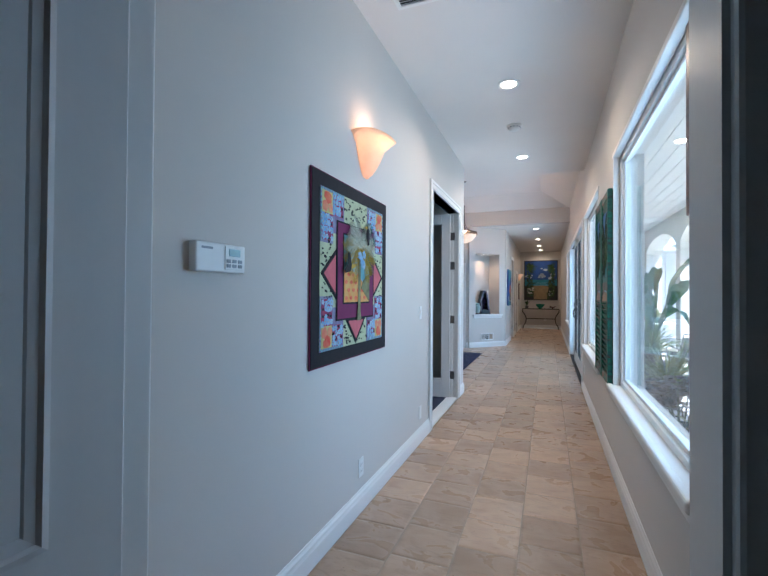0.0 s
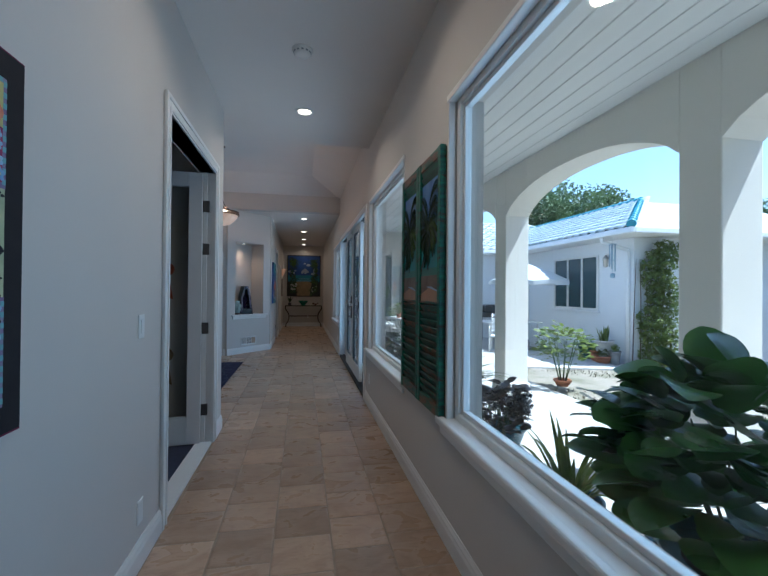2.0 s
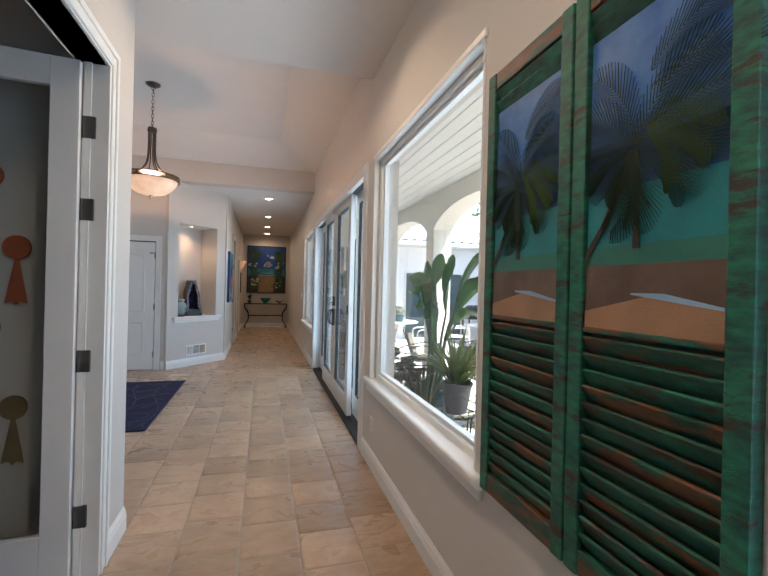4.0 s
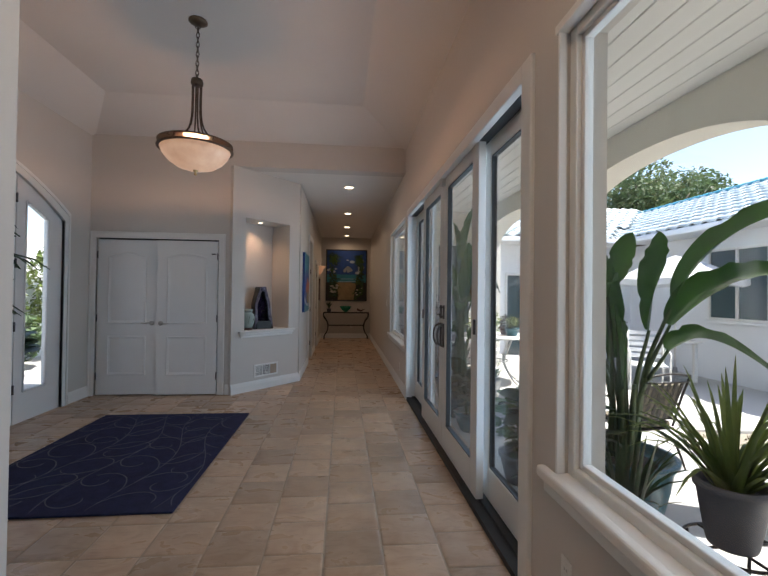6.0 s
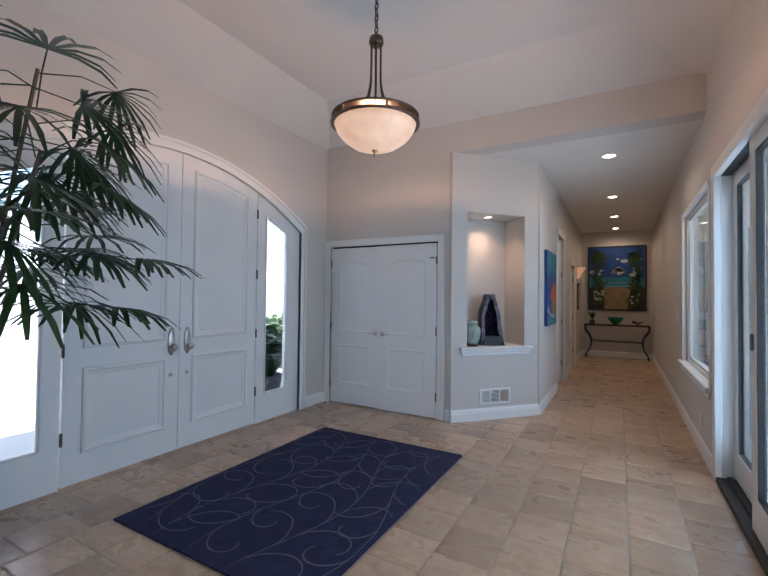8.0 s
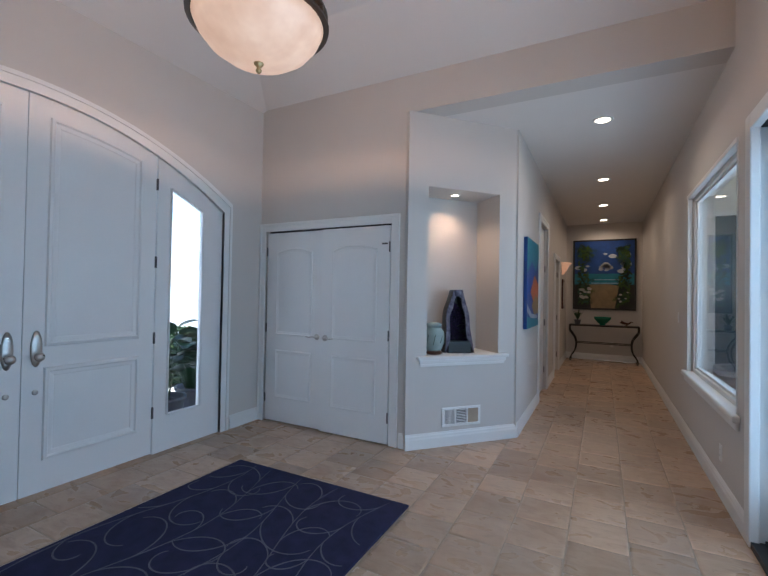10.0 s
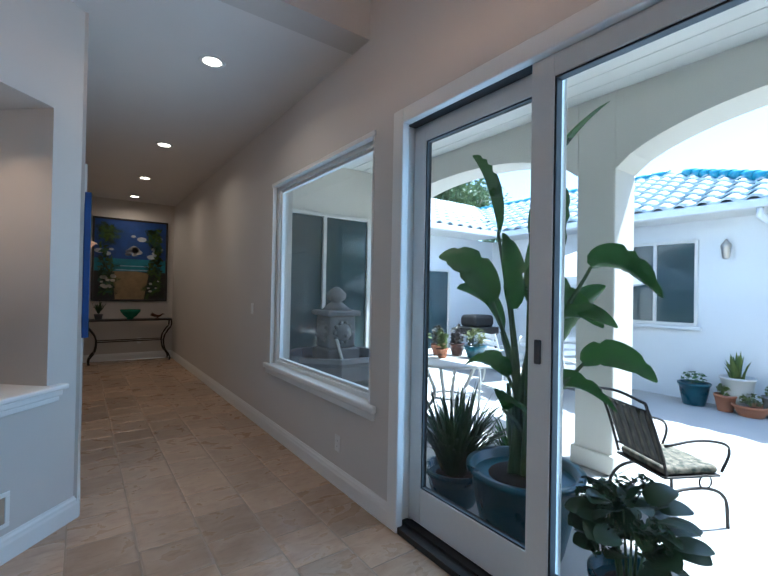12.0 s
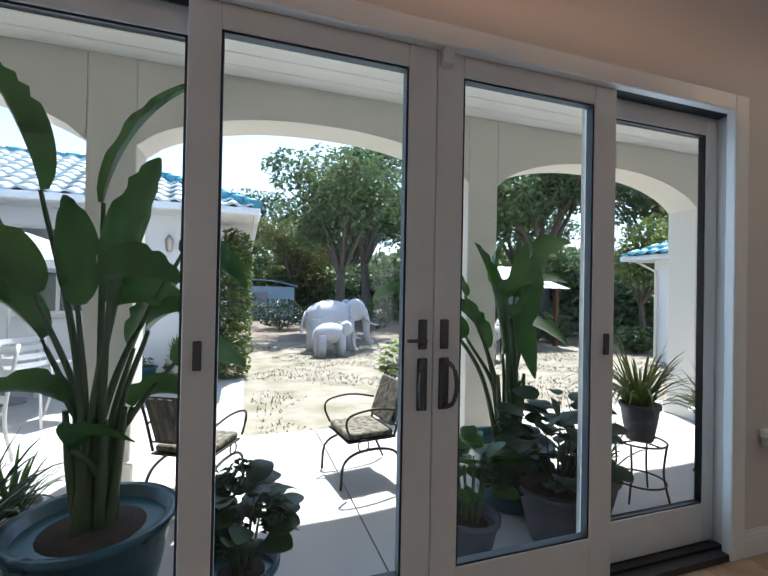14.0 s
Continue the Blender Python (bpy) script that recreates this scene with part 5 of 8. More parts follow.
for z, r in ((2.592, 0.285), (2.545, 0.29)):
    bm = B()
    lathe(bm, [(r - 0.010, z - 0.006), (r + 0.006, z - 0.007), (r + 0.008, z + 0.003), (r - 0.008, z + 0.006), (r - 0.012, z)], 48)
    part("rim_ring", bm, BRONZE, pl)
bm = B()
lathe(bm, [(0.012, 2.372), (0.08, 2.378), (0.15, 2.40), (0.215, 2.445), (0.255, 2.495), (0.276, 2.545), (0.270, 2.545), (0.248, 2.50), (0.20, 2.45), (0.10, 2.40), (0.008, 2.39)], 48)
bowl = part("glass_bowl", bm, ALABASTER, pl, "glowing alabaster glass bowl")
bm = B()
lathe(bm, [(0.003, 2.328), (0.012, 2.335), (0.013, 2.345), (0.006, 2.352), (0.02, 2.366), (0.022, 2.374)], 16)
part("finial", bm, BRASS, pl, "small brass finial")

# niche sill, vent, geode, vase
bm = B()
bevelled(bm, 0.10, 1.06, -0.055, 0.399, 0.802, 0.830, w=0.008, m=PM)
bevelled(bm, 0.12, 1.04, -0.035, -0.001, 0.765, 0.802, w=0.008, m=PM)
bevelled(bm, 0.13, 1.03, -0.022, -0.001, 0.735, 0.765, w=0.006, m=PM)
struct("trim_niche_sill", bm, TRIM, "white moulded niche sill", "trim")
vm = PM @ pose(0.567, -0.001, 0.262, 90)
v = empty("wall_vent", "white metal return air grille in three sections", "vent", vm)
bm = B()
W2_, H2_ = 0.205, 0.088
for a in ((-W2_, W2_, -H2_, -H2_ + 0.022), (-W2_, W2_, H2_ - 0.022, H2_), (-W2_, -W2_ + 0.025, -H2_ + 0.022, H2_ - 0.022), (W2_ - 0.025, W2_, -H2_ + 0.022, H2_ - 0.022), (-0.07, -0.055, -H2_ + 0.022, H2_ - 0.022), (0.055, 0.07, -H2_ + 0.022, H2_ - 0.022)):
    bevelled(bm, *a, 0, 0.010, w=0.002, seg=1)
part("frame", bm, TRIM, v)
# the duct's darkness behind this grille is a flat black sheet
bm = B()
box(bm, -W2_ + 0.02, W2_ - 0.02, -H2_ + 0.02, H2_ - 0.02, 0, 0.002)
part("backing", bm, BLACK, v)
for i in range(9):
    bm = B()
    box(bm, -0.178 + i * 0.0125, -0.172 + i * 0.0125, -0.066, 0.066, 0.002, 0.007)
    part("slat", bm, TRIM, v)
    bm = B()
    box(bm, -0.055, 0.055, -0.062 + i * 0.0145, -0.0565 + i * 0.0145, 0.002, 0.007)
    part("slat", bm, TRIM, v)
bm = B()
box(bm, 0.07, 0.18, -0.066, 0.066, 0.002, 0.006)
part("damper", bm, GROUT, v, "plain tan damper section")
gm = PM @ pose(0.62, 0.17, 0.83, 0, 0, -12)
g = empty("geode", "tall amethyst geode with a dark polished skin", "geode", gm)


def arch_pts(w, h, n=22):
    o = []
    for i in range(n + 1):
        t = i / n
        a = math.pi * t
        z = math.sin(a) ** 0.75
        u = -w * math.copysign(abs(math.cos(a)) ** 0.8, math.cos(a)) * (1 - 0.30 * z)
        o.append((u - 0.055 * z + 0.035 * z * z * z + 0.008 * math.sin(a * 8), h * z + 0.010 * math.sin(a * 7)))
    return o


bm = B()
outer, inner = arch_pts(0.145, 0.62), [(u, max(0.12, z)) for u, z in arch_pts(0.098, 0.55)]
F = [[bm.verts.new((u * s, y, z)) for u, z in outer] for y, s in ((-0.07, 1.0), (0.06, 1.02), (0.14, 0.7))]
for a, b in zip(F, F[1:]):
    for i in range(len(a) - 1):
        bm.faces.new((a[i], a[i + 1], b[i + 1], b[i])).smooth = True
bm.faces.new(F[2])
bm.faces.new([F[k][i] for k, i in ((0, 0), (1, 0), (2, 0), (2, -1), (1, -1), (0, -1))])
box(bm, -0.11, 0.11, -0.068, 0.05, 0, 0.11)
part("skin", bm, GEODE, g)
bm = B()
a = [bm.verts.new((u, -0.072, z)) for u, z in outer]
b = [bm.verts.new((u, -0.068, z)) for u, z in inner]
c = [bm.verts.new((u * 0.8, 0.05, 0.14 + (z - 0.13) * 0.9)) for u, z in inner]
for i in range(len(a) - 1):
    bm.faces.new((a[i], a[i + 1], b[i + 1], b[i]))
for i in range(len(a)):
    a[i].co.y += 0.008 * math.sin(i * 2.3)
    b[i].co.z += 0.012 * math.sin(i * 1.9)
part("rim", bm, QUARTZ, g, "pale quartz rim")
bm = B()
rg = random.Random(8)
for i in range(150):
    u, z = rg.uniform(-0.11, 0.08), rg.uniform(0.12, 0.54)
    if abs(u + 0.04 * (z / 0.6)) > 0.085 * (1 - (z / 0.58) ** 3) ** 0.5:
        continue
    m = pose(u, 0.03 - 0.04 * (abs(u) / 0.11) ** 2, z, rg.uniform(60, 120), rg.uniform(-40, 40), rg.uniform(0, 60))
    lathe(bm, [(0.014, -0.03), (0.014, 0.012), (0.001, 0.03)], 6, m)
for f in bm.faces:
    f.smooth = False
part("crystals", bm, AMETH, g, "dark purple amethyst crystals")
vz = empty("vase", "celadon ginger jar painted with dark branches", "vase", PM @ pose(0.34, 0.13, 0.83))
bm = B()
lathe(bm, [(0.06, 0.03), (0.075, 0.05), (0.092, 0.10), (0.100, 0.17), (0.092, 0.215), (0.066, 0.24), (0.060, 0.25), (0.070, 0.256), (0.072, 0.285), (0.04, 0.296), (0.005, 0.298)], 32)
part("jar", bm, CELADON, vz)
bm = B()
lathe(bm, [(0.07, 0.0), (0.078, 0.008), (0.066, 0.03)], 24)
part("stand", bm, DARKWOOD, vz, "dark wooden stand")
bm = B()
for i in range(9):
    a = i * 0.7
    tube(bm, [(0.1005 * math.cos(a + 0.08 * k) * (1 - 0.012 * abs(k - 2)), 0.1005 * math.sin(a + 0.08 * k) * (1 - 0.012 * abs(k - 2)), 0.10 + 0.028 * k + 0.012 * math.sin(i * 2 + k)) for k in range(4)], 0.0025, 5)
part("painted_branches", bm, LEAFD, vz)


# paintings on the north hall walls
def canvas(name, label, m, w, h, d=0.035, mat=BLACK):
    e = empty(name, label, "painting", m)
    bm = B()
    bevelled(bm, -w / 2, w / 2, -h / 2, h / 2, 0.003, d, w=0.004)
    part("canvas", bm, mat, e)
    return e


bp_ = canvas("beach_painting", "large tropical beach painting in a thin dark frame", pose(-0.265, YN, 1.90, 90, 0, 0), 1.20, 1.52)
bm = B()
for a in ((-0.62, -0.585, -0.78, 0.78), (0.585, 0.62, -0.78, 0.78), (-0.585, 0.585, -0.78, -0.745), (-0.585, 0.585, 0.745, 0.78)):
    bevelled(bm, *a, 0.0, 0.05, w=0.006)
part("frame", bm, BLACK, bp_, "thin black frame")
art(bp_, "painted_sky", "blue", [rect(-0.585, 0.585, 0.0, 0.745)], 0.037)
art(bp_, "painted_sea", "teal", [rect(-0.585, 0.585, -0.22, 0.02)], 0.038)
art(bp_, "painted_surf", "foam", [rect(-0.25, 0.3, -0.20, -0.18), rect(-0.2, 0.32, -0.12, -0.105)], 0.0388)
art(bp_, "painted_sand", "ochre", [[(-0.25, -0.745), (0.22, -0.745), (0.30, -0.25), (0.1, -0.21), (-0.3, -0.22)]], 0.0396)
rp = random.Random(3)
art(bp_, "painted_clouds", "white", [disc(rp.choice((-0.42, 0.05, 0.4)) + rp.uniform(-0.13, 0.13), rp.choice((0.12, 0.42, 0.2)) + rp.uniform(-0.05, 0.05), rp.uniform(0.04, 0.09), 9, 0.55) for _ in range(22)], 0.0404)
bm = B()
for i in range(70):
    s = rp.choice((-1, 1))
    frond2d(bm, I4, 0.042 + 0.00015 * i, s * rp.uniform(0.30, 0.45), rp.choice((rp.uniform(-0.68, -0.1), rp.uniform(0.35, 0.62))), rp.uniform(0, 6.28), rp.uniform(0.12, 0.2), 0.06, 7, 0.8)
part("painted_foliage", bm, AP["leaf"], bp_)
bm = B()
for i in range(36):
    s = rp.choice((-1, 1))
    frond2d(bm, I4, 0.0545 + 0.00015 * i, s * rp.uniform(0.28, 0.42), rp.choice((rp.uniform(-0.66, -0.2), rp.uniform(0.4, 0.6))), rp.uniform(0, 6.28), 0.14, 0.05, 6, 0.8)
part("painted_lit_foliage", bm, AP["leaflit"], bp_)
def blade(u, v, L, a, k=0.32):
    ca, sa = math.cos(a), math.sin(a)
    return [(u + L * (x * ca - y * k * sa), v + L * (x * sa + y * k * ca)) for x, y in ((-1, 0), (-0.5, 0.8), (0.2, 1), (1, 0), (0.2, -1), (-0.5, -0.8))]


def side_spot():
    s = rp.choice((-1, 1))
    z = rp.uniform(-0.64, 0.62)
    return s * rp.uniform(0.30 + 0.10 * (0.05 < z < 0.3), 0.50), z


for key, cnt, lift in (("leaf", 150, 0.0590), ("leaflit", 70, 0.0600), ("green", 40, 0.0608)):
    art(bp_, "painted_leaves", key, [blade(*side_spot(), rp.uniform(0.035, 0.08), rp.uniform(0, 3.14)) for _ in range(cnt)], lift, 0.0006)
art(bp_, "painted_blossoms", "pale", [disc(-0.4 + rp.uniform(-0.12, 0.14), -0.42 + rp.uniform(-0.1, 0.12), rp.uniform(0.025, 0.05), 7, 0.7) for _ in range(12)] + [disc(0.35 + rp.uniform(-0.12, 0.14), -0.5 + rp.uniform(-0.1, 0.12), rp.uniform(0.02, 0.035), 7, 0.7) for _ in range(6)], 0.062)
ca = canvas("wave_painting", "bright blue and coral wave painting on canvas", pose(-1.03, 12.13, 1.53, *WE), 0.86, 0.98, 0.04, AP["blue"])
art(ca, "painted_teal", "teal", [[(-0.43, 0.1), (-0.1, 0.25), (0.2, 0.15), (0.43, 0.32), (0.43, 0.49), (-0.43, 0.49)]], 0.0412)
art(ca, "painted_coral", "coral", [[(-0.2, -0.1), (0.1, 0.1), (0.43, 0.0), (0.43, -0.2), (0.1, -0.22)]], 0.0418)
art(ca, "painted_sand", "ochre", [[(-0.1, -0.25), (0.2, -0.12), (0.43, -0.2), (0.43, -0.34), (0.1, -0.36)]], 0.0424)
art(ca, "painted_foam", "white", [[(-0.43, -0.22), (-0.1, -0.34), (0.3, -0.36), (0.3, -0.40), (-0.1, -0.40), (-0.43, -0.3)]], 0.043)
art(ca, "painted_shore", "teal", [[(-0.43, -0.49), (0.43, -0.49), (0.43, -0.42), (-0.43, -0.36)]], 0.0434)
nd = canvas("small_picture", "narrow dark framed picture in the far hall", pose(-1.03, 16.55, 1.45, *WE), 0.42, 0.6, 0.03, DARKWOOD)
art(nd, "print", "pale", [rect(-0.15, 0.15, -0.24, 0.24)], 0.032)

# console with its ornaments
cn = empty("console_table", "wrought iron console table with curved legs", "table", pose(-0.265, 17.33, 0))
bm = B()
bevelled(bm, -0.67, 0.67, -0.17, 0.17, 0.765, 0.795, w=0.006)
part("tabletop", bm, IRON, cn)
for sx in (-1, 1):
    for sy in (-1, 1):
        bm = B()
        tube(bm, spline([(sx * x, sy * 0.14, z) for x, z in ((0.66, 0.765), (0.655, 0.66), (0.60, 0.58), (0.545, 0.48), (0.53, 0.36), (0.555, 0.22), (0.62, 0.12), (0.645, 0.03), (0.62, 0.012))], 5), 0.014, 8)
        part("leg", bm, IRON, cn)
bm = B()
tube(bm, [(-0.535, -0.14, 0.40), (0.535, -0.14, 0.40)], 0.009)
tube(bm, [(-0.535, 0.14, 0.40), (0.535, 0.14, 0.40)], 0.009)
part("stretcher", bm, IRON, cn)
bw = empty("glass_bowl", "green art glass bowl on the console", "bowl", pose(-0.28, 17.30, 0.795))
bm = B()
lathe(bm, [(0.06, 0), (0.065, 0.008), (0.05, 0.02), (0.10, 0.06), (0.155, 0.13), (0.17, 0.175), (0.163, 0.175), (0.145, 0.13), (0.09, 0.07), (0.01, 0.035)], 32)
part("body", bm, JADE, bw)
fg = empty("bird_figurine", "dark carved bird figurine on the console", "figurine", pose(0.17, 17.30, 0.795))
bm = B()
tube(bm, spline([(-0.11, 0, 0.09), (-0.05, 0, 0.06), (0.03, 0, 0.05), (0.08, 0, 0.085), (0.12, 0, 0.08)], 5), 0.035, 10, 0.006)
lathe(bm, [(0.05, 0), (0.04, 0.012), (0.012, 0.02), (0.012, 0.05)], 16)
part("body", bm, DARKWOOD, fg)
pf = empty("potted_orchid", "small dark potted plant on the console", "plant", pose(-0.77, 17.30, 0.795))
bm = B()
lathe(bm, [(0.05, 0), (0.065, 0.08), (0.07, 0.10), (0.06, 0.10)], 20)
part("pot", bm, GREYPOT, pf)
bm = B()
for i in range(12):
    a = i * 2.4
    rr_ = 0.10 + 0.03 * math.sin(i)
    curved(bm, [(0, 0, 0.09), (rr_ * 0.5 * math.cos(a), rr_ * 0.5 * math.sin(a), 0.20), (rr_ * math.cos(a), rr_ * math.sin(a), 0.22 + 0.01 * i)], lambda t: 0.022 * math.sin(math.pi * (0.1 + 0.85 * t)))
part("leaves", bm, LEAFD, pf)

# tall lady palm in the foyer's corner
lp = empty("lady_palm", "tall lady palm in a dark pot beside the entry", "plant", pose(-2.75, 6.60, 0))
bm = B()
lathe(bm, [(0.17, 0), (0.20, 0.02), (0.24, 0.36), (0.25, 0.40), (0.225, 0.40), (0.215, 0.35)], 28)
part("pot", bm, GREYPOT, lp)
bm = B()
lathe(bm, [(0.218, 0.33), (0.05, 0.35)], 20)
part("soil", bm, SOIL, lp)
rl = random.Random(21)
for k in range(7):
    a = k * 2.39
    bx, by = 0.10 * math.cos(a), 0.10 * math.sin(a)
    top = 1.62 + 0.15 * k
    bm = B()
    stem = spline([(bx, by, 0.34), (bx * 1.3, by * 1.3 + 0.06, 1.0), (bx * 2.0 + 0.06, by * 2.0 + 0.2, top)], 6)
    tube(bm, stem, 0.013, 7, 0.009)
    part("cane", bm, BARK, lp, "slim fibrous cane")
    bm = B()
    for j in range(10 if k > 2 else 6):
        b = a + j * 2.1 + rl.uniform(-0.3, 0.3)
        base = Vector(stem[-1]) - Vector((0, 0, 0.085 * j + 0.02))
        reach = rl.uniform(0.22, 0.48)
        hub = base + Vector((math.cos(b) * reach, math.sin(b) * reach, rl.uniform(0.0, 0.16)))
        tube(bm, [base, (base + hub) / 2 + Vector((0, 0, 0.04)), hub], 0.004, 5, 0.003)
        n, hang = rl.randrange(10, 14), rl.uniform(-0.8, 0.05)
        for i in range(n):
            f = (i / (n - 1) - 0.5) * 3.6
            axis = Vector((math.cos(b) * 0.8, math.sin(b) * 0.8, hang))
            d = (axis * math.cos(f * 0.9) + Vector((-math.sin(b), math.cos(b), 0)) * math.sin(f * 0.9)).normalized()
            L = rl.uniform(0.24, 0.34)
            curved(bm, [hub, hub + d * L * 0.4, hub + d * L * 0.75 - Vector((0, 0, 0.025)), hub + d * L - Vector((0, 0, 0.075))], lambda t: 0.0145 * math.sin(math.pi * (0.10 + 0.80 * t)) ** 0.7, 0.3)
    part("fan_leaves", bm, LEAFD, lp, "dark green fan leaves")

# side room: ribbons hanging beyond the glazed door
for i, (y, z, c) in enumerate(((5.60, 1.55, "coral"), (5.60, 1.15, "blue"), (5.60, 0.75, "ochre"), (5.60, 1.9, "coral"))):
    e = empty("award_ribbon", "hanging rosette ribbon on the side room wall", "ribbon", pose(-1.55 - 0.12 * (i % 2), 5.672, z, 90, 0, 0), "ribbons on the wall")
    bm = B()
    flat(bm, disc(0, 0, 0.06, 18), I4, 0.014, 0.012)
    part("rosette", bm, AP[c], e)
    bm = B()
    for s in (-1, 1):
        flat(bm, [(s * 0.005, -0.03), (s * 0.05, -0.28), (s * 0.02, -0.27), (s * 0.0, -0.29), (-s * 0.01, -0.03)], I4, 0.006 + 0.002 * s, 0.002)
    part("tails", bm, AP[c], e)

# ---- outside: ground, arcade, houses ----
G = -0.06


def ground_z(x):
    return G - 0.05 * max(0.0, min(x, 8.0) - 2.8)


def sheet(name, xs, y0, y1, mat, label, category, lift=0.0, thick=0.3):
    bm = B()
    for a, b in zip(xs, xs[1:]):
        v = box(bm, a, b, y0, y1, -1, 0)
        for q in v:
            q.co.z = ground_z(q.co.x) + lift - (thick if q.co.z < -0.5 else 0)
    bmesh.ops.remove_doubles(bm, verts=bm.verts, dist=1e-4)
    return struct(name, bm, mat, label, category)


bm = B()
box(bm, -400, 400, -400, 400, -0.9, -0.40)
struct("ground", bm, DIRT, "dry earth ground reaching to the horizon", "ground")
sheet("patio", (XE + T, 1.72, 2.8, 3.35), -3, 8.395, CONCRETE, "pale concrete patio slab", "pavement")
sheet("patio", (XE + T, 1.72, 2.8, 3.35), 8.405, 16, CONCRETE, "pale concrete patio slab", "pavement")
sheet("patio_court", (3.352, 5.0, 6.2, 7.2), 9.1, 16, CONCRETE, "pale concrete courtyard slab", "pavement")
sheet("lawn", (3.352, 8.0, 13.0), -8, 9.095, LAWN, "patchy dry lawn", "ground", -0.03)
sheet("dirt_yard", (13.0, 60.0), -45, 45, DIRT, "bare dry yard", "ground", -0.035)
sheet("dirt_side", (7.2, 13.0), 9.1, 45, DIRT, "bare dry yard beside the house", "ground", -0.04)
bm = B()
box(bm, -7, XF - 0.2, 0, 17, -0.3, -0.04)
struct("porch", bm, CONCRETE, "pale concrete porch outside the entry", "pavement")
AX0, AX1, AZ = 2.45, 2.80, 3.05
cols = [(-2.4, -2.05), (0.68, 1.02), (3.77, 4.10), (6.82, 7.14), (9.90, 10.22), (13.0, 13.3)]
bm = B()
for a, b in cols:
    bevelled(bm, AX0, AX1, a, b, G, 3.35, w=0.012, seg=2)
    bevelled(bm, AX0 - 0.025, AX1 + 0.025, a - 0.025, b + 0.025, G, G + 0.16, w=0.015)
for (a0, a), (b, b1) in zip(cols, cols[1:]):
    n = 24
    for i in range(n):
        ya, yb = a + (b - a) * i / n, a + (b - a) * (i + 1) / n
        z = lambda y: 2.42 + 0.34 * (1 - abs((y - (a + b) / 2) / ((b - a) / 2)) ** 2.3) ** 0.75 if a < y < b else 2.42
        v = box(bm, AX0, AX1, ya, yb, 2.6, 3.4)
        za, zb = z(ya + 1e-6), z(yb - 1e-6)
        for q in v:
            if q.co.z < 3:
                q.co.z = za if abs(q.co.y - ya) < 1e-4 else zb
bmesh.ops.remove_doubles(bm, verts=bm.verts, dist=1e-4)
struct("arcade", bm, STUCCO, "cream stucco arcade with segmental arches", "arcade")
bm = B()
n = 10
for i in range(n):
    xa = XE + T + (AX0 - XE - T) * i / n
    xb = XE + T + (AX0 - XE - T) * (i + 1) / n
    bevelled(bm, xa + 0.003, xb - 0.003, -3, 13.15, AZ, AZ + 0.04, w=0.005, seg=1)
box(bm, XE + T, AX1 + 0.06, -3, 13.6, AZ + 0.03, AZ + 0.4)
struct("ceiling_arcade", bm, SOFFIT, "white tongue-and-groove board soffit", "ceiling")
bm = B()
box(bm, XE + T, AX0 + 0.02, 13.15, 13.35, G, AZ + 0.1)
box(bm, XE + T + 0.004, XE + T + 0.03, -3, 13.15, 2.52, AZ + 0.02)
wn_ = struct("wall_arcade_north", bm, STUCCO, "cream stucco end wall of the arcade", "wall")


def sash(parent, m, w, h, panes=2, d=0.05):
    """A framed window of upright panes on the face of m (its x and y), under its house or wall."""
    bm = B()
    f = 0.05
    xs = [-w / 2 + (w - f) * i / panes for i in range(panes + 1)]
    for x in xs:
        bevelled(bm, x, x + f, -h / 2, h / 2, 0, d, w=0.006, seg=1, m=m)
    for v in (-h / 2, h / 2 - f):
        bevelled(bm, -w / 2 + f, w / 2 - f, v, v + f, 0, d - 0.004, w=0.006, seg=1, m=m)
    win = part("window", bm, VINYL, parent, "white framed sliding window")
    for a, b in zip(xs, xs[1:]):
        bm = B()
        box(bm, a + f, b, -h / 2 + f, h / 2 - f, 0.002, 0.014, m=m)
        part("pane", bm, DARKGL, win, "dark reflecting pane")
    bm = B()
    bevelled(bm, -w / 2 - 0.05, w / 2 + 0.05, -h / 2 - 0.06, -h / 2 - 0.002, 0, 0.08, w=0.01, seg=1, m=m)
    part("sill", bm, WHITEST, win)
    return win


sash(wn_, pose(1.52, 13.15, 1.42, 90, 0, 0), 1.42, 1.96)


def barrel_slope(bm, p0, along, up, length, run_fn, pitch=0.29, course=0.36, r=0.045):
    """Barrel tiles: courses stepping up a slope from the eave p0; run_fn(s) gives the (from, to) reach along the eave at s up the slope."""
    nrm = along.cross(up).normalized()
    if nrm.z < 0:
        nrm = -nrm
    k = 0
    s = 0.0
    while s < length:
        a0, a1 = run_fn(s)
        n = max(1, int((a1 - a0) / pitch))
        for i in range(n):
            c = a0 + pitch * (i + 0.5)
            rows = []
            for t, lift in ((s - 0.03, 0.035), (s + course, 0.0)):
                row = []
                for j in range(7):
                    g = j / 6
                    prof = r * math.sin(math.pi * min(1, g / 0.62)) if g < 0.62 else -r * 0.35 * math.sin(math.pi * (g - 0.62) / 0.38)
                    row.append(bm.verts.new(p0 + along * (c + (g - 0.5) * pitch) + up * t + nrm * (prof + lift)))
                rows.append(row)
            for j in range(6):
                bm.faces.new((rows[0][j], rows[0][j + 1], rows[1][j + 1], rows[1][j])).smooth = True
            low = [bm.verts.new(v.co - nrm * 0.03) for v in rows[0]]
            for j in range(6):
                bm.faces.new((low[j], low[j + 1], rows[0][j + 1], rows[0][j]))
        s += course


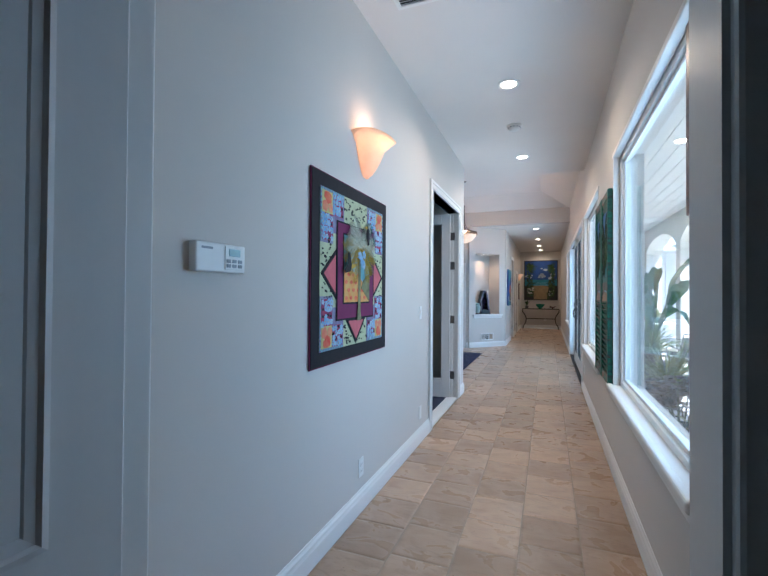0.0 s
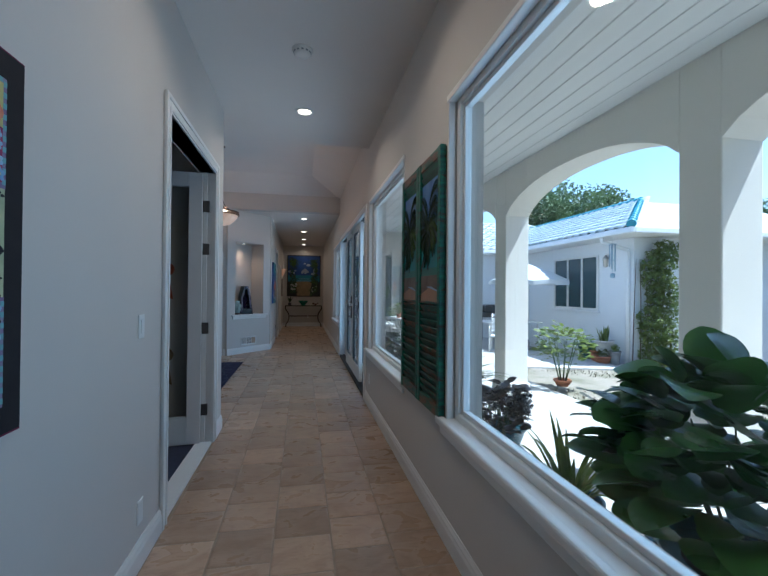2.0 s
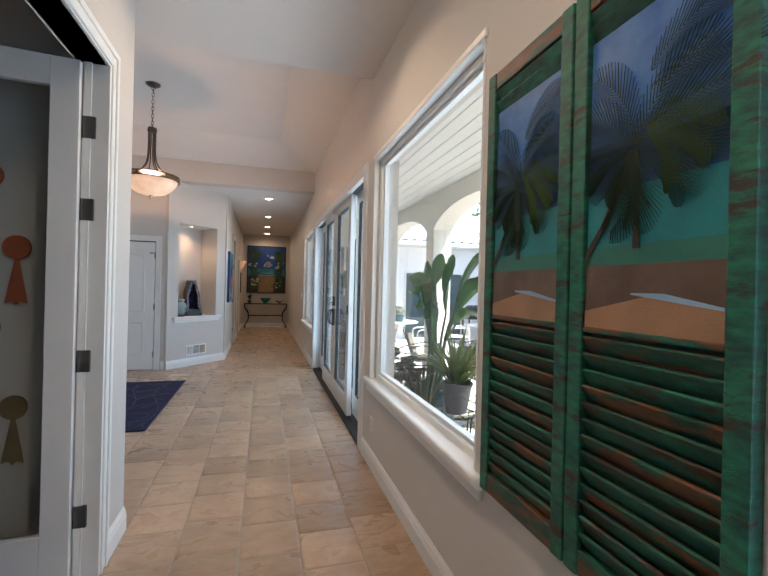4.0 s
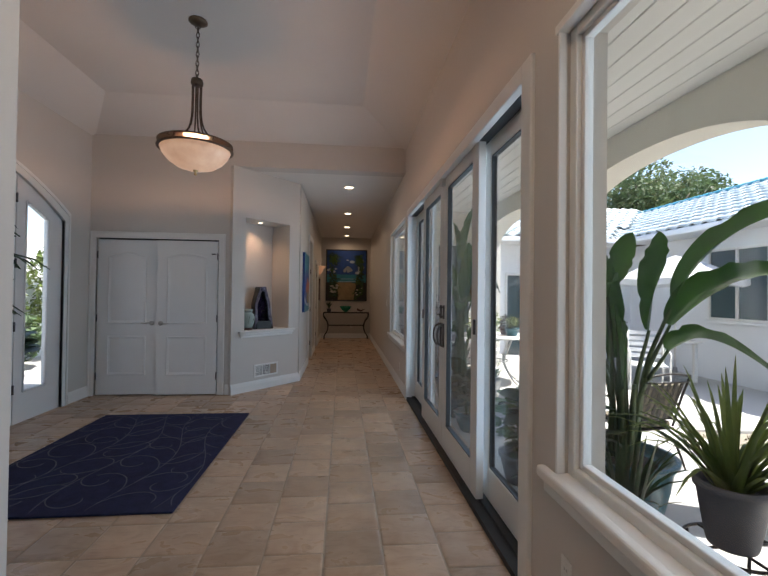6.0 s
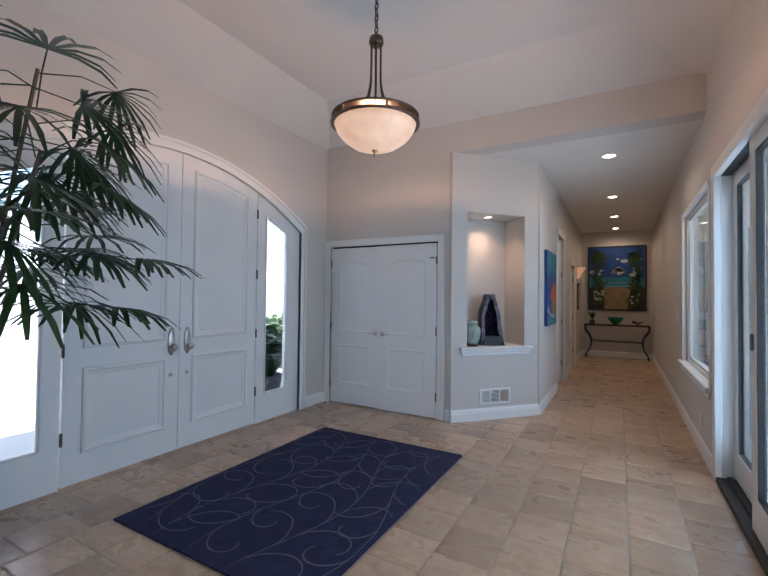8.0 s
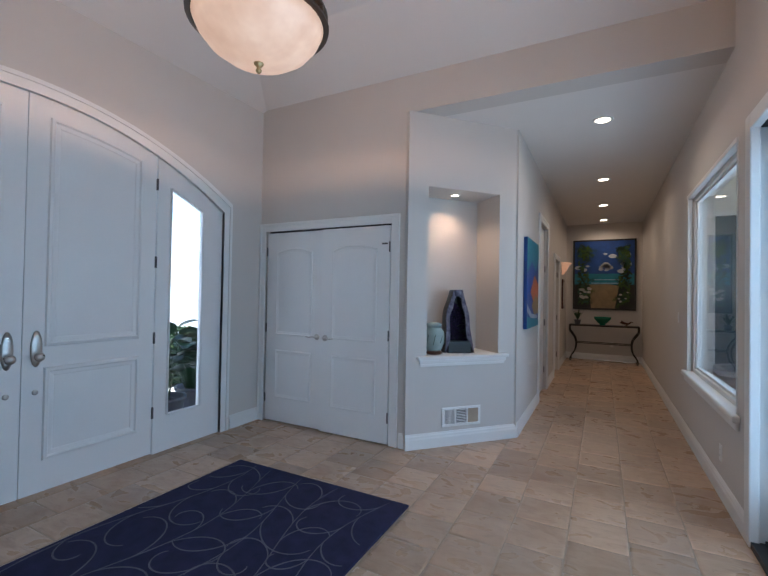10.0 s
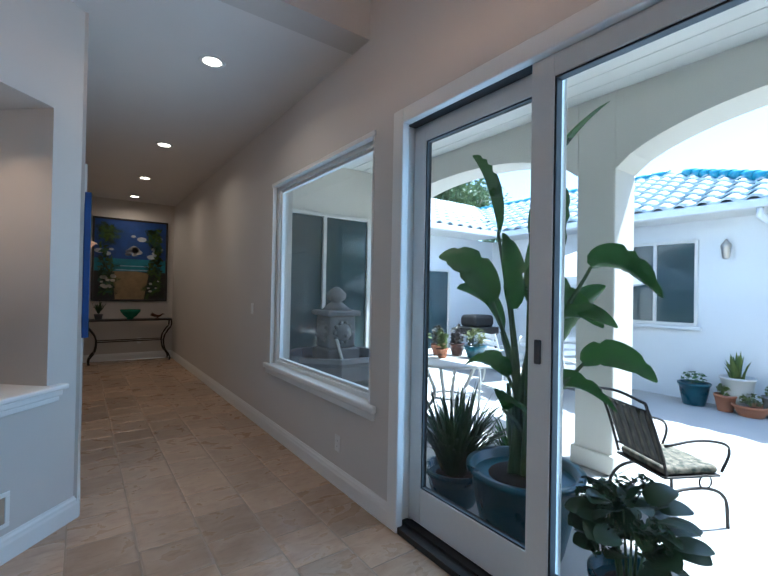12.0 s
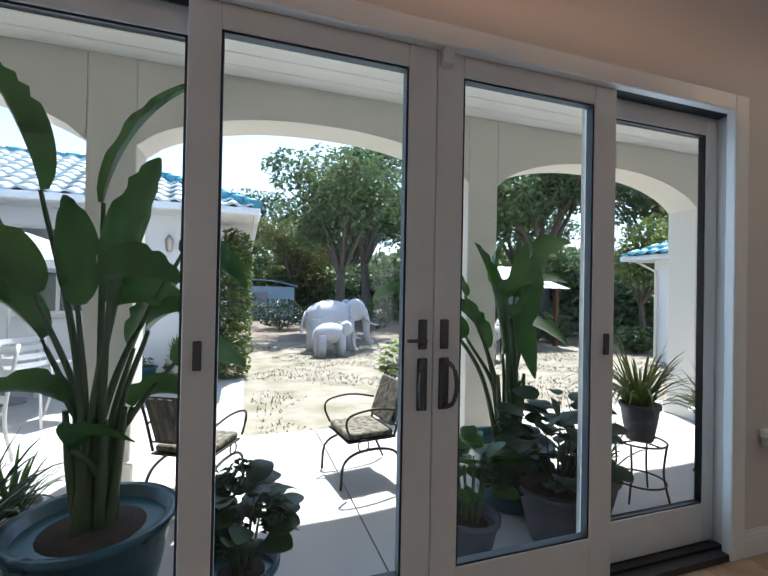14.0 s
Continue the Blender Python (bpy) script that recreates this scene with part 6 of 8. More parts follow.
# courtyard wing
WX, WY, EX, EY, EZ = 7.0, 9.6, 6.40, 9.0, 2.62
hs = empty("courtyard_house", "white stucco house wing with a barrel-tile hip roof", "house")
bm = B()
box(bm, WX, WX + 6, WY, 15.0, -0.6, EZ)
box(bm, 3.0, WX, 14.9, 18.0, -0.6, EZ)
part("wall", bm, WHITEST, hs)
bm = B()
box(bm, EX, WX + 6.6, EY, 14.28, EZ, EZ + 0.03)
box(bm, 2.0, EX, 14.3, 18.6, EZ, EZ + 0.03)
part("soffit", bm, SOFFIT, hs)
bm = B()
bevelled(bm, EX - 0.11, EX, EY - 0.11, 14.2, EZ, EZ + 0.12, w=0.02)
bevelled(bm, EX, WX + 6.6, EY - 0.11, EY, EZ, EZ + 0.12, w=0.02)
bevelled(bm, 2.0, EX - 0.11, 14.19, 14.3, EZ, EZ + 0.12, w=0.02)
gut = part("gutter", bm, WHITEST, hs, "white rain gutter")
bm = B()
tube(bm, [(WX - 0.05, WY + 0.12, ground_z(7)), (WX - 0.05, WY + 0.12, 2.2), (WX - 0.05, WY + 0.12, 2.34), (EX - 0.03, WY + 0.25, 2.52), (EX - 0.03, WY + 0.25, EZ)], 0.045, 8)
part("downpipe", bm, WHITEST, hs, "white downpipe")
up = Vector((0.92, 0, 0.40)).normalized()
L = 3.3
bm = B()
barrel_slope(bm, Vector((EX - 0.06, EY, EZ + 0.12)), Vector((0, 1, 0)), up, L, lambda s: (s * up.x - 0.05, 12.0))
v = [bm.verts.new(p) for p in ((EX, EY, EZ + 0.10), (EX, 21, EZ + 0.10), (EX + L * up.x, 21, EZ + 0.1 + L * up.z), (EX + L * up.x, EY + L * up.x, EZ + 0.1 + L * up.z))]
bm.faces.new(v)
v = [bm.verts.new(p) for p in ((EX, EY, EZ + 0.10), (EX + L * up.x, EY + L * up.x, EZ + 0.1 + L * up.z), (WX + 6, EY + L * up.x, EZ + 0.1 + L * up.z), (WX + 6, EY, EZ + 0.1))]
bm.faces.new(v)
part("roof", bm, ROOFT, hs, "pale barrel-tile roof slope")
up2 = Vector((0, 0.92, 0.40)).normalized()
bm = B()
barrel_slope(bm, Vector((1.0, 14.24, EZ + 0.12)), Vector((1, 0, 0)), up2, L, lambda s: (0.0, 5.4 + s * up2.y))
v = [bm.verts.new(p) for p in ((1, 14.3, EZ + 0.10), (6.4, 14.3, EZ + 0.10), (6.4 + L * up2.y, 14.3 + L * up2.y, EZ + 0.1 + L * up2.z), (1, 14.3 + L * up2.y, EZ + 0.1 + L * up2.z))]
bm.faces.new(v)
part("roof", bm, ROOFT, hs, "pale barrel-tile roof slope")
for i in range(13):
    bm = B()
    s = i * 0.30
    d = Vector((1, 1, 0.435)).normalized()
    p = Vector((EX - 0.08, EY - 0.08, EZ + 0.17)) + d * s
    tube(bm, [p, p + d * 0.36], 0.095, 10, 0.075)
    part("ridge_tile", bm, RIDGE, hs, "blue-green glazed ridge tile")
for i in range(22):
    bm = B()
    p = Vector((EX + L * up.x, EY + L * up.x + i * 0.34, EZ + 0.16 + L * up.z))
    tube(bm, [p, p + Vector((0, 0.38, 0))], 0.095, 10, 0.08)
    part("ridge_tile", bm, RIDGE, hs, "blue-green glazed ridge tile")
sash(hs, pose(WX, 11.65, 1.62, 90, 0, -90), 1.85, 1.4, 3)
sash(hs, pose(4.6, 14.9, 0.85, 90, 0, 0), 1.9, 2.1, 2)
bm = B()
bevelled(bm, 3.3, 3.42, 14.82, 14.9, ground_z(4), 2.3, w=0.01)
part("post", bm, WHITEST, hs)

wl = empty("wall_lantern", "small nickel carriage lantern on the stucco wall", "lamp", pose(WX, 10.35, 2.14))
bm = B()
lathe(bm, [(0.02, -0.16), (0.05, -0.14), (0.07, 0.03), (0.075, 0.05), (0.03, 0.11), (0.008, 0.15)], 8, pose(-0.12, 0, 0))
tube(bm, [(0, 0, 0.02), (-0.05, 0, 0.14), (-0.12, 0, 0.14)], 0.012, 6)
part("body", bm, NICKEL, wl)
bm = B()
lathe(bm, [(0.03, -0.13), (0.055, 0.02)], 8, pose(-0.12, 0, 0) @ Matrix.Diagonal((1.12, 1.12, 1, 1)))
part("glass", bm, WHITEPOT, wl, "frosted lantern glass")
wc = empty("wind_chime", "blue metal wind chime hanging under the eave", "wind chime", pose(6.55, 9.72, 2.55))
bm = B()
tube(bm, [(0, 0, 0.07), (0, 0, -0.45)], 0.004, 5)
lathe(bm, [(0.07, -0.46), (0.07, -0.44)], 12, pose(0, 0, 0))
lathe(bm, [(0.08, -0.10), (0.08, -0.08)], 16)
lathe(bm, [(0.001, -0.85), (0.05, -0.84), (0.05, -0.75), (0.001, -0.74)], 12)
tube(bm, [(0, 0, -0.45), (0, 0, -0.75)], 0.003, 5)
part("clapper", bm, SHEDB, wc)
for i in range(5):
    a = i * 1.257
    bm = B()
    tube(bm, [(0.06 * math.cos(a), 0.06 * math.sin(a), -0.10), (0.06 * math.cos(a), 0.06 * math.sin(a), -0.50 - 0.05 * i)], 0.013, 8)
    part("chime_tube", bm, SHEDB, wc, "blue metal tube")


# ---- plants ----
def leaf_cards(bm, rnd, centre, spread, count, size, flatness=1.0, curl=0.3):
    """Small pointed leaves scattered through an uneven, clumped crown."""
    cx, cy, cz = spread
    for i in range(count):
        while True:
            p = Vector((rnd.uniform(-1, 1), rnd.uniform(-1, 1), rnd.uniform(-1, 1)))
            r = p.length
            if 0.25 < r < 1 and noise.noise(p * 2.3 + Vector(centre)) > -0.12 - 0.25 * (1 - r):
                break
        q = Vector(centre) + Vector((p.x * cx, p.y * cy, p.z * cz))
        d = Vector((rnd.gauss(0, 1), rnd.gauss(0, 1), rnd.gauss(0, 0.6))).normalized()
        s = d.cross(Vector((rnd.gauss(0, 0.5), rnd.gauss(0, 0.5), 1))).normalized()
        L = size * rnd.uniform(0.6, 1.3)
        u = s.cross(d) * L * curl
        v = [bm.verts.new(x) for x in (q - d * L * 0.5, q + s * L * 0.3 + u * 0.3, q + d * L * 0.5 - u * 0.5, q - s * L * 0.3 + u * 0.3)]
        bm.faces.new(v)


def tree(name, label, x, y, h, w, seed, leaf=OAK, count=5200, size=0.34, bole=0.32, z0=-0.35):
    rnd = random.Random(seed)
    e = empty(name, label, "tree", pose(x, y, z0), "trees beyond the yard")
    bm = B()
    tips = []
    base = h * 0.32
    tube(bm, spline([(0, 0, -0.1), (0.1 * w * 0.1, 0, base * 0.5), (0.03 * w, 0.02 * w, base)], 5), bole, 9, bole * 0.7)
    for i in range(7):
        a = i * 0.9 + rnd.uniform(-0.3, 0.3)
        r = w * rnd.uniform(0.3, 0.75)
        tip = Vector((math.cos(a) * r, math.sin(a) * r, h * rnd.uniform(0.55, 0.88)))
        mid = Vector((math.cos(a) * r * 0.4, math.sin(a) * r * 0.4, base + (tip.z - base) * 0.5)) + Vector((rnd.uniform(-.3, .3), rnd.uniform(-.3, .3), 0))
        tube(bm, spline([(0.03 * w, 0.02 * w, base * 0.93), mid, tip], 5), bole * 0.45, 7, 0.03)
        tips += [tip, mid + (tip - mid) * 0.5]
    part("trunk", bm, BARK, e)
    bm = B()
    tips += [Vector((0, 0, h * 0.85)), Vector((0.2 * w, 0, h * 0.72))]
    for t in tips:
        k = rnd.uniform(0.26, 0.42) * w
        leaf_cards(bm, rnd, t, (k, k, k * 0.72), count // len(tips), size)
    part("crown", bm, leaf, e)
    return e


oak = tree("oak_tree", "tall spreading oak with dark green crown", 23, 2.2, 10.5, 5.2, 1, count=7000, size=0.30)
oak2 = tree("oak_tree", "tall oak with dense dark foliage", 15.5, -4.5, 10.5, 4.6, 2, count=6500, size=0.30)
lime = tree("pepper_tree", "yellow-green feathery tree in the yard", 27, 6.0, 6.5, 3.4, 3, OAKY, 4200, 0.24, 0.2)
lime2 = tree("pepper_tree", "light green feathery tree near the side house", 9.5, -3.6, 4.6, 2.0, 4, LEAFY, 3200, 0.16, 0.11)
for k, (x, y, src, sc, rot) in enumerate(((33, 9.5, oak, 0.9, 40), (38, 4, lime, 1.6, 80), (36, 13.5, oak2, 0.85, 120), (30, -4, oak, 1.05, 200), (24, -9, oak2, 1.1, 250), (17, -13, oak, 1.0, 300), (40, 20, oak, 1.0, 10),
        (14, 24, oak2, 0.86, 60), (20, 30, oak, 0.95, 150), (36, 26, oak2, 1.05, 220), (32, 32, oak, 0.9, 330), (9, 33, oak2, 0.95, 90), (10, -9, lime, 1.1, 30), (21, -2.5, lime, 0.9, 170), (44, -2, oak2, 1.1, 20), (45, 11, oak, 0.9, 250), (15.6, 5.4, oak, 0.72, 130))):
    m = pose(x, y, -0.35, 0, 0, rot) @ Matrix.Diagonal((sc, sc, sc, 1))
    src.scale = (1, 1, 1)
    copy_thing(src, m)
# hedge shrubs at the yard's edge
for k, (x, y, r, h, mt) in enumerate(((17.5, 7.6, 1.1, 1.3, LEAFD), (19, 9.6, 1.4, 1.7, LEAFD), (20, 4.2, 1.3, 1.5, OAK), (17.5, 3.2, 1.0, 1.5, OAK), (13, 0.6, 1.0, 1.2, LEAFD), (11.5, -1.5, 0.9, 1.1, OAK), (14.5, -2.0, 1.3, 1.6, LEAFD), (16, 11.5, 1.5, 1.9, OAK), (8.6, -2.2, 0.6, 0.8, OAK), (18, -0.5, 1.4, 1.6, OAKY), (-5.9, 10.3, 0.5, 1.6, LEAFD), (-6.1, 11.4, 0.5, 0.9, LEAFD), (-6.2, 12.6, 0.6, 1.1, OAK), (-6.1, 13.9, 0.6, 2.4, LEAFY), (-5.9, 8.9, 0.5, 1.5, OAK))):
    e = empty("shrub", "dark green shrub at the yard's edge", "shrub", pose(x, y, ground_z(x) - 0.03), "yard shrubs")
    rnd = random.Random(40 + k)
    bm = B()
    for i in range(5):
        a = i * 1.3
        tube(bm, [(0, 0, -0.05), (r * 0.5 * math.cos(a), r * 0.5 * math.sin(a), h * 0.7)], 0.03, 5, 0.01)
    part("stems", bm, BARK, e)
    bm = B()
    leaf_cards(bm, rnd, (0, 0, h * 0.52), (r, r, h * 0.5), 1300, 0.14)
    part("foliage", bm, mt, e)

for k, (x, y, r, h, mt) in enumerate(((26, 11.5, 2.6, 4.2, OAK), (29, 5.5, 2.8, 4.6, OAKY), (28, 1.5, 2.8, 4.4, OAK), (24, -1.5, 2.6, 4.0, OAK), (22, -6, 3.0, 4.6, OAKY), (17, -8, 3.0, 4.8, OAK), (13, -9, 2.6, 4.4, OAK), (31, 14.5, 3.2, 5.0, OAK), (27, 17.5, 2.6, 4.4, OAK), (33, 9.0, 3.0, 4.6, OAK), (19.5, -3.2, 2.0, 3.2, OAKY), (12.5, -5.0, 1.8, 3.0, OAK))):
    e = empty("tall_shrub", "dense tall greenery behind the yard", "shrub", pose(x, y, -0.4), "tall yard greenery")
    rnd = random.Random(60 + k)
    bm = B()
    for i in range(5):
        a = i * 1.3
        tube(bm, [(0, 0, -0.05), (r * 0.4 * math.cos(a), r * 0.4 * math.sin(a), h * 0.6)], 0.06, 6, 0.02)
    part("stems", bm, BARK, e)
    bm = B()
    for i in range(5):
        a = i * 1.26 + k
        leaf_cards(bm, rnd, (r * 0.45 * math.cos(a), r * 0.45 * math.sin(a), h * (0.36 + 0.09 * (i % 3))), (r * 0.66, r * 0.66, h * 0.40), 1300, 0.33)
    part("foliage", bm, mt, e)

# ivy column on the house corner
iv = empty("ivy_trellis", "bright green climbing ivy thick on the house corner", "climbing plant", pose(7.12, 9.36, ground_z(7)))
bm = B()
for i in range(6):
    tube(bm, spline([(-0.2 + 0.2 * i, 0.18, 0), (-0.15 + 0.18 * i, 0.2, 1.2), (-0.1 + 0.1 * i, 0.2, 2.4)], 4), 0.015, 5, 0.006)
part("vine_stems", bm, BARK, iv)
bm = B()
rnd = random.Random(9)
for i in range(9):
    z = 0.2 + i * 0.29
    leaf_cards(bm, rnd, (0.30 + 0.1 * math.sin(i * 1.7), -0.05, z), (0.52 - 0.03 * i + 0.05 * math.sin(i), 0.36, 0.30), 620, 0.085)
part("foliage", bm, LEAFY, iv)


def pot(parent, r, h, mat, rim=0.03, label=""):
    bm = B()
    lathe(bm, [(r * 0.68, 0), (r * 0.72, 0.015), (r * 0.9, h * 0.55), (r, h - rim), (r * 1.08, h - rim), (r * 1.09, h), (r * 0.95, h), (r * 0.92, h - 0.05)], 32)
    part("pot", bm, mat, parent, label)
    bm = B()
    lathe(bm, [(r * 0.93, h - 0.06), (r * 0.4, h - 0.04), (0.01, h - 0.035)], 20)
    part("soil", bm, SOIL, parent)


def strelitzia(x, y, leaves, r=0.30, h=0.46, seed=0):
    """A bird of paradise; each leaf: its blade's base (v, z) and tip (v, z) along y, how far it leans along x, half its width."""
    rnd = random.Random(seed)
    e = empty("bird_of_paradise", "giant bird of paradise plant in a teal glazed pot", "plant", pose(x, y, G), "potted bird of paradise")
    pot(e, r, h, TEAL, label="teal glazed ceramic pot")
    for by, bz, ty, tz, dx, wid in leaves:
        foot = Vector((rnd.uniform(-.06, .06), rnd.uniform(-.07, .07), h - 0.06))
        base, tip = Vector((dx * 0.55, by, bz)), Vector((dx, ty, tz))
        bm = B()
        tube(bm, spline([foot, foot.lerp(base, 0.5) + Vector((-0.12 * dx, -0.16 * by, 0.06)), base], 8), 0.021, 8, 0.009)
        st = part("stalk", bm, STEM, e)
        L = (tip - base).length
        rise = (base - foot.lerp(base, 0.5)).normalized()
        mid = base + rise * L * 0.42 + (tip - base) * 0.22
        rib = [base * (1 - k) ** 2 + mid * (2 * k * (1 - k)) + tip * k * k for k in [i / 16 for i in range(17)]]
        cuts = {rnd.randrange(4, 15) for q in range(3)}
        bm = B()
        curved(bm, rib, lambda t: 0.90 * wid * (math.sin(math.pi * min(0.995, 0.05 + t ** 0.8 * 0.95)) ** 0.62) * (0.80 if int(t * 16 + 0.5) in cuts else 1.0), 0.55, fold=rnd.choice((-1, 1)) * rnd.uniform(0.45, 1.15))
        part("leaf_blade", bm, LEAF, st, "broad glossy green blade")
    for q in range(7):
        a = q * 0.9
        bm = B()
        tube(bm, spline([(0.03 * math.cos(a), 0.05 * math.sin(a), h - 0.06), (0.05 * math.cos(a), 0.09 * math.sin(a), h + 0.22), (0.06 * math.cos(a), 0.11 * math.sin(a), h + 0.38 + 0.04 * (q % 3))], 5), 0.026, 8, 0.012)
        part("sheath", bm, STEM, e)
    return e


strelitzia(1.04, 9.72, ((0.22, 1.83, 0.45, 2.36, 0.02, 0.115), (0.22, 1.40, 0.68, 1.70, -0.05, 0.12), (0.22, 1.21, 0.65, 1.48, 0.10, 0.11), (0.06, 1.36, 0.10, 1.80, -0.10, 0.095), (-0.06, 1.36, -0.22, 2.02, 0.02, 0.115),
    (0.0, 1.80, -0.43, 2.42, 0.05, 0.085), (-0.30, 1.60, -0.60, 1.44, 0.25, 0.095), (-0.06, 1.48, -0.34, 1.46, -0.12, 0.095), (-0.03, 1.36, -0.38, 1.28, 0.12, 0.10), (-0.28, 1.08, -0.60, 1.03, 0.2, 0.09), (0.10, 0.96, 0.42, 0.98, -0.05, 0.08), (-0.1, 1.15, -0.30, 1.50, 0.3, 0.10), (-0.12, 0.90, -0.45, 0.86, 0.12, 0.09), (-0.2, 1.25, -0.55, 1.30, -0.1, 0.09), (0.05, 0.80, -0.2, 0.84, -0.25, 0.08)), 0.30, 0.46, 3)
strelitzia(1.45, 7.36, ((0.06, 1.02, 0.30, 1.78, 0.0, 0.105), (0.02, 1.28, -0.13, 0.86, -0.1, 0.10), (0.10, 1.50, 0.0, 1.84, 0.05, 0.09), (0.38, 1.42, 0.63, 1.62, -0.05, 0.11), (0.08, 1.42, -0.10, 1.52, -0.12, 0.09),
    (0.35, 1.14, 0.64, 1.22, 0.0, 0.09), (0.62, 1.38, 1.0, 1.38, 0.05, 0.085), (-0.17, 1.42, -0.86, 1.88, 0.38, 0.125), (-0.14, 1.25, -0.82, 1.54, 0.36, 0.105), (-0.18, 1.10, -0.74, 1.03, 0.28, 0.095), (-0.16, 1.22, -0.20, 1.82, 0.08, 0.10), (0.15, 1.05, 0.50, 1.40, 0.10, 0.11)), 0.28, 0.42, 5)


def strap_plant(name, label, x, y, z, count, L, wid, mat, potspec, seed, arch=0.6):
    rnd = random.Random(seed)
    e = empty(name, label, "plant", pose(x, y, z))
    r, h, pm = potspec
    pot(e, r, h, pm)
    bm = B()
    for i in range(count):
        a = rnd.uniform(0, 6.283)
        l = L * rnd.uniform(0.6, 1.1)
        out = rnd.uniform(0.25, 1.0) * arch
        d = Vector((math.cos(a), math.sin(a), 0))
        b0 = d * rnd.uniform(0, r * 0.5) + Vector((0, 0, h - 0.04))
        rib = [b0 + d * (l * out * k) + Vector((0, 0, l * (1.05 * k - out * 0.95 * k * k))) for k in (0, 0.2, 0.4, 0.6, 0.8, 1.0)]
        curved(bm, rib, lambda t: wid * (1 - t) ** 0.6 + 0.001, 0.35)
    part("strap_leaves", bm, mat, e)
    return e


def hoop_stand(x, y, h, r):
    e = empty("plant_stand", "round wrought iron plant stand", "plant stand", pose(x, y, G))
    bm = B()
    for z in (0.12, h):
        tube(bm, [(r * math.cos(a * 0.2618), r * math.sin(a * 0.2618), z) for a in range(25)], 0.007, 6)
    part("ring", bm, IRON, e)
    for i in range(4):
        a = i * 1.571 + 0.4
        bm = B()
        tube(bm, spline([(r * math.cos(a), r * math.sin(a), h), (r * 0.9 * math.cos(a), r * 0.9 * math.sin(a), h * 0.5), (r * 1.15 * math.cos(a), r * 1.15 * math.sin(a), 0)], 5), 0.007, 6)
        part("leg", bm, IRON, e)
    bm = B()
    tube(bm, [(-r, 0, h), (r, 0, h)], 0.006, 6)
    tube(bm, [(0, -r, h), (0, r, h)], 0.006, 6)
    part("tray", bm, IRON, e)


hoop_stand(1.24, 6.40, 0.40, 0.17)
hoop_stand(1.25, 5.50, 0.22, 0.17)
strap_plant("spider_plant", "strap-leaved plant in a grey pot on a stand", 1.24, 6.40, G + 0.407, 90, 0.66, 0.013, LEAFY, (0.125, 0.26, GREYPOT), 1, 1.0)
strap_plant("bromeliad", "yellow-green strap-leaved bromeliad in a dark pot", 1.25, 5.50, G + 0.227, 95, 0.66, 0.017, LEAFY, (0.16, 0.20, GREYPOT), 2, 0.95)
strap_plant("strap_plant", "dark strap-leaved clivia in a low pot", 1.10, 10.32, G, 130, 0.72, 0.020, LEAFD, (0.20, 0.24, TEAL), 3, 0.65)
strap_plant("strap_plant", "slender strap-leaved plant in a teal pot", 1.22, 3.62, G, 34, 0.56, 0.022, LEAFY, (0.17, 0.24, TEAL), 4, 0.8)
strap_plant("strap_plant", "dark strap-leaved plant in a black pot", 1.15, 6.95, G, 46, 0.58, 0.017, LEAFD, (0.18, 0.26, GREYPOT), 5, 0.7)
strap_plant("spider_plant", "arching green plant in a pale pot", 1.6, 10.25, G, 36, 0.42, 0.012, LEAF, (0.14, 0.30, WHITEPOT), 6, 0.9)


def leafy(name, label, x, y, h_pot, r_pot, pm, spread, zc, count, size, mat, seed, flowers=None):
    rnd = random.Random(seed)
    e = empty(name, label, "plant", pose(x, y, G))
    pot(e, r_pot, h_pot, pm)
    bm = B()
    for i in range(9):
        a = i * 0.71
        tube(bm, [(0.04 * math.cos(a), 0.04 * math.sin(a), h_pot - 0.05), (spread[0] * 0.5 * math.cos(a), spread[1] * 0.5 * math.sin(a), zc + spread[2] * 0.3)], 0.008, 5, 0.004)
    part("stems", bm, STEM, e)
    bm = B()
    for i in range(count):
        a, b = rnd.uniform(0, 6.283), math.asin(rnd.uniform(-0.75, 1))
        k = rnd.uniform(0.55, 1.0)
        d = Vector((math.cos(a) * math.cos(b), math.sin(a) * math.cos(b), math.sin(b)))
        p = Vector((d.x * spread[0], d.y * spread[1], zc + d.z * spread[2])) * 1.0
        p = Vector((0, 0, zc)) + (p - Vector((0, 0, zc))) * k
        o = Vector((d.x, d.y, 0.15)).normalized()
        l = size * rnd.uniform(0.7, 1.25)
        o = (o + Vector((rnd.gauss(0, 0.35), rnd.gauss(0, 0.35), 0))).normalized()
        sag = rnd.uniform(0.15, 0.5)
        curved(bm, [p + o * l * q + Vector((0, 0, l * (0.22 * q - sag * q * q))) for q in (0, 0.12, 0.28, 0.45, 0.62, 0.78, 0.9, 1.0)], lambda t: l * 0.40 * math.sin(math.pi * min(1, 0.03 + t ** 0.8 * 0.96)) ** 0.75 + 0.001, 0.16, fold=rnd.uniform(-0.5, 0.5))
    part("leaves", bm, mat, e)
    if flowers:
        for i in range(flowers[0]):
            a = rnd.uniform(0, 6.283)
            bm = B()
            leaf_cards(bm, rnd, (spread[0] * 0.85 * math.cos(a), spread[1] * 0.85 * math.sin(a), zc + spread[2] * rnd.uniform(-0.2, 0.8)), (flowers[1],) * 3, 110, flowers[1] * 0.5)
            part("flower_head", bm, flowers[2], e, flowers[3])
    return e


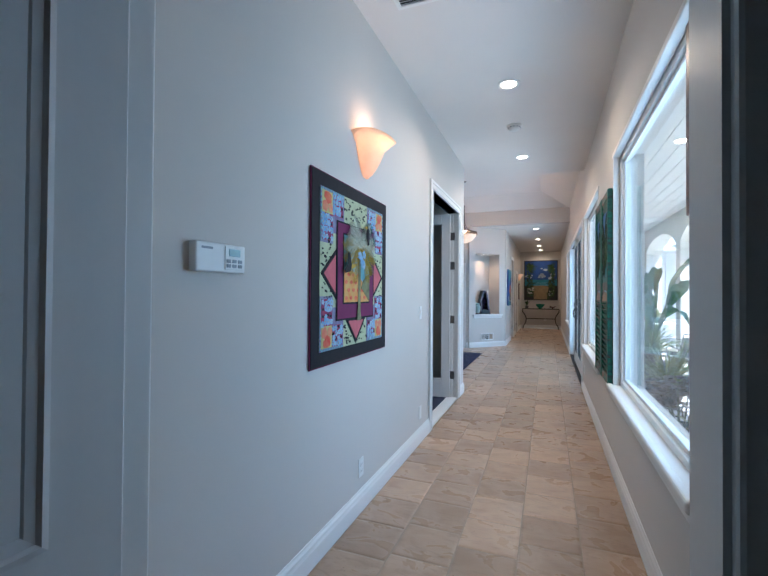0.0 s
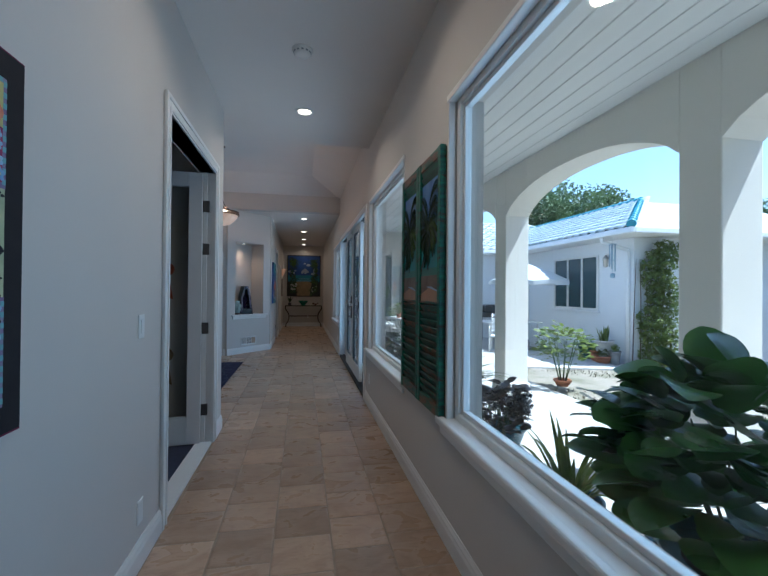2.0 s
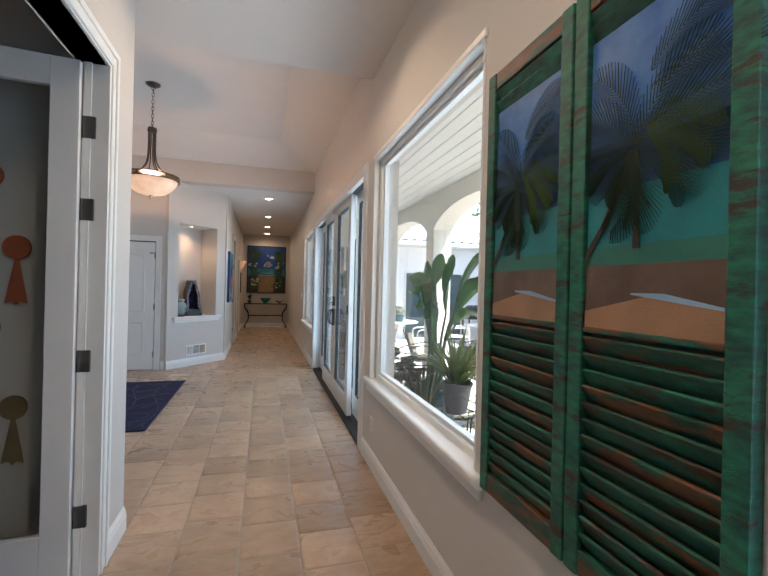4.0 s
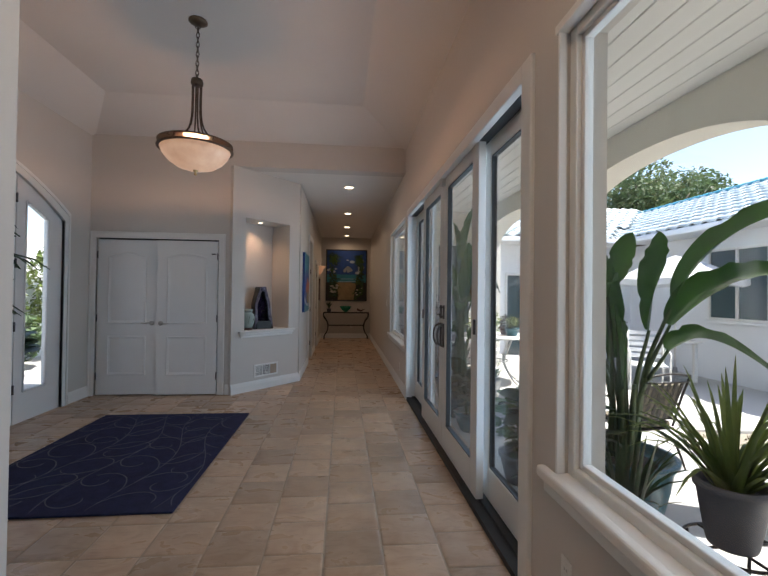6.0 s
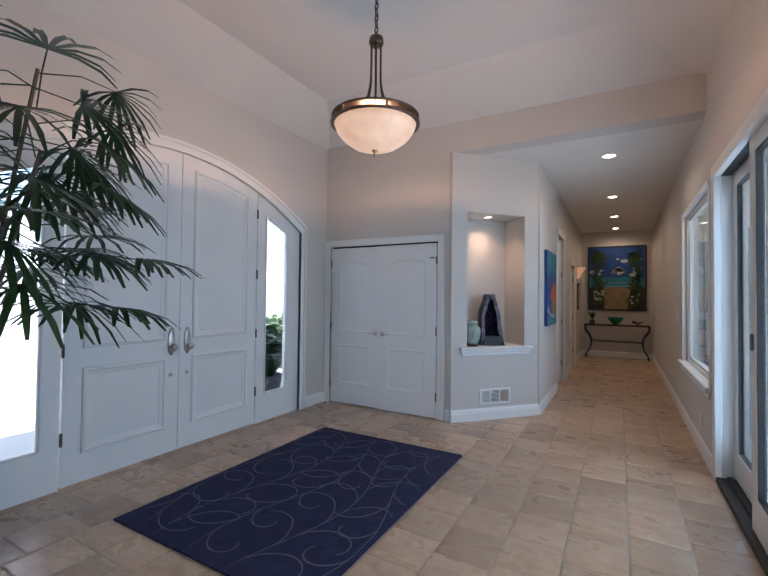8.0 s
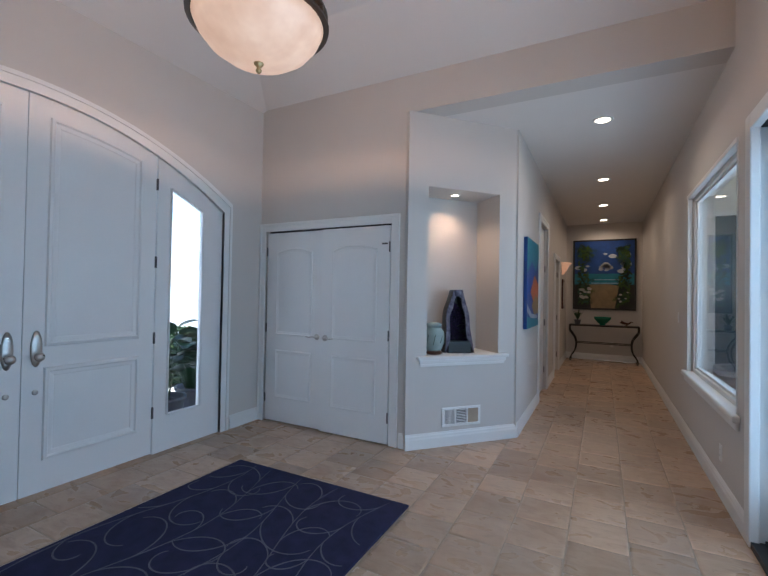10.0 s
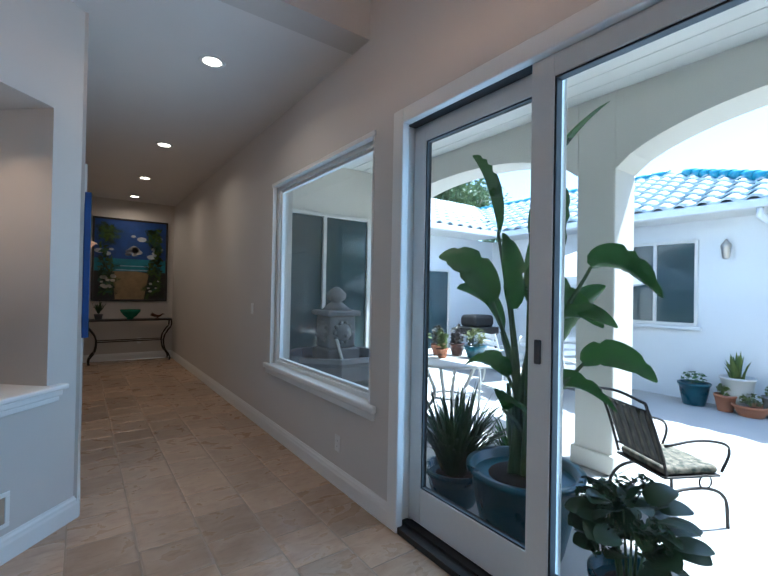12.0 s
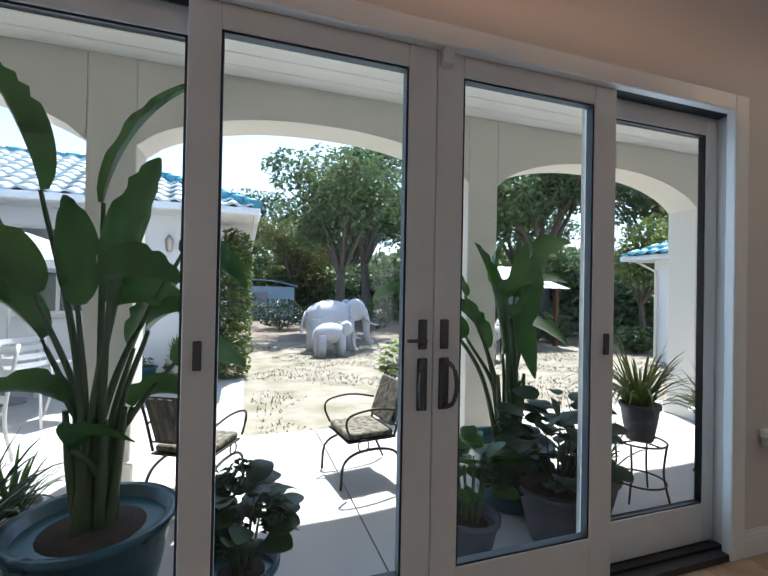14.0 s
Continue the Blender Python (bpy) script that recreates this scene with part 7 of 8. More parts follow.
leafy("hydrangea", "large-leaved hydrangea in a teal glazed pot", 1.36, 2.76, 0.42, 0.30, TEAL, (0.44, 0.52, 0.36), 0.76, 300, 0.20, LEAF, 1)
leafy("hydrangea", "small hydrangea with faded heads in a teal pot", 0.98, 9.12, 0.20, 0.16, TEAL, (0.16, 0.18, 0.16), 0.40, 60, 0.13, LEAFD, 2, (6, 0.085, LEAFD, "faded green flower head"))
leafy("aeonium", "burgundy aeonium rosettes in a teal pot", 1.05, 4.25, 0.30, 0.20, TEAL, (0.22, 0.26, 0.18), 0.56, 150, 0.07, LEAFP, 3, (9, 0.07, LEAFP, "burgundy rosette"))
leafy("pothos", "trailing broad-leaved plant in a dark pot", 0.98, 7.35, 0.32, 0.22, GREYPOT, (0.24, 0.34, 0.34), 0.52, 110, 0.15, LEAFD, 4)
leafy("begonia", "leafy potted plant with faded heads by the door", 1.0, 7.92, 0.22, 0.15, GREYPOT, (0.16, 0.18, 0.2), 0.45, 50, 0.13, LEAF, 5, (3, 0.08, LEAFD, "dried flower head"))
leafy("rose_bush", "pale flowering bush in a white pot", 2.3, 12.45, 0.42, 0.24, WHITEPOT, (0.32, 0.32, 0.32), 0.80, 190, 0.085, LEAFY, 6)
leafy("citrus_shrub", "light green shrub at the patio edge", 3.6, 7.2, 0.10, 0.12, TERRA, (0.42, 0.42, 0.34), 0.60, 240, 0.10, LEAFY, 7)
leafy("strap_bush", "bushy green plant at the arcade foot", 1.55, 5.05, 0.2, 0.18, TEAL, (0.2, 0.2, 0.2), 0.40, 60, 0.11, LEAFP, 8)
leafy("door_plant", "potted green plant at the porch", -4.3, 9.9, 0.35, 0.2, GREYPOT, (0.3, 0.3, 0.35), 0.75, 90, 0.2, LEAFD, 9)
strap_plant("flax_plant", "tall strap-leaved flax on the porch", -4.6, 10.5, -0.04, 50, 0.9, 0.025, LEAFD, (0.2, 0.3, GREYPOT), 10, 0.6)

# pots along the house wall
for k, (x, y, r, h, mt, nm) in enumerate(((6.6, 10.65, 0.20, 0.34, TEAL, "teal glazed pot with soil"), (6.55, 10.25, 0.13, 0.24, TERRA, "plain terracotta pot"), (6.5, 9.95, 0.2, 0.16, TERRA, "low terracotta bowl of succulents"), (6.65, 9.75, 0.12, 0.3, STONE, "small grey stone pot"))):
    e = empty("flower_pot", nm + " by the stucco wall", "pot", pose(x, y, ground_z(x)), "pots by the wall")
    pot(e, r, h, mt)
    bm = B()
    leaf_cards(bm, random.Random(70 + k), (0, 0, h + 0.07), (r * 0.8, r * 0.8, 0.09), 90, 0.06)
    part("succulents", bm, (LEAF, LEAFY, OAKY, LEAFY)[k], e)
strap_plant("aloe", "aloe in a white square-shouldered pot", 6.7, 10.0 + 0.15, ground_z(6.7), 22, 0.42, 0.03, LEAFY, (0.2, 0.5, WHITEPOT), 12, 0.45)

# patio chairs
def patio_chair(x, y, yaw):
    e = empty("patio_chair", "wrought iron spring chair with floral dark cushion", "chair", pose(x, y, ground_z(x), 0, 0, yaw) @ Matrix.Diagonal((0.86, 0.86, 0.86, 1)), "chairs on the patio")
    for s in (-1, 1):
        bm = B()
        tube(bm, spline([(s * 0.25, 0.30, 0.0), (s * 0.25, 0.27, 0.22), (s * 0.25, 0.10, 0.30), (s * 0.25, -0.2, 0.26), (s * 0.25, -0.34, 0.02)], 5), 0.012, 7)
        part("spring_leg", bm, IRON, e)
        bm = B()
        tube(bm, spline([(s * 0.27, -0.24, 0.62), (s * 0.29, 0.0, 0.66), (s * 0.29, 0.22, 0.63), (s * 0.28, 0.27, 0.55), (s * 0.27, 0.22, 0.42)], 5), 0.010, 7)
        tube(bm, [(s * 0.26, 0.10 + 0.05 * math.cos(a * 0.45), 0.35 + 0.05 * math.sin(a * 0.45)) for a in range(15)], 0.006, 6)
        part("armrest", bm, IRON, e)
        bm = B()
        tube(bm, spline([(s * 0.25, -0.20, 0.40), (s * 0.25, -0.28, 0.66), (s * 0.25, -0.38, 0.92)], 5), 0.011, 7)
        part("back_post", bm, IRON, e)
    bm = B()
    tube(bm, spline([(-0.25, -0.38, 0.92), (0, -0.40, 0.95), (0.25, -0.38, 0.92)], 5), 0.011, 7)
    for z, yy in ((0.48, -0.22), (0.86, -0.36)):
        tube(bm, [(-0.25, yy, z), (0.25, yy, z)], 0.008, 6)
    part("back_rail", bm, IRON, e)
    for i in range(6):
        bm = B()
        u = -0.19 + i * 0.076
        box(bm, u - 0.018, u + 0.018, -0.003, 0.003, -0.21, 0.21, m=pose(0, -0.29, 0.67, 20))
        part("back_slat", bm, IRON, e)
    bm = B()
    bevelled(bm, -0.25, 0.25, -0.22, 0.24, 0.375, 0.39, w=0.005)
    part("seat_frame", bm, IRON, e)
    bm = B()
    bevelled(bm, -0.235, 0.235, -0.20, 0.235, 0.392, 0.45, w=0.025, seg=3)
    part("cushion", bm, CUSH, e, "dark leafy patterned cushion")
    bm = B()
    bevelled(bm, -0.22, 0.22, -0.03, 0.02, -0.2, 0.2, w=0.02, seg=3, m=pose(0, -0.255, 0.66, 20))
    part("back_cushion", bm, CUSH, e, "dark leafy patterned cushion")


CUSH = material("leafy_cushion_fabric", (0.24, 0.20, 0.15), 0.9, rgb2=(0.012, 0.022, 0.014), vary=0.3, scale=22, fine=120)
patio_chair(2.16, 8.22, 8)
patio_chair(2.16, 9.42, 242)

# round patio table with pots, sling chairs
tb = empty("patio_table", "round white metal patio table", "table", pose(2.15, 11.45, ground_z(2.2)))
bm = B()
lathe(bm, [(0.56, 0.74), (0.60, 0.745), (0.61, 0.765), (0.59, 0.775), (0.01, 0.775)], 48)
part("tabletop", bm, WHITEPOT, tb)
for i in range(4):
    a = i * 1.571 + 0.5
    bm = B()
    tube(bm, spline([(r * math.cos(a), r * math.sin(a), z) for r, z in ((0.30, 0.74), (0.22, 0.55), (0.15, 0.35), (0.30, 0.12), (0.48, 0.0))], 5), 0.018, 8)
    part("leg", bm, WHITEPOT, tb)
bm = B()
tube(bm, [(0.18 * math.cos(a * 0.2618), 0.18 * math.sin(a * 0.2618), 0.36) for a in range(25)], 0.012, 6)
part("ring_brace", bm, WHITEPOT, tb)
for k, (dx, dy, r, h, mt) in enumerate(((-0.05, 0.12, 0.07, 0.12, TERRA), (0.12, 0.0, 0.08, 0.13, DARKWOOD), (0.16, -0.22, 0.11, 0.13, TEAL), (-0.15, -0.05, 0.06, 0.10, TERRA))):
    e = empty("table_pot", "small potted succulent on the patio table", "pot", pose(2.15 + dx, 11.45 + dy, ground_z(2.2) + 0.775), "pots on the table")
    pot(e, r, h, mt, 0.015)
    bm = B()
    leaf_cards(bm, random.Random(90 + k), (0, 0, h + 0.08), (r, r, 0.12), 130, 0.05)
    part("succulents", bm, (CUSH, LEAFP, OAKY, LEAFY)[k], e)


def sling_chair(x, y, yaw):
    e = empty("sling_chair", "white metal framed patio chair", "chair", pose(x, y, ground_z(x), 0, 0, yaw), "chairs round the table")
    for s in (-1, 1):
        bm = B()
        tube(bm, spline([(s * 0.27, 0.26, 0), (s * 0.27, 0.24, 0.42), (s * 0.28, 0.20, 0.62), (s * 0.28, -0.2, 0.62)], 5), 0.014, 7)
        part("arm_leg", bm, WHITEPOT, e)
        bm = B()
        tube(bm, spline([(s * 0.25, -0.32, 0), (s * 0.25, -0.22, 0.40), (s * 0.25, -0.36, 0.95)], 5), 0.014, 7)
        part("back_leg", bm, WHITEPOT, e)
    bm = B()
    bevelled(bm, -0.25, 0.25, -0.22, 0.25, 0.40, 0.425, w=0.01)
    part("seat", bm, UMBR, e)
    for i in range(5):
        bm = B()
        box(bm, -0.25, 0.25, -0.006, 0.006, -0.03, 0.03, m=pose(0, -0.245 - 0.025 * i, 0.52 + 0.095 * i, 14))
        part("back_slat", bm, UMBR, e)


sling_chair(1.55, 12.0, -130)
sling_chair(2.9, 11.2, 80)
sling_chair(4.6, 11.2, 150)
sling_chair(4.1, 12.2, 250)
# dining table far on the court and the umbrella
dt = empty("court_table", "pale rectangular outdoor dining table", "table", pose(5.3, 12.2, ground_z(5.3)))
bm = B()
bevelled(bm, -0.8, 0.8, -0.45, 0.45, 0.71, 0.74, w=0.01)
part("tabletop", bm, WHITEPOT, dt)
for sx in (-1, 1):
    for sy in (-1, 1):
        bm = B()
        bevelled(bm, sx * 0.7 - 0.03, sx * 0.7 + 0.03, sy * 0.38 - 0.03, sy * 0.38 + 0.03, 0, 0.71, w=0.006)
        part("leg", bm, WHITEPOT, dt)
um = empty("umbrella", "open white canvas market umbrella", "umbrella", pose(5.85, 12.1, ground_z(5.85)) @ Matrix.Diagonal((0.85, 0.85, 0.9, 1)))
bm = B()
tube(bm, [(0, 0, 0), (0, 0, 2.62)], 0.022, 10)
part("pole", bm, WHITEPOT, um)
bm = B()
lathe(bm, [(0.25, 0), (0.25, 0.05), (0.06, 0.09), (0.04, 0.3)], 24)
part("base", bm, STONE, um)
bm = B()
n = 8
c = bm.verts.new((0, 0, 2.62))
ringv = [[bm.verts.new((r * math.cos(i * math.pi / n), r * math.sin(i * math.pi / n), z - (0.04 * k if i % 2 else 0))) for i in range(2 * n)] for r, z, k in ((0.6, 2.42, 0.5), (1.25, 2.12, 1.0), (1.26, 2.0, 1.0))]
for i in range(2 * n):
    bm.faces.new((c, ringv[0][i], ringv[0][(i + 1) % (2 * n)]))
    for a, b in zip(ringv, ringv[1:]):
        bm.faces.new((a[i], a[(i + 1) % (2 * n)], b[(i + 1) % (2 * n)], b[i]))
part("canopy", bm, UMBR, um)
for i in range(8):
    bm = B()
    a = i * math.pi / 4
    tube(bm, [(0, 0, 2.58), (0.6 * math.cos(a), 0.6 * math.sin(a), 2.40), (1.24 * math.cos(a), 1.24 * math.sin(a), 2.10)], 0.008, 5)
    part("rib", bm, WHITEPOT, um)
gr = empty("patio_grill", "black barbecue on a cart by the far wall", "grill", pose(5.7, 14.2, ground_z(5.7)))
bm = B()
bevelled(bm, -0.4, 0.4, -0.25, 0.25, 0.75, 0.9, w=0.02)
bevelled(bm, -0.3, 0.3, -0.22, 0.22, 0.9, 1.15, w=0.08, seg=4)
part("body", bm, BLACK, gr)
for sx in (-1, 1):
    for sy in (-1, 1):
        bm = B()
        box(bm, sx * 0.36 - 0.02, sx * 0.36 + 0.02, sy * 0.2 - 0.02, sy * 0.2 + 0.02, 0, 0.75)
        part("leg", bm, BLACK, gr)

# stone fountain at the arcade's end
fo = empty("fountain", "grey cast-stone fountain with an octagonal basin", "fountain", pose(1.22, 12.25, G))
m8 = pose(0, 0, 0, 0, 0, 22.5)
bm = B()
lathe(bm, [(0.34, 0), (0.36, 0.04), (0.30, 0.10), (0.30, 0.30), (0.48, 0.50), (0.54, 0.56), (0.55, 0.70), (0.58, 0.74), (0.56, 0.78), (0.49, 0.78), (0.46, 0.62), (0.05, 0.60)], 8, m8)
for f in bm.faces:
    f.smooth = False
part("basin", bm, STONE, fo)
bm = B()
lathe(bm, [(0.45, 0.70), (0.01, 0.705)], 8, m8)
part("water", bm, DARKGL, fo, "still dark water")
bm = B()
bevelled(bm, -0.19, 0.19, -0.19, 0.19, 0.58, 0.84, w=0.02)
bevelled(bm, -0.16, 0.16, -0.16, 0.16, 0.84, 1.18, w=0.025)
bevelled(bm, -0.20, 0.20, -0.20, 0.20, 1.18, 1.24, w=0.02)
lathe(bm, [(0.17, 1.24), (0.08, 1.31), (0.05, 1.33), (0.10, 1.36), (0.11, 1.41), (0.07, 1.46), (0.02, 1.49)], 16)
part("pedestal", bm, STONE, fo)
for i in range(4):
    bm = B()
    mm = pose(0, 0, 0, 0, 0, 90 * i)
    lathe(bm, [(0.10, 0.0), (0.095, 0.02), (0.06, 0.045), (0.045, 0.06), (0.015, 0.066)], 14, mm @ pose(0, -0.158, 1.01, 90))
    for a in range(10):
        lathe(bm, [(0.028, 0.0), (0.02, 0.022), (0.005, 0.028)], 8, mm @ pose(0.10 * math.cos(a * 0.628), -0.158, 1.01 + 0.10 * math.sin(a * 0.628), 90))
    lathe(bm, [(0.02, 0.05), (0.022, 0.075), (0.008, 0.08)], 8, mm @ pose(0, -0.158, 0.98, 90))
    part("relief_boss", bm, STONE, fo, "carved round relief")


# statues
def blob(bm, c, r, m=None, n=14):
    res = bmesh.ops.create_uvsphere(bm, u_segments=n, v_segments=n - 4, radius=1)
    k = Matrix.Translation(c) @ Matrix.Diagonal((*r, 1))
    bmesh.ops.transform(bm, matrix=(m @ k) if m else k, verts=res["verts"])
    for v in res["verts"]:
        for f in v.link_faces:
            f.smooth = True


def elephant(x, y, s, yaw, label):
    bm = B()
    blob(bm, (0, 0, 0.78), (0.58, 0.36, 0.36))
    blob(bm, (0.62, 0, 0.92), (0.25, 0.22, 0.26))
    for sx in (-0.36, 0.36):
        for sy in (-0.18, 0.18):
            tube(bm, [(sx, sy, 0.75), (sx + 0.02, sy, 0.35), (sx, sy, 0.0)], 0.15, 12, 0.12)
    tube(bm, spline([(0.80, 0, 0.92), (0.90, 0, 0.66), (0.92, 0, 0.38), (1.0, 0, 0.18), (1.10, 0, 0.16)], 5), 0.11, 10, 0.045)
    for sy in (-1, 1):
        tube(bm, spline([(0.80, sy * 0.10, 0.76), (0.98, sy * 0.15, 0.60), (1.16, sy * 0.15, 0.58)], 4), 0.035, 8, 0.008)
        blob(bm, (0.50, sy * 0.27, 0.92), (0.17, 0.04, 0.24))
    tube(bm, [(-0.56, 0, 0.9), (-0.66, 0, 0.6), (-0.66, 0, 0.4)], 0.03, 7, 0.015)
    ob = mesh_ob("elephant_statue", bm, ELEPH)
    ob.matrix_basis = pose(x, y, ground_z(x) - 0.04, 0, 0, yaw) @ Matrix.Diagonal((s, s, s, 1))
    tagged(ob, label, "statue")


elephant(10.9, 6.75, 1.28, -80, "large painted grey elephant statue on the dry yard")
elephant(9.9, 6.95, 0.78, -75, "small painted grey elephant statue beside the large one")
ZEB = bpy.data.materials.new("zebra_stripe_paint")
ZEB.use_nodes = True
zt_ = ZEB.node_tree
wv, tcz = zt_.nodes.new("ShaderNodeTexWave"), zt_.nodes.new("ShaderNodeTexCoord")
wv.inputs["Scale"].default_value, wv.inputs["Distortion"].default_value, wv.inputs["Detail Scale"].default_value = 4.5, 3.0, 1.2
crz = zt_.nodes.new("ShaderNodeValToRGB")
crz.color_ramp.elements[0].position, crz.color_ramp.elements[1].position = 0.46, 0.54
crz.color_ramp.elements[0].color, crz.color_ramp.elements[1].color = (0.02, 0.02, 0.02, 1), (0.7, 0.7, 0.68, 1)
zt_.links.new(tcz.outputs["Object"], wv.inputs["Vector"])
zt_.links.new(wv.outputs["Fac"], crz.inputs[0])
zt_.links.new(crz.outputs[0], zt_.nodes["Principled BSDF"].inputs["Base Color"])
bm = B()
blob(bm, (0, 0, 0.72), (0.48, 0.2, 0.22))
tube(bm, spline([(0.36, 0, 0.78), (0.52, 0, 1.0), (0.60, 0, 1.16)], 5), 0.15, 12, 0.09)
tube(bm, spline([(0.56, 0, 1.18), (0.70, 0, 1.10), (0.84, 0, 0.98)], 4), 0.10, 10, 0.055)
for sx in (-0.34, 0.34):
    for sy in (-0.1, 0.1):
        tube(bm, [(sx, sy, 0.65), (sx, sy, 0.3), (sx, sy, 0)], 0.075, 9, 0.04)
for sy in (-1, 1):
    blob(bm, (0.56, sy * 0.06, 1.28), (0.03, 0.02, 0.08))
tube(bm, [(-0.47, 0, 0.8), (-0.56, 0, 0.4)], 0.025, 6, 0.012)
zb_ = mesh_ob("zebra_statue", bm, ZEB)
zb_.matrix_basis = pose(8.2, 3.1, ground_z(8.2) - 0.03, 0, 0, -60)
tagged(zb_, "black and white striped zebra statue in the garden", "statue")

# far yard buildings and fence
sb = empty("blue_shed", "pale blue low shed behind the fence", "shed", pose(25.5, 8.3, -0.36))
bm = B()
box(bm, -1.5, 1.5, -2.0, 2.0, 0, 1.9)
part("wall", bm, SHEDB, sb)
bm = B()
for i in range(10):
    a0, a1 = -2.2 + 4.4 * i / 10, -2.2 + 4.4 * (i + 1) / 10
    z = lambda y: 1.9 + 0.35 * (1 - (y / 2.2) ** 2)
    v = box(bm, -1.7, 1.7, a0, a1, 0, 1)
    for q in v:
        q.co.z = z(q.co.y) + (0.05 if q.co.z > 0.5 else 0)
part("roof", bm, SHEDB, sb)
bm = B()
bevelled(bm, -1.53, -1.5, -0.5, 0.5, 0, 1.6, w=0.005)
part("door", bm, GREYP, sb)
gz = empty("garden_pavilion", "open garden pavilion with a white metal roof", "pavilion", pose(11.6, 0.9, ground_z(12)))
for sx in (-1.3, 1.3):
    for sy in (-1.6, 1.6):
        bm = B()
        box(bm, sx - 0.06, sx + 0.06, sy - 0.06, sy + 0.06, 0, 1.95)
        part("post", bm, DARKWOOD, gz)
bm = B()
lo_ = [bm.verts.new(p) for p in ((-1.6, -1.9, 1.9), (1.6, -1.9, 1.9), (1.6, 1.9, 1.9), (-1.6, 1.9, 1.9))]
hi_ = [bm.verts.new(p) for p in ((0, -0.9, 2.65), (0, 0.9, 2.65))]
for f in ((lo_[0], lo_[1], hi_[0]), (lo_[1], lo_[2], hi_[1], hi_[0]), (lo_[2], lo_[3], hi_[1]), (lo_[3], lo_[0], hi_[0], hi_[1]), lo_[::-1]):
    bm.faces.new(f)
roof_ = part("roof", bm, METALROOF, gz, "white standing-seam roof")
for i in range(9):
    bm = B()
    y = -1.5 + i * 0.375
    t = min(1.0, (1.9 - abs(y)) / 1.0)
    tube(bm, [(-1.6, y, 1.92), (-1.6 + 1.6 * t, y, 1.92 + 0.75 * t)], 0.018, 5)
    part("seam", bm, METALROOF, roof_)
sh2 = empty("side_house", "white house with blue-grey barrel-tile roof across the lawn", "house", pose(0, 0, 0))
bm = B()
box(bm, 2.4, 7.0, -5.2, -0.95, -0.6, 2.3)
part("wall", bm, WHITEST, sh2)
bm = B()
box(bm, 2.0, 7.6, -5.6, -0.45, 2.3, 2.42)
part("fascia", bm, WHITEST, sh2)
bm = B()
upn = Vector((0, -0.92, 0.40)).normalized()
barrel_slope(bm, Vector((2.0, -0.40, 2.44)), Vector((1, 0, 0)), upn, 2.4, lambda s: (0.0, 5.6 - s * 0.9))
v = [bm.verts.new(p) for p in ((2.0, -0.45, 2.42), (7.6, -0.45, 2.42), (5.4, -2.8, 3.4), (2.0, -2.8, 3.4))]
bm.faces.new(v)
v = [bm.verts.new(p) for p in ((7.6, -0.45, 2.42), (5.4, -2.8, 3.4), (7.6, -5.6, 2.42))]
bm.faces.new(v)
part("roof", bm, RIDGE, sh2, "blue-grey barrel tiles")
bm = B()
tube(bm, [(6.9, -0.88, ground_z(6.9)), (6.9, -0.88, 2.0), (7.2, -0.5, 2.3)], 0.04, 8)
part("downpipe", bm, WHITEST, sh2)
fe = empty("yard_fence", "low dark wire and post fence across the yard", "fence", pose(0, 0, 0))
for i in range(16):
    bm = B()
    box(bm, 19.97, 20.03, -3 + i * 1.0 - 0.03, -3 + i * 1.0 + 0.03, -0.4, 0.95)
    part("post", bm, IRON, fe)
for z in (-0.1, 0.2, 0.5, 0.85):
    bm = B()
    tube(bm, [(20, -3, z), (20, 12, z)], 0.012, 5)
    part("rail", bm, IRON, fe)
rnd = random.Random(55)
wv_, wf_ = [], []
for i in range(26000):
    a, r = rnd.uniform(-1.25, 1.45), rnd.uniform(46, 56)
    top = 6.5 + 2.2 * noise.noise(Vector((a * 9, 0.3, 0))) + 1.2 * noise.noise(Vector((a * 31, 2.3, 0)))
    p = Vector((r * math.cos(a), 8 + r * math.sin(a), -0.4 + top * rnd.random() ** 0.8))
    d = Vector((rnd.gauss(0, 1), rnd.gauss(0, 1), rnd.gauss(0, 1))).normalized()
    s = d.cross(Vector((rnd.gauss(0, 1), rnd.gauss(0, 1), 1))).normalized()
    k, n = rnd.uniform(0.35, 0.75), len(wv_)
    wv_ += [tuple(p - d * k), tuple(p + s * k * 0.6), tuple(p + d * k), tuple(p - s * k * 0.6)]
    wf_.append((n, n + 1, n + 2, n + 3))
me = bpy.data.meshes.new("far_woods")
me.from_pydata(wv_, [], wf_)
me.materials.append(OAK)
tagged(new("far_woods", me), "distant belt of green woods", "woods", "", "stuff")
# low porch wall and shrubbery seen through the sidelight
bm = B()
box(bm, -6.9, -6.7, 3, 16, -0.04, 2.4)
struct("wall_porch", bm, WHITEST, "white stucco porch wall", "wall")
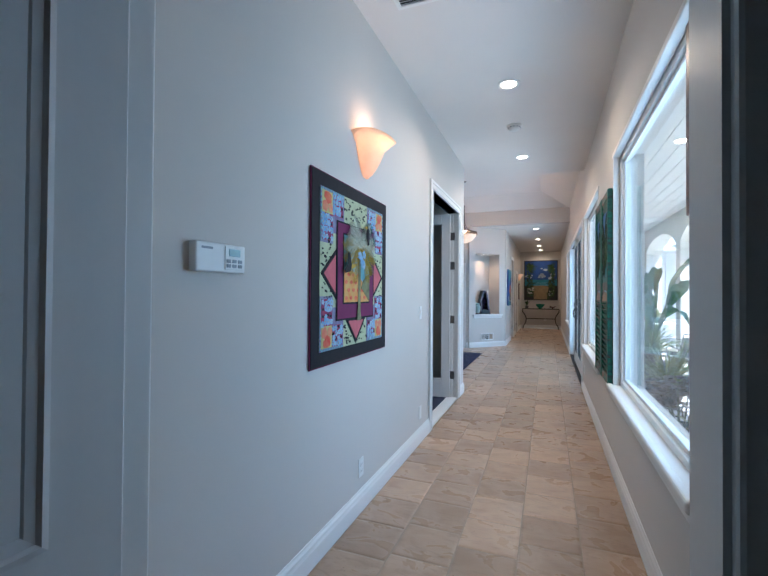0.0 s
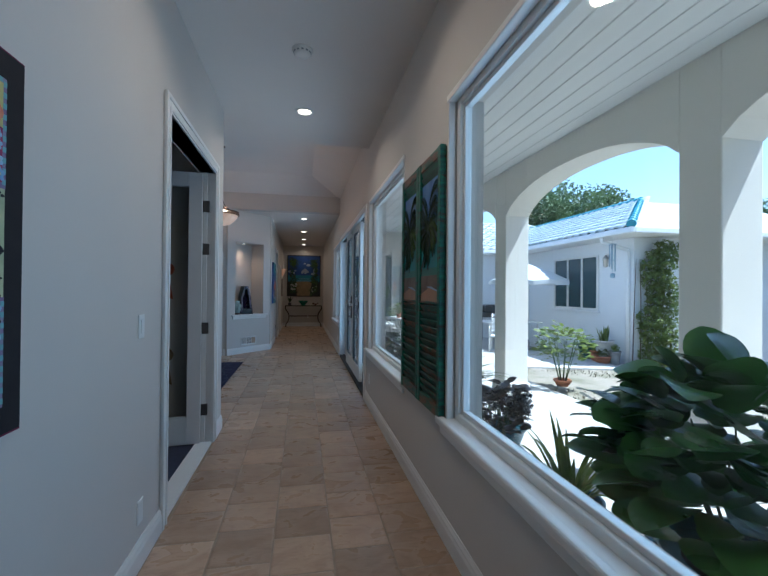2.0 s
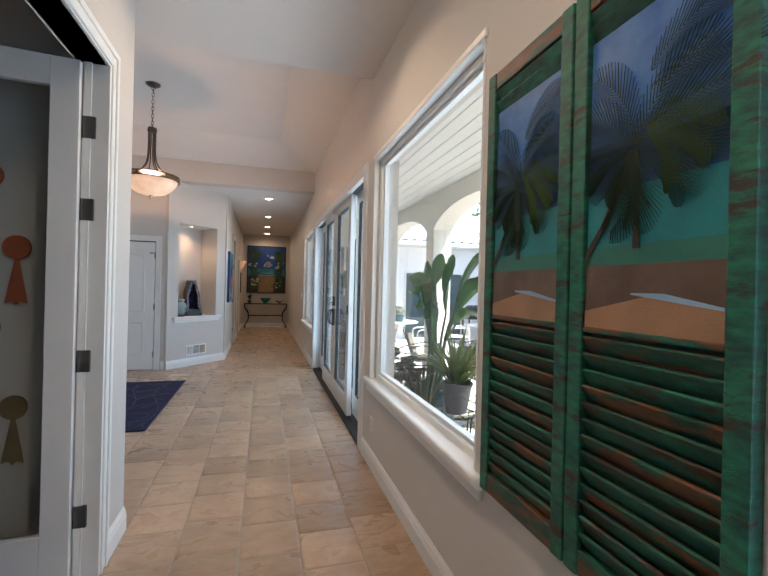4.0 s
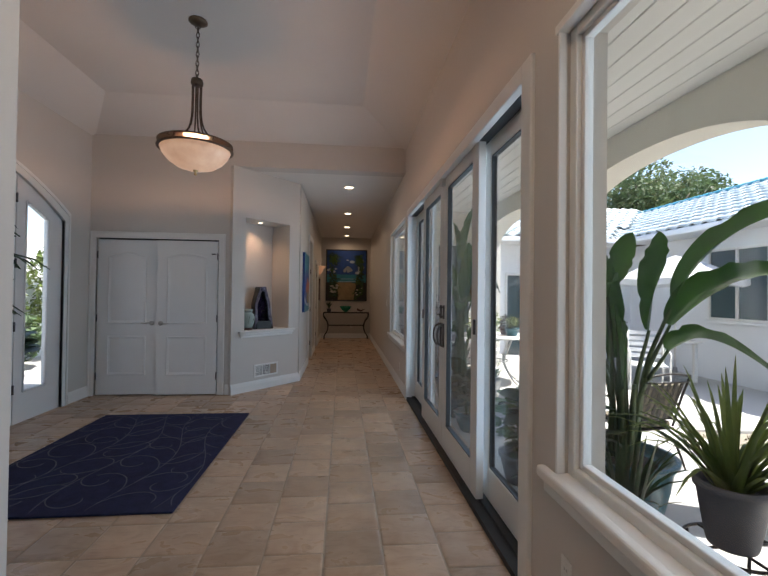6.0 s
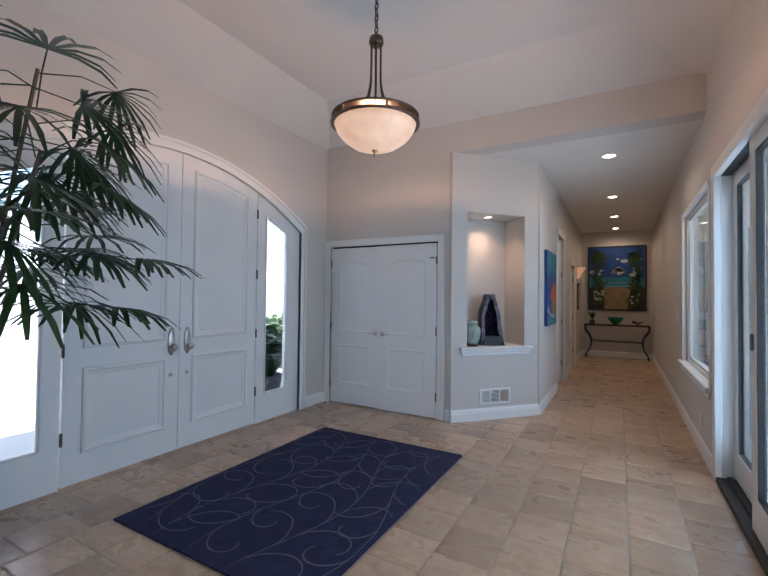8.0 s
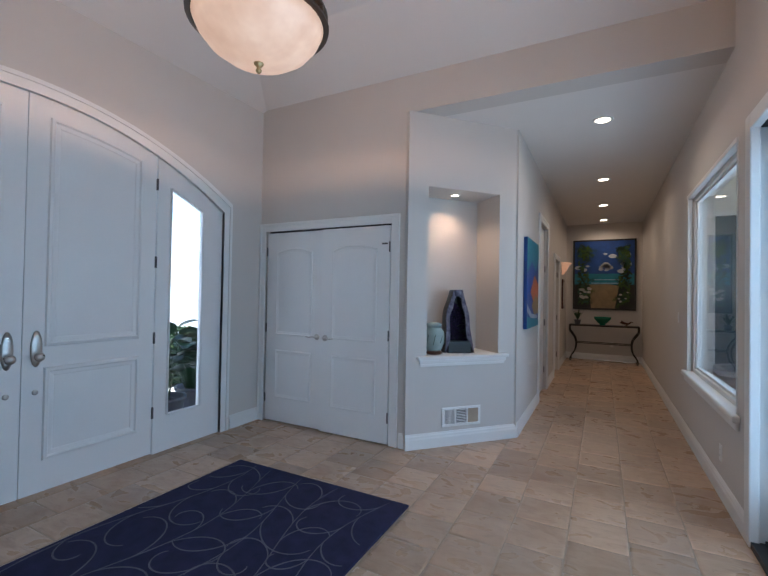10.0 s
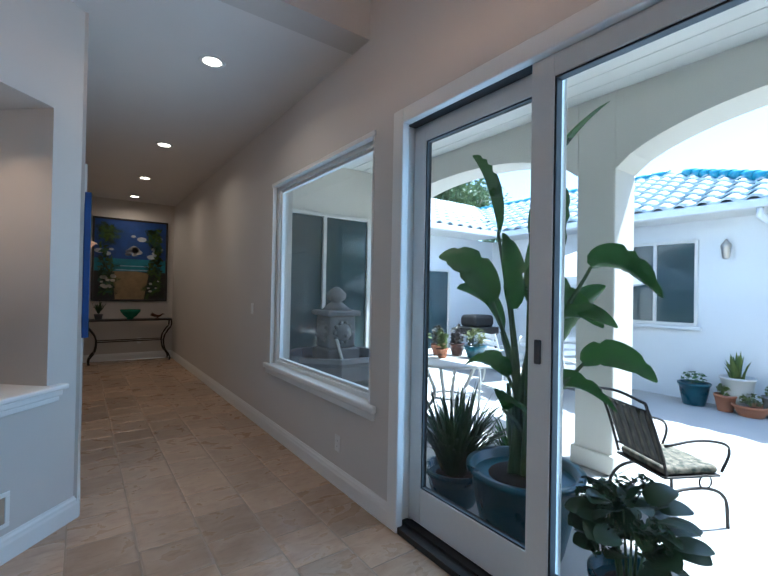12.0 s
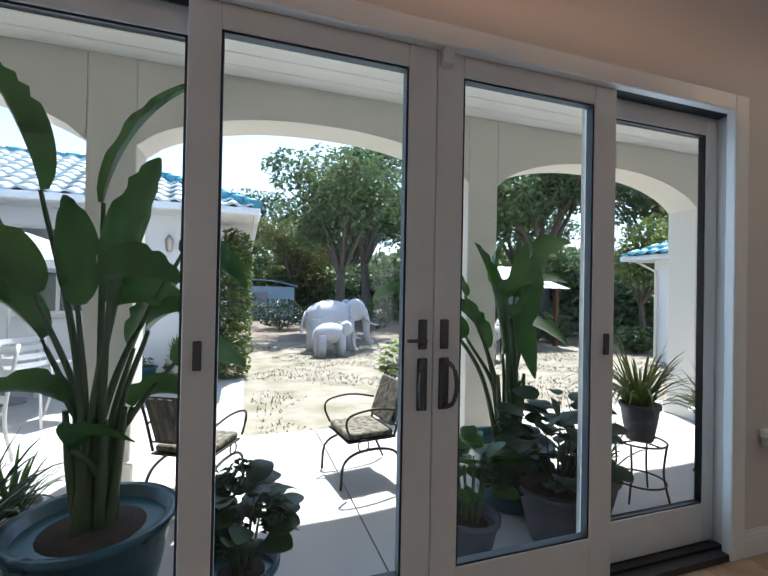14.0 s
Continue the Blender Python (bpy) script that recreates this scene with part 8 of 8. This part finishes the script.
# lawn and fallen leaves
rnd = random.Random(77)
gv, gf = [], []
for i in range(14000):
    x, y = rnd.uniform(3.4, 12.8), rnd.uniform(-2, 9.0)
    if noise.noise(Vector((x * 0.6, y * 0.6, 0))) < -0.05:
        continue
    z = ground_z(x) - 0.03
    h, a = rnd.uniform(0.015, 0.05), rnd.uniform(0, 6.283)
    n = len(gv)
    dx, dy = 0.012 * math.cos(a), 0.012 * math.sin(a)
    gv += [(x - dx, y - dy, z), (x + dx, y + dy, z), (x + rnd.uniform(-.03, .03), y + rnd.uniform(-.03, .03), z + h)]
    gf.append((n, n + 1, n + 2))
me = bpy.data.meshes.new("grass")
me.from_pydata(gv, [], gf)
me.materials.append(LAWN)
tagged(new("grass", me), "sparse dry lawn grass", "grass", "", "stuff")
lv, lfv = [], []
for i in range(500):
    x, y = rnd.uniform(8, 19), rnd.uniform(0, 9)
    z = ground_z(x) - 0.02
    a, s = rnd.uniform(0, 6.283), rnd.uniform(0.015, 0.04)
    n = len(lv)
    lv += [(x + s * math.cos(a + k * 1.571), y + s * math.sin(a + k * 1.571), z + rnd.uniform(0, 0.03)) for k in range(4)]
    lfv.append((n, n + 1, n + 2, n + 3))
me = bpy.data.meshes.new("leaf_litter")
me.from_pydata(lv, [], lfv)
me.materials.append(BARK)
tagged(new("leaf_litter", me), "fallen dry leaves on the yard", "leaf litter", "", "stuff")

# ---- floor tiles, last in the file ----
bm = B()
box(bm, XW - 0.02, XE - 0.012, 0.55, YN, -0.1, -0.004)
box(bm, XF - 0.02, XW - 0.02, 5.80, 11.2, -0.1, -0.004)
floor = struct("floor", bm, GROUT, "travertine tile floor with sandy grout", "floor")
P_ = 0.311


def tile_mesh(seed):
    rnd = random.Random(seed)
    bm = B()
    c4 = ((-1, -1), (1, -1), (1, 1), (-1, 1))
    h = P_ / 2 - 0.002
    rings = []
    for g, z, w in ((0.0, -0.007, 0), (0.001, -0.0042, 0.0012), (0.006, -0.0014, 0.0015), (0.016, 0.0, 0.002)):
        rings.append([bm.verts.new((sx * (h - g - rnd.uniform(0, w)), sy * (h - g - rnd.uniform(0, w)), z)) for sx, sy in c4])
    for a, b in zip(rings, rings[1:]):
        for i in range(4):
            bm.faces.new((a[i], a[(i + 1) % 4], b[(i + 1) % 4], b[i])).smooth = True
    bm.faces.new(rings[-1]).smooth = True
    me = bpy.data.meshes.new("tile")
    bm.to_mesh(me)
    bm.free()
    me.materials.append(TILE)
    return me


tile_meshes = [tile_mesh(i) for i in range(6)]
rt = random.Random(4)
spots = []
for ix in range(-13, 2):
    xc = 0.168 + (ix + 0.5) * P_
    off = rt.choice((0, 0.1, 0.155, 0.2, 0.27))
    for iy in range(-1, 60):
        yc = 0.4 + off + iy * P_
        if yc > YN - 0.1:
            continue
        hall = XW - 0.1 < xc < XE + 0.1 and yc > 0.45
        foyer = XF - 0.1 < xc and 5.70 < yc < 10.68
        corner = -1.85 < xc <= XW and 10.6 < yc < 11.4 and (xc + 1.83) * 1.1 > (yc - 10.5) - 0.35
        if hall or foyer or corner:
            spots.append((xc, yc))
inner = [s for s in spots if 3.5 < s[1] < 10.7]
inner.sort(key=lambda s: abs(s[1] - 7.6) + 0.9 * max(0, -1.2 - s[0]))
near = set(inner[:300])
rest_v, rest_f = [], []
for xc, yc in spots:
    dz, rx, ry, turn = rt.uniform(-0.0008, 0.0008), rt.uniform(-0.002, 0.002), rt.uniform(-0.002, 0.002), rt.randrange(4)
    if (xc, yc) in near:
        ob = new("tile", tile_meshes[rt.randrange(6)])
        ob.matrix_basis = Matrix.Translation((xc, yc, dz)) @ Euler((rx, ry, turn * math.pi / 2)).to_matrix().to_4x4()
        ob.parent = floor
    else:
        h, n = P_ / 2 - 0.002, len(rest_v)
        for k, z in ((h, -0.007), (h - 0.001, -0.0042), (h - 0.006, -0.0014), (h - 0.016, 0.0)):
            rest_v += [(xc + sx * k, yc + sy * k, z + dz + sx * k * ry + sy * k * rx) for sx, sy in ((-1, -1), (1, -1), (1, 1), (-1, 1))]
        for o in (0, 4, 8):
            rest_f += [(n + o + i, n + o + (i + 1) % 4, n + o + 4 + (i + 1) % 4, n + o + 4 + i) for i in range(4)]
        rest_f.append((n + 12, n + 13, n + 14, n + 15))
me = bpy.data.meshes.new("tiles_rest")
me.from_pydata(rest_v, [], rest_f)
me.materials.append(TILEJ)
rest = tagged(new("tiles_rest", me), "", "", "", "stuff")
rest.parent = floor
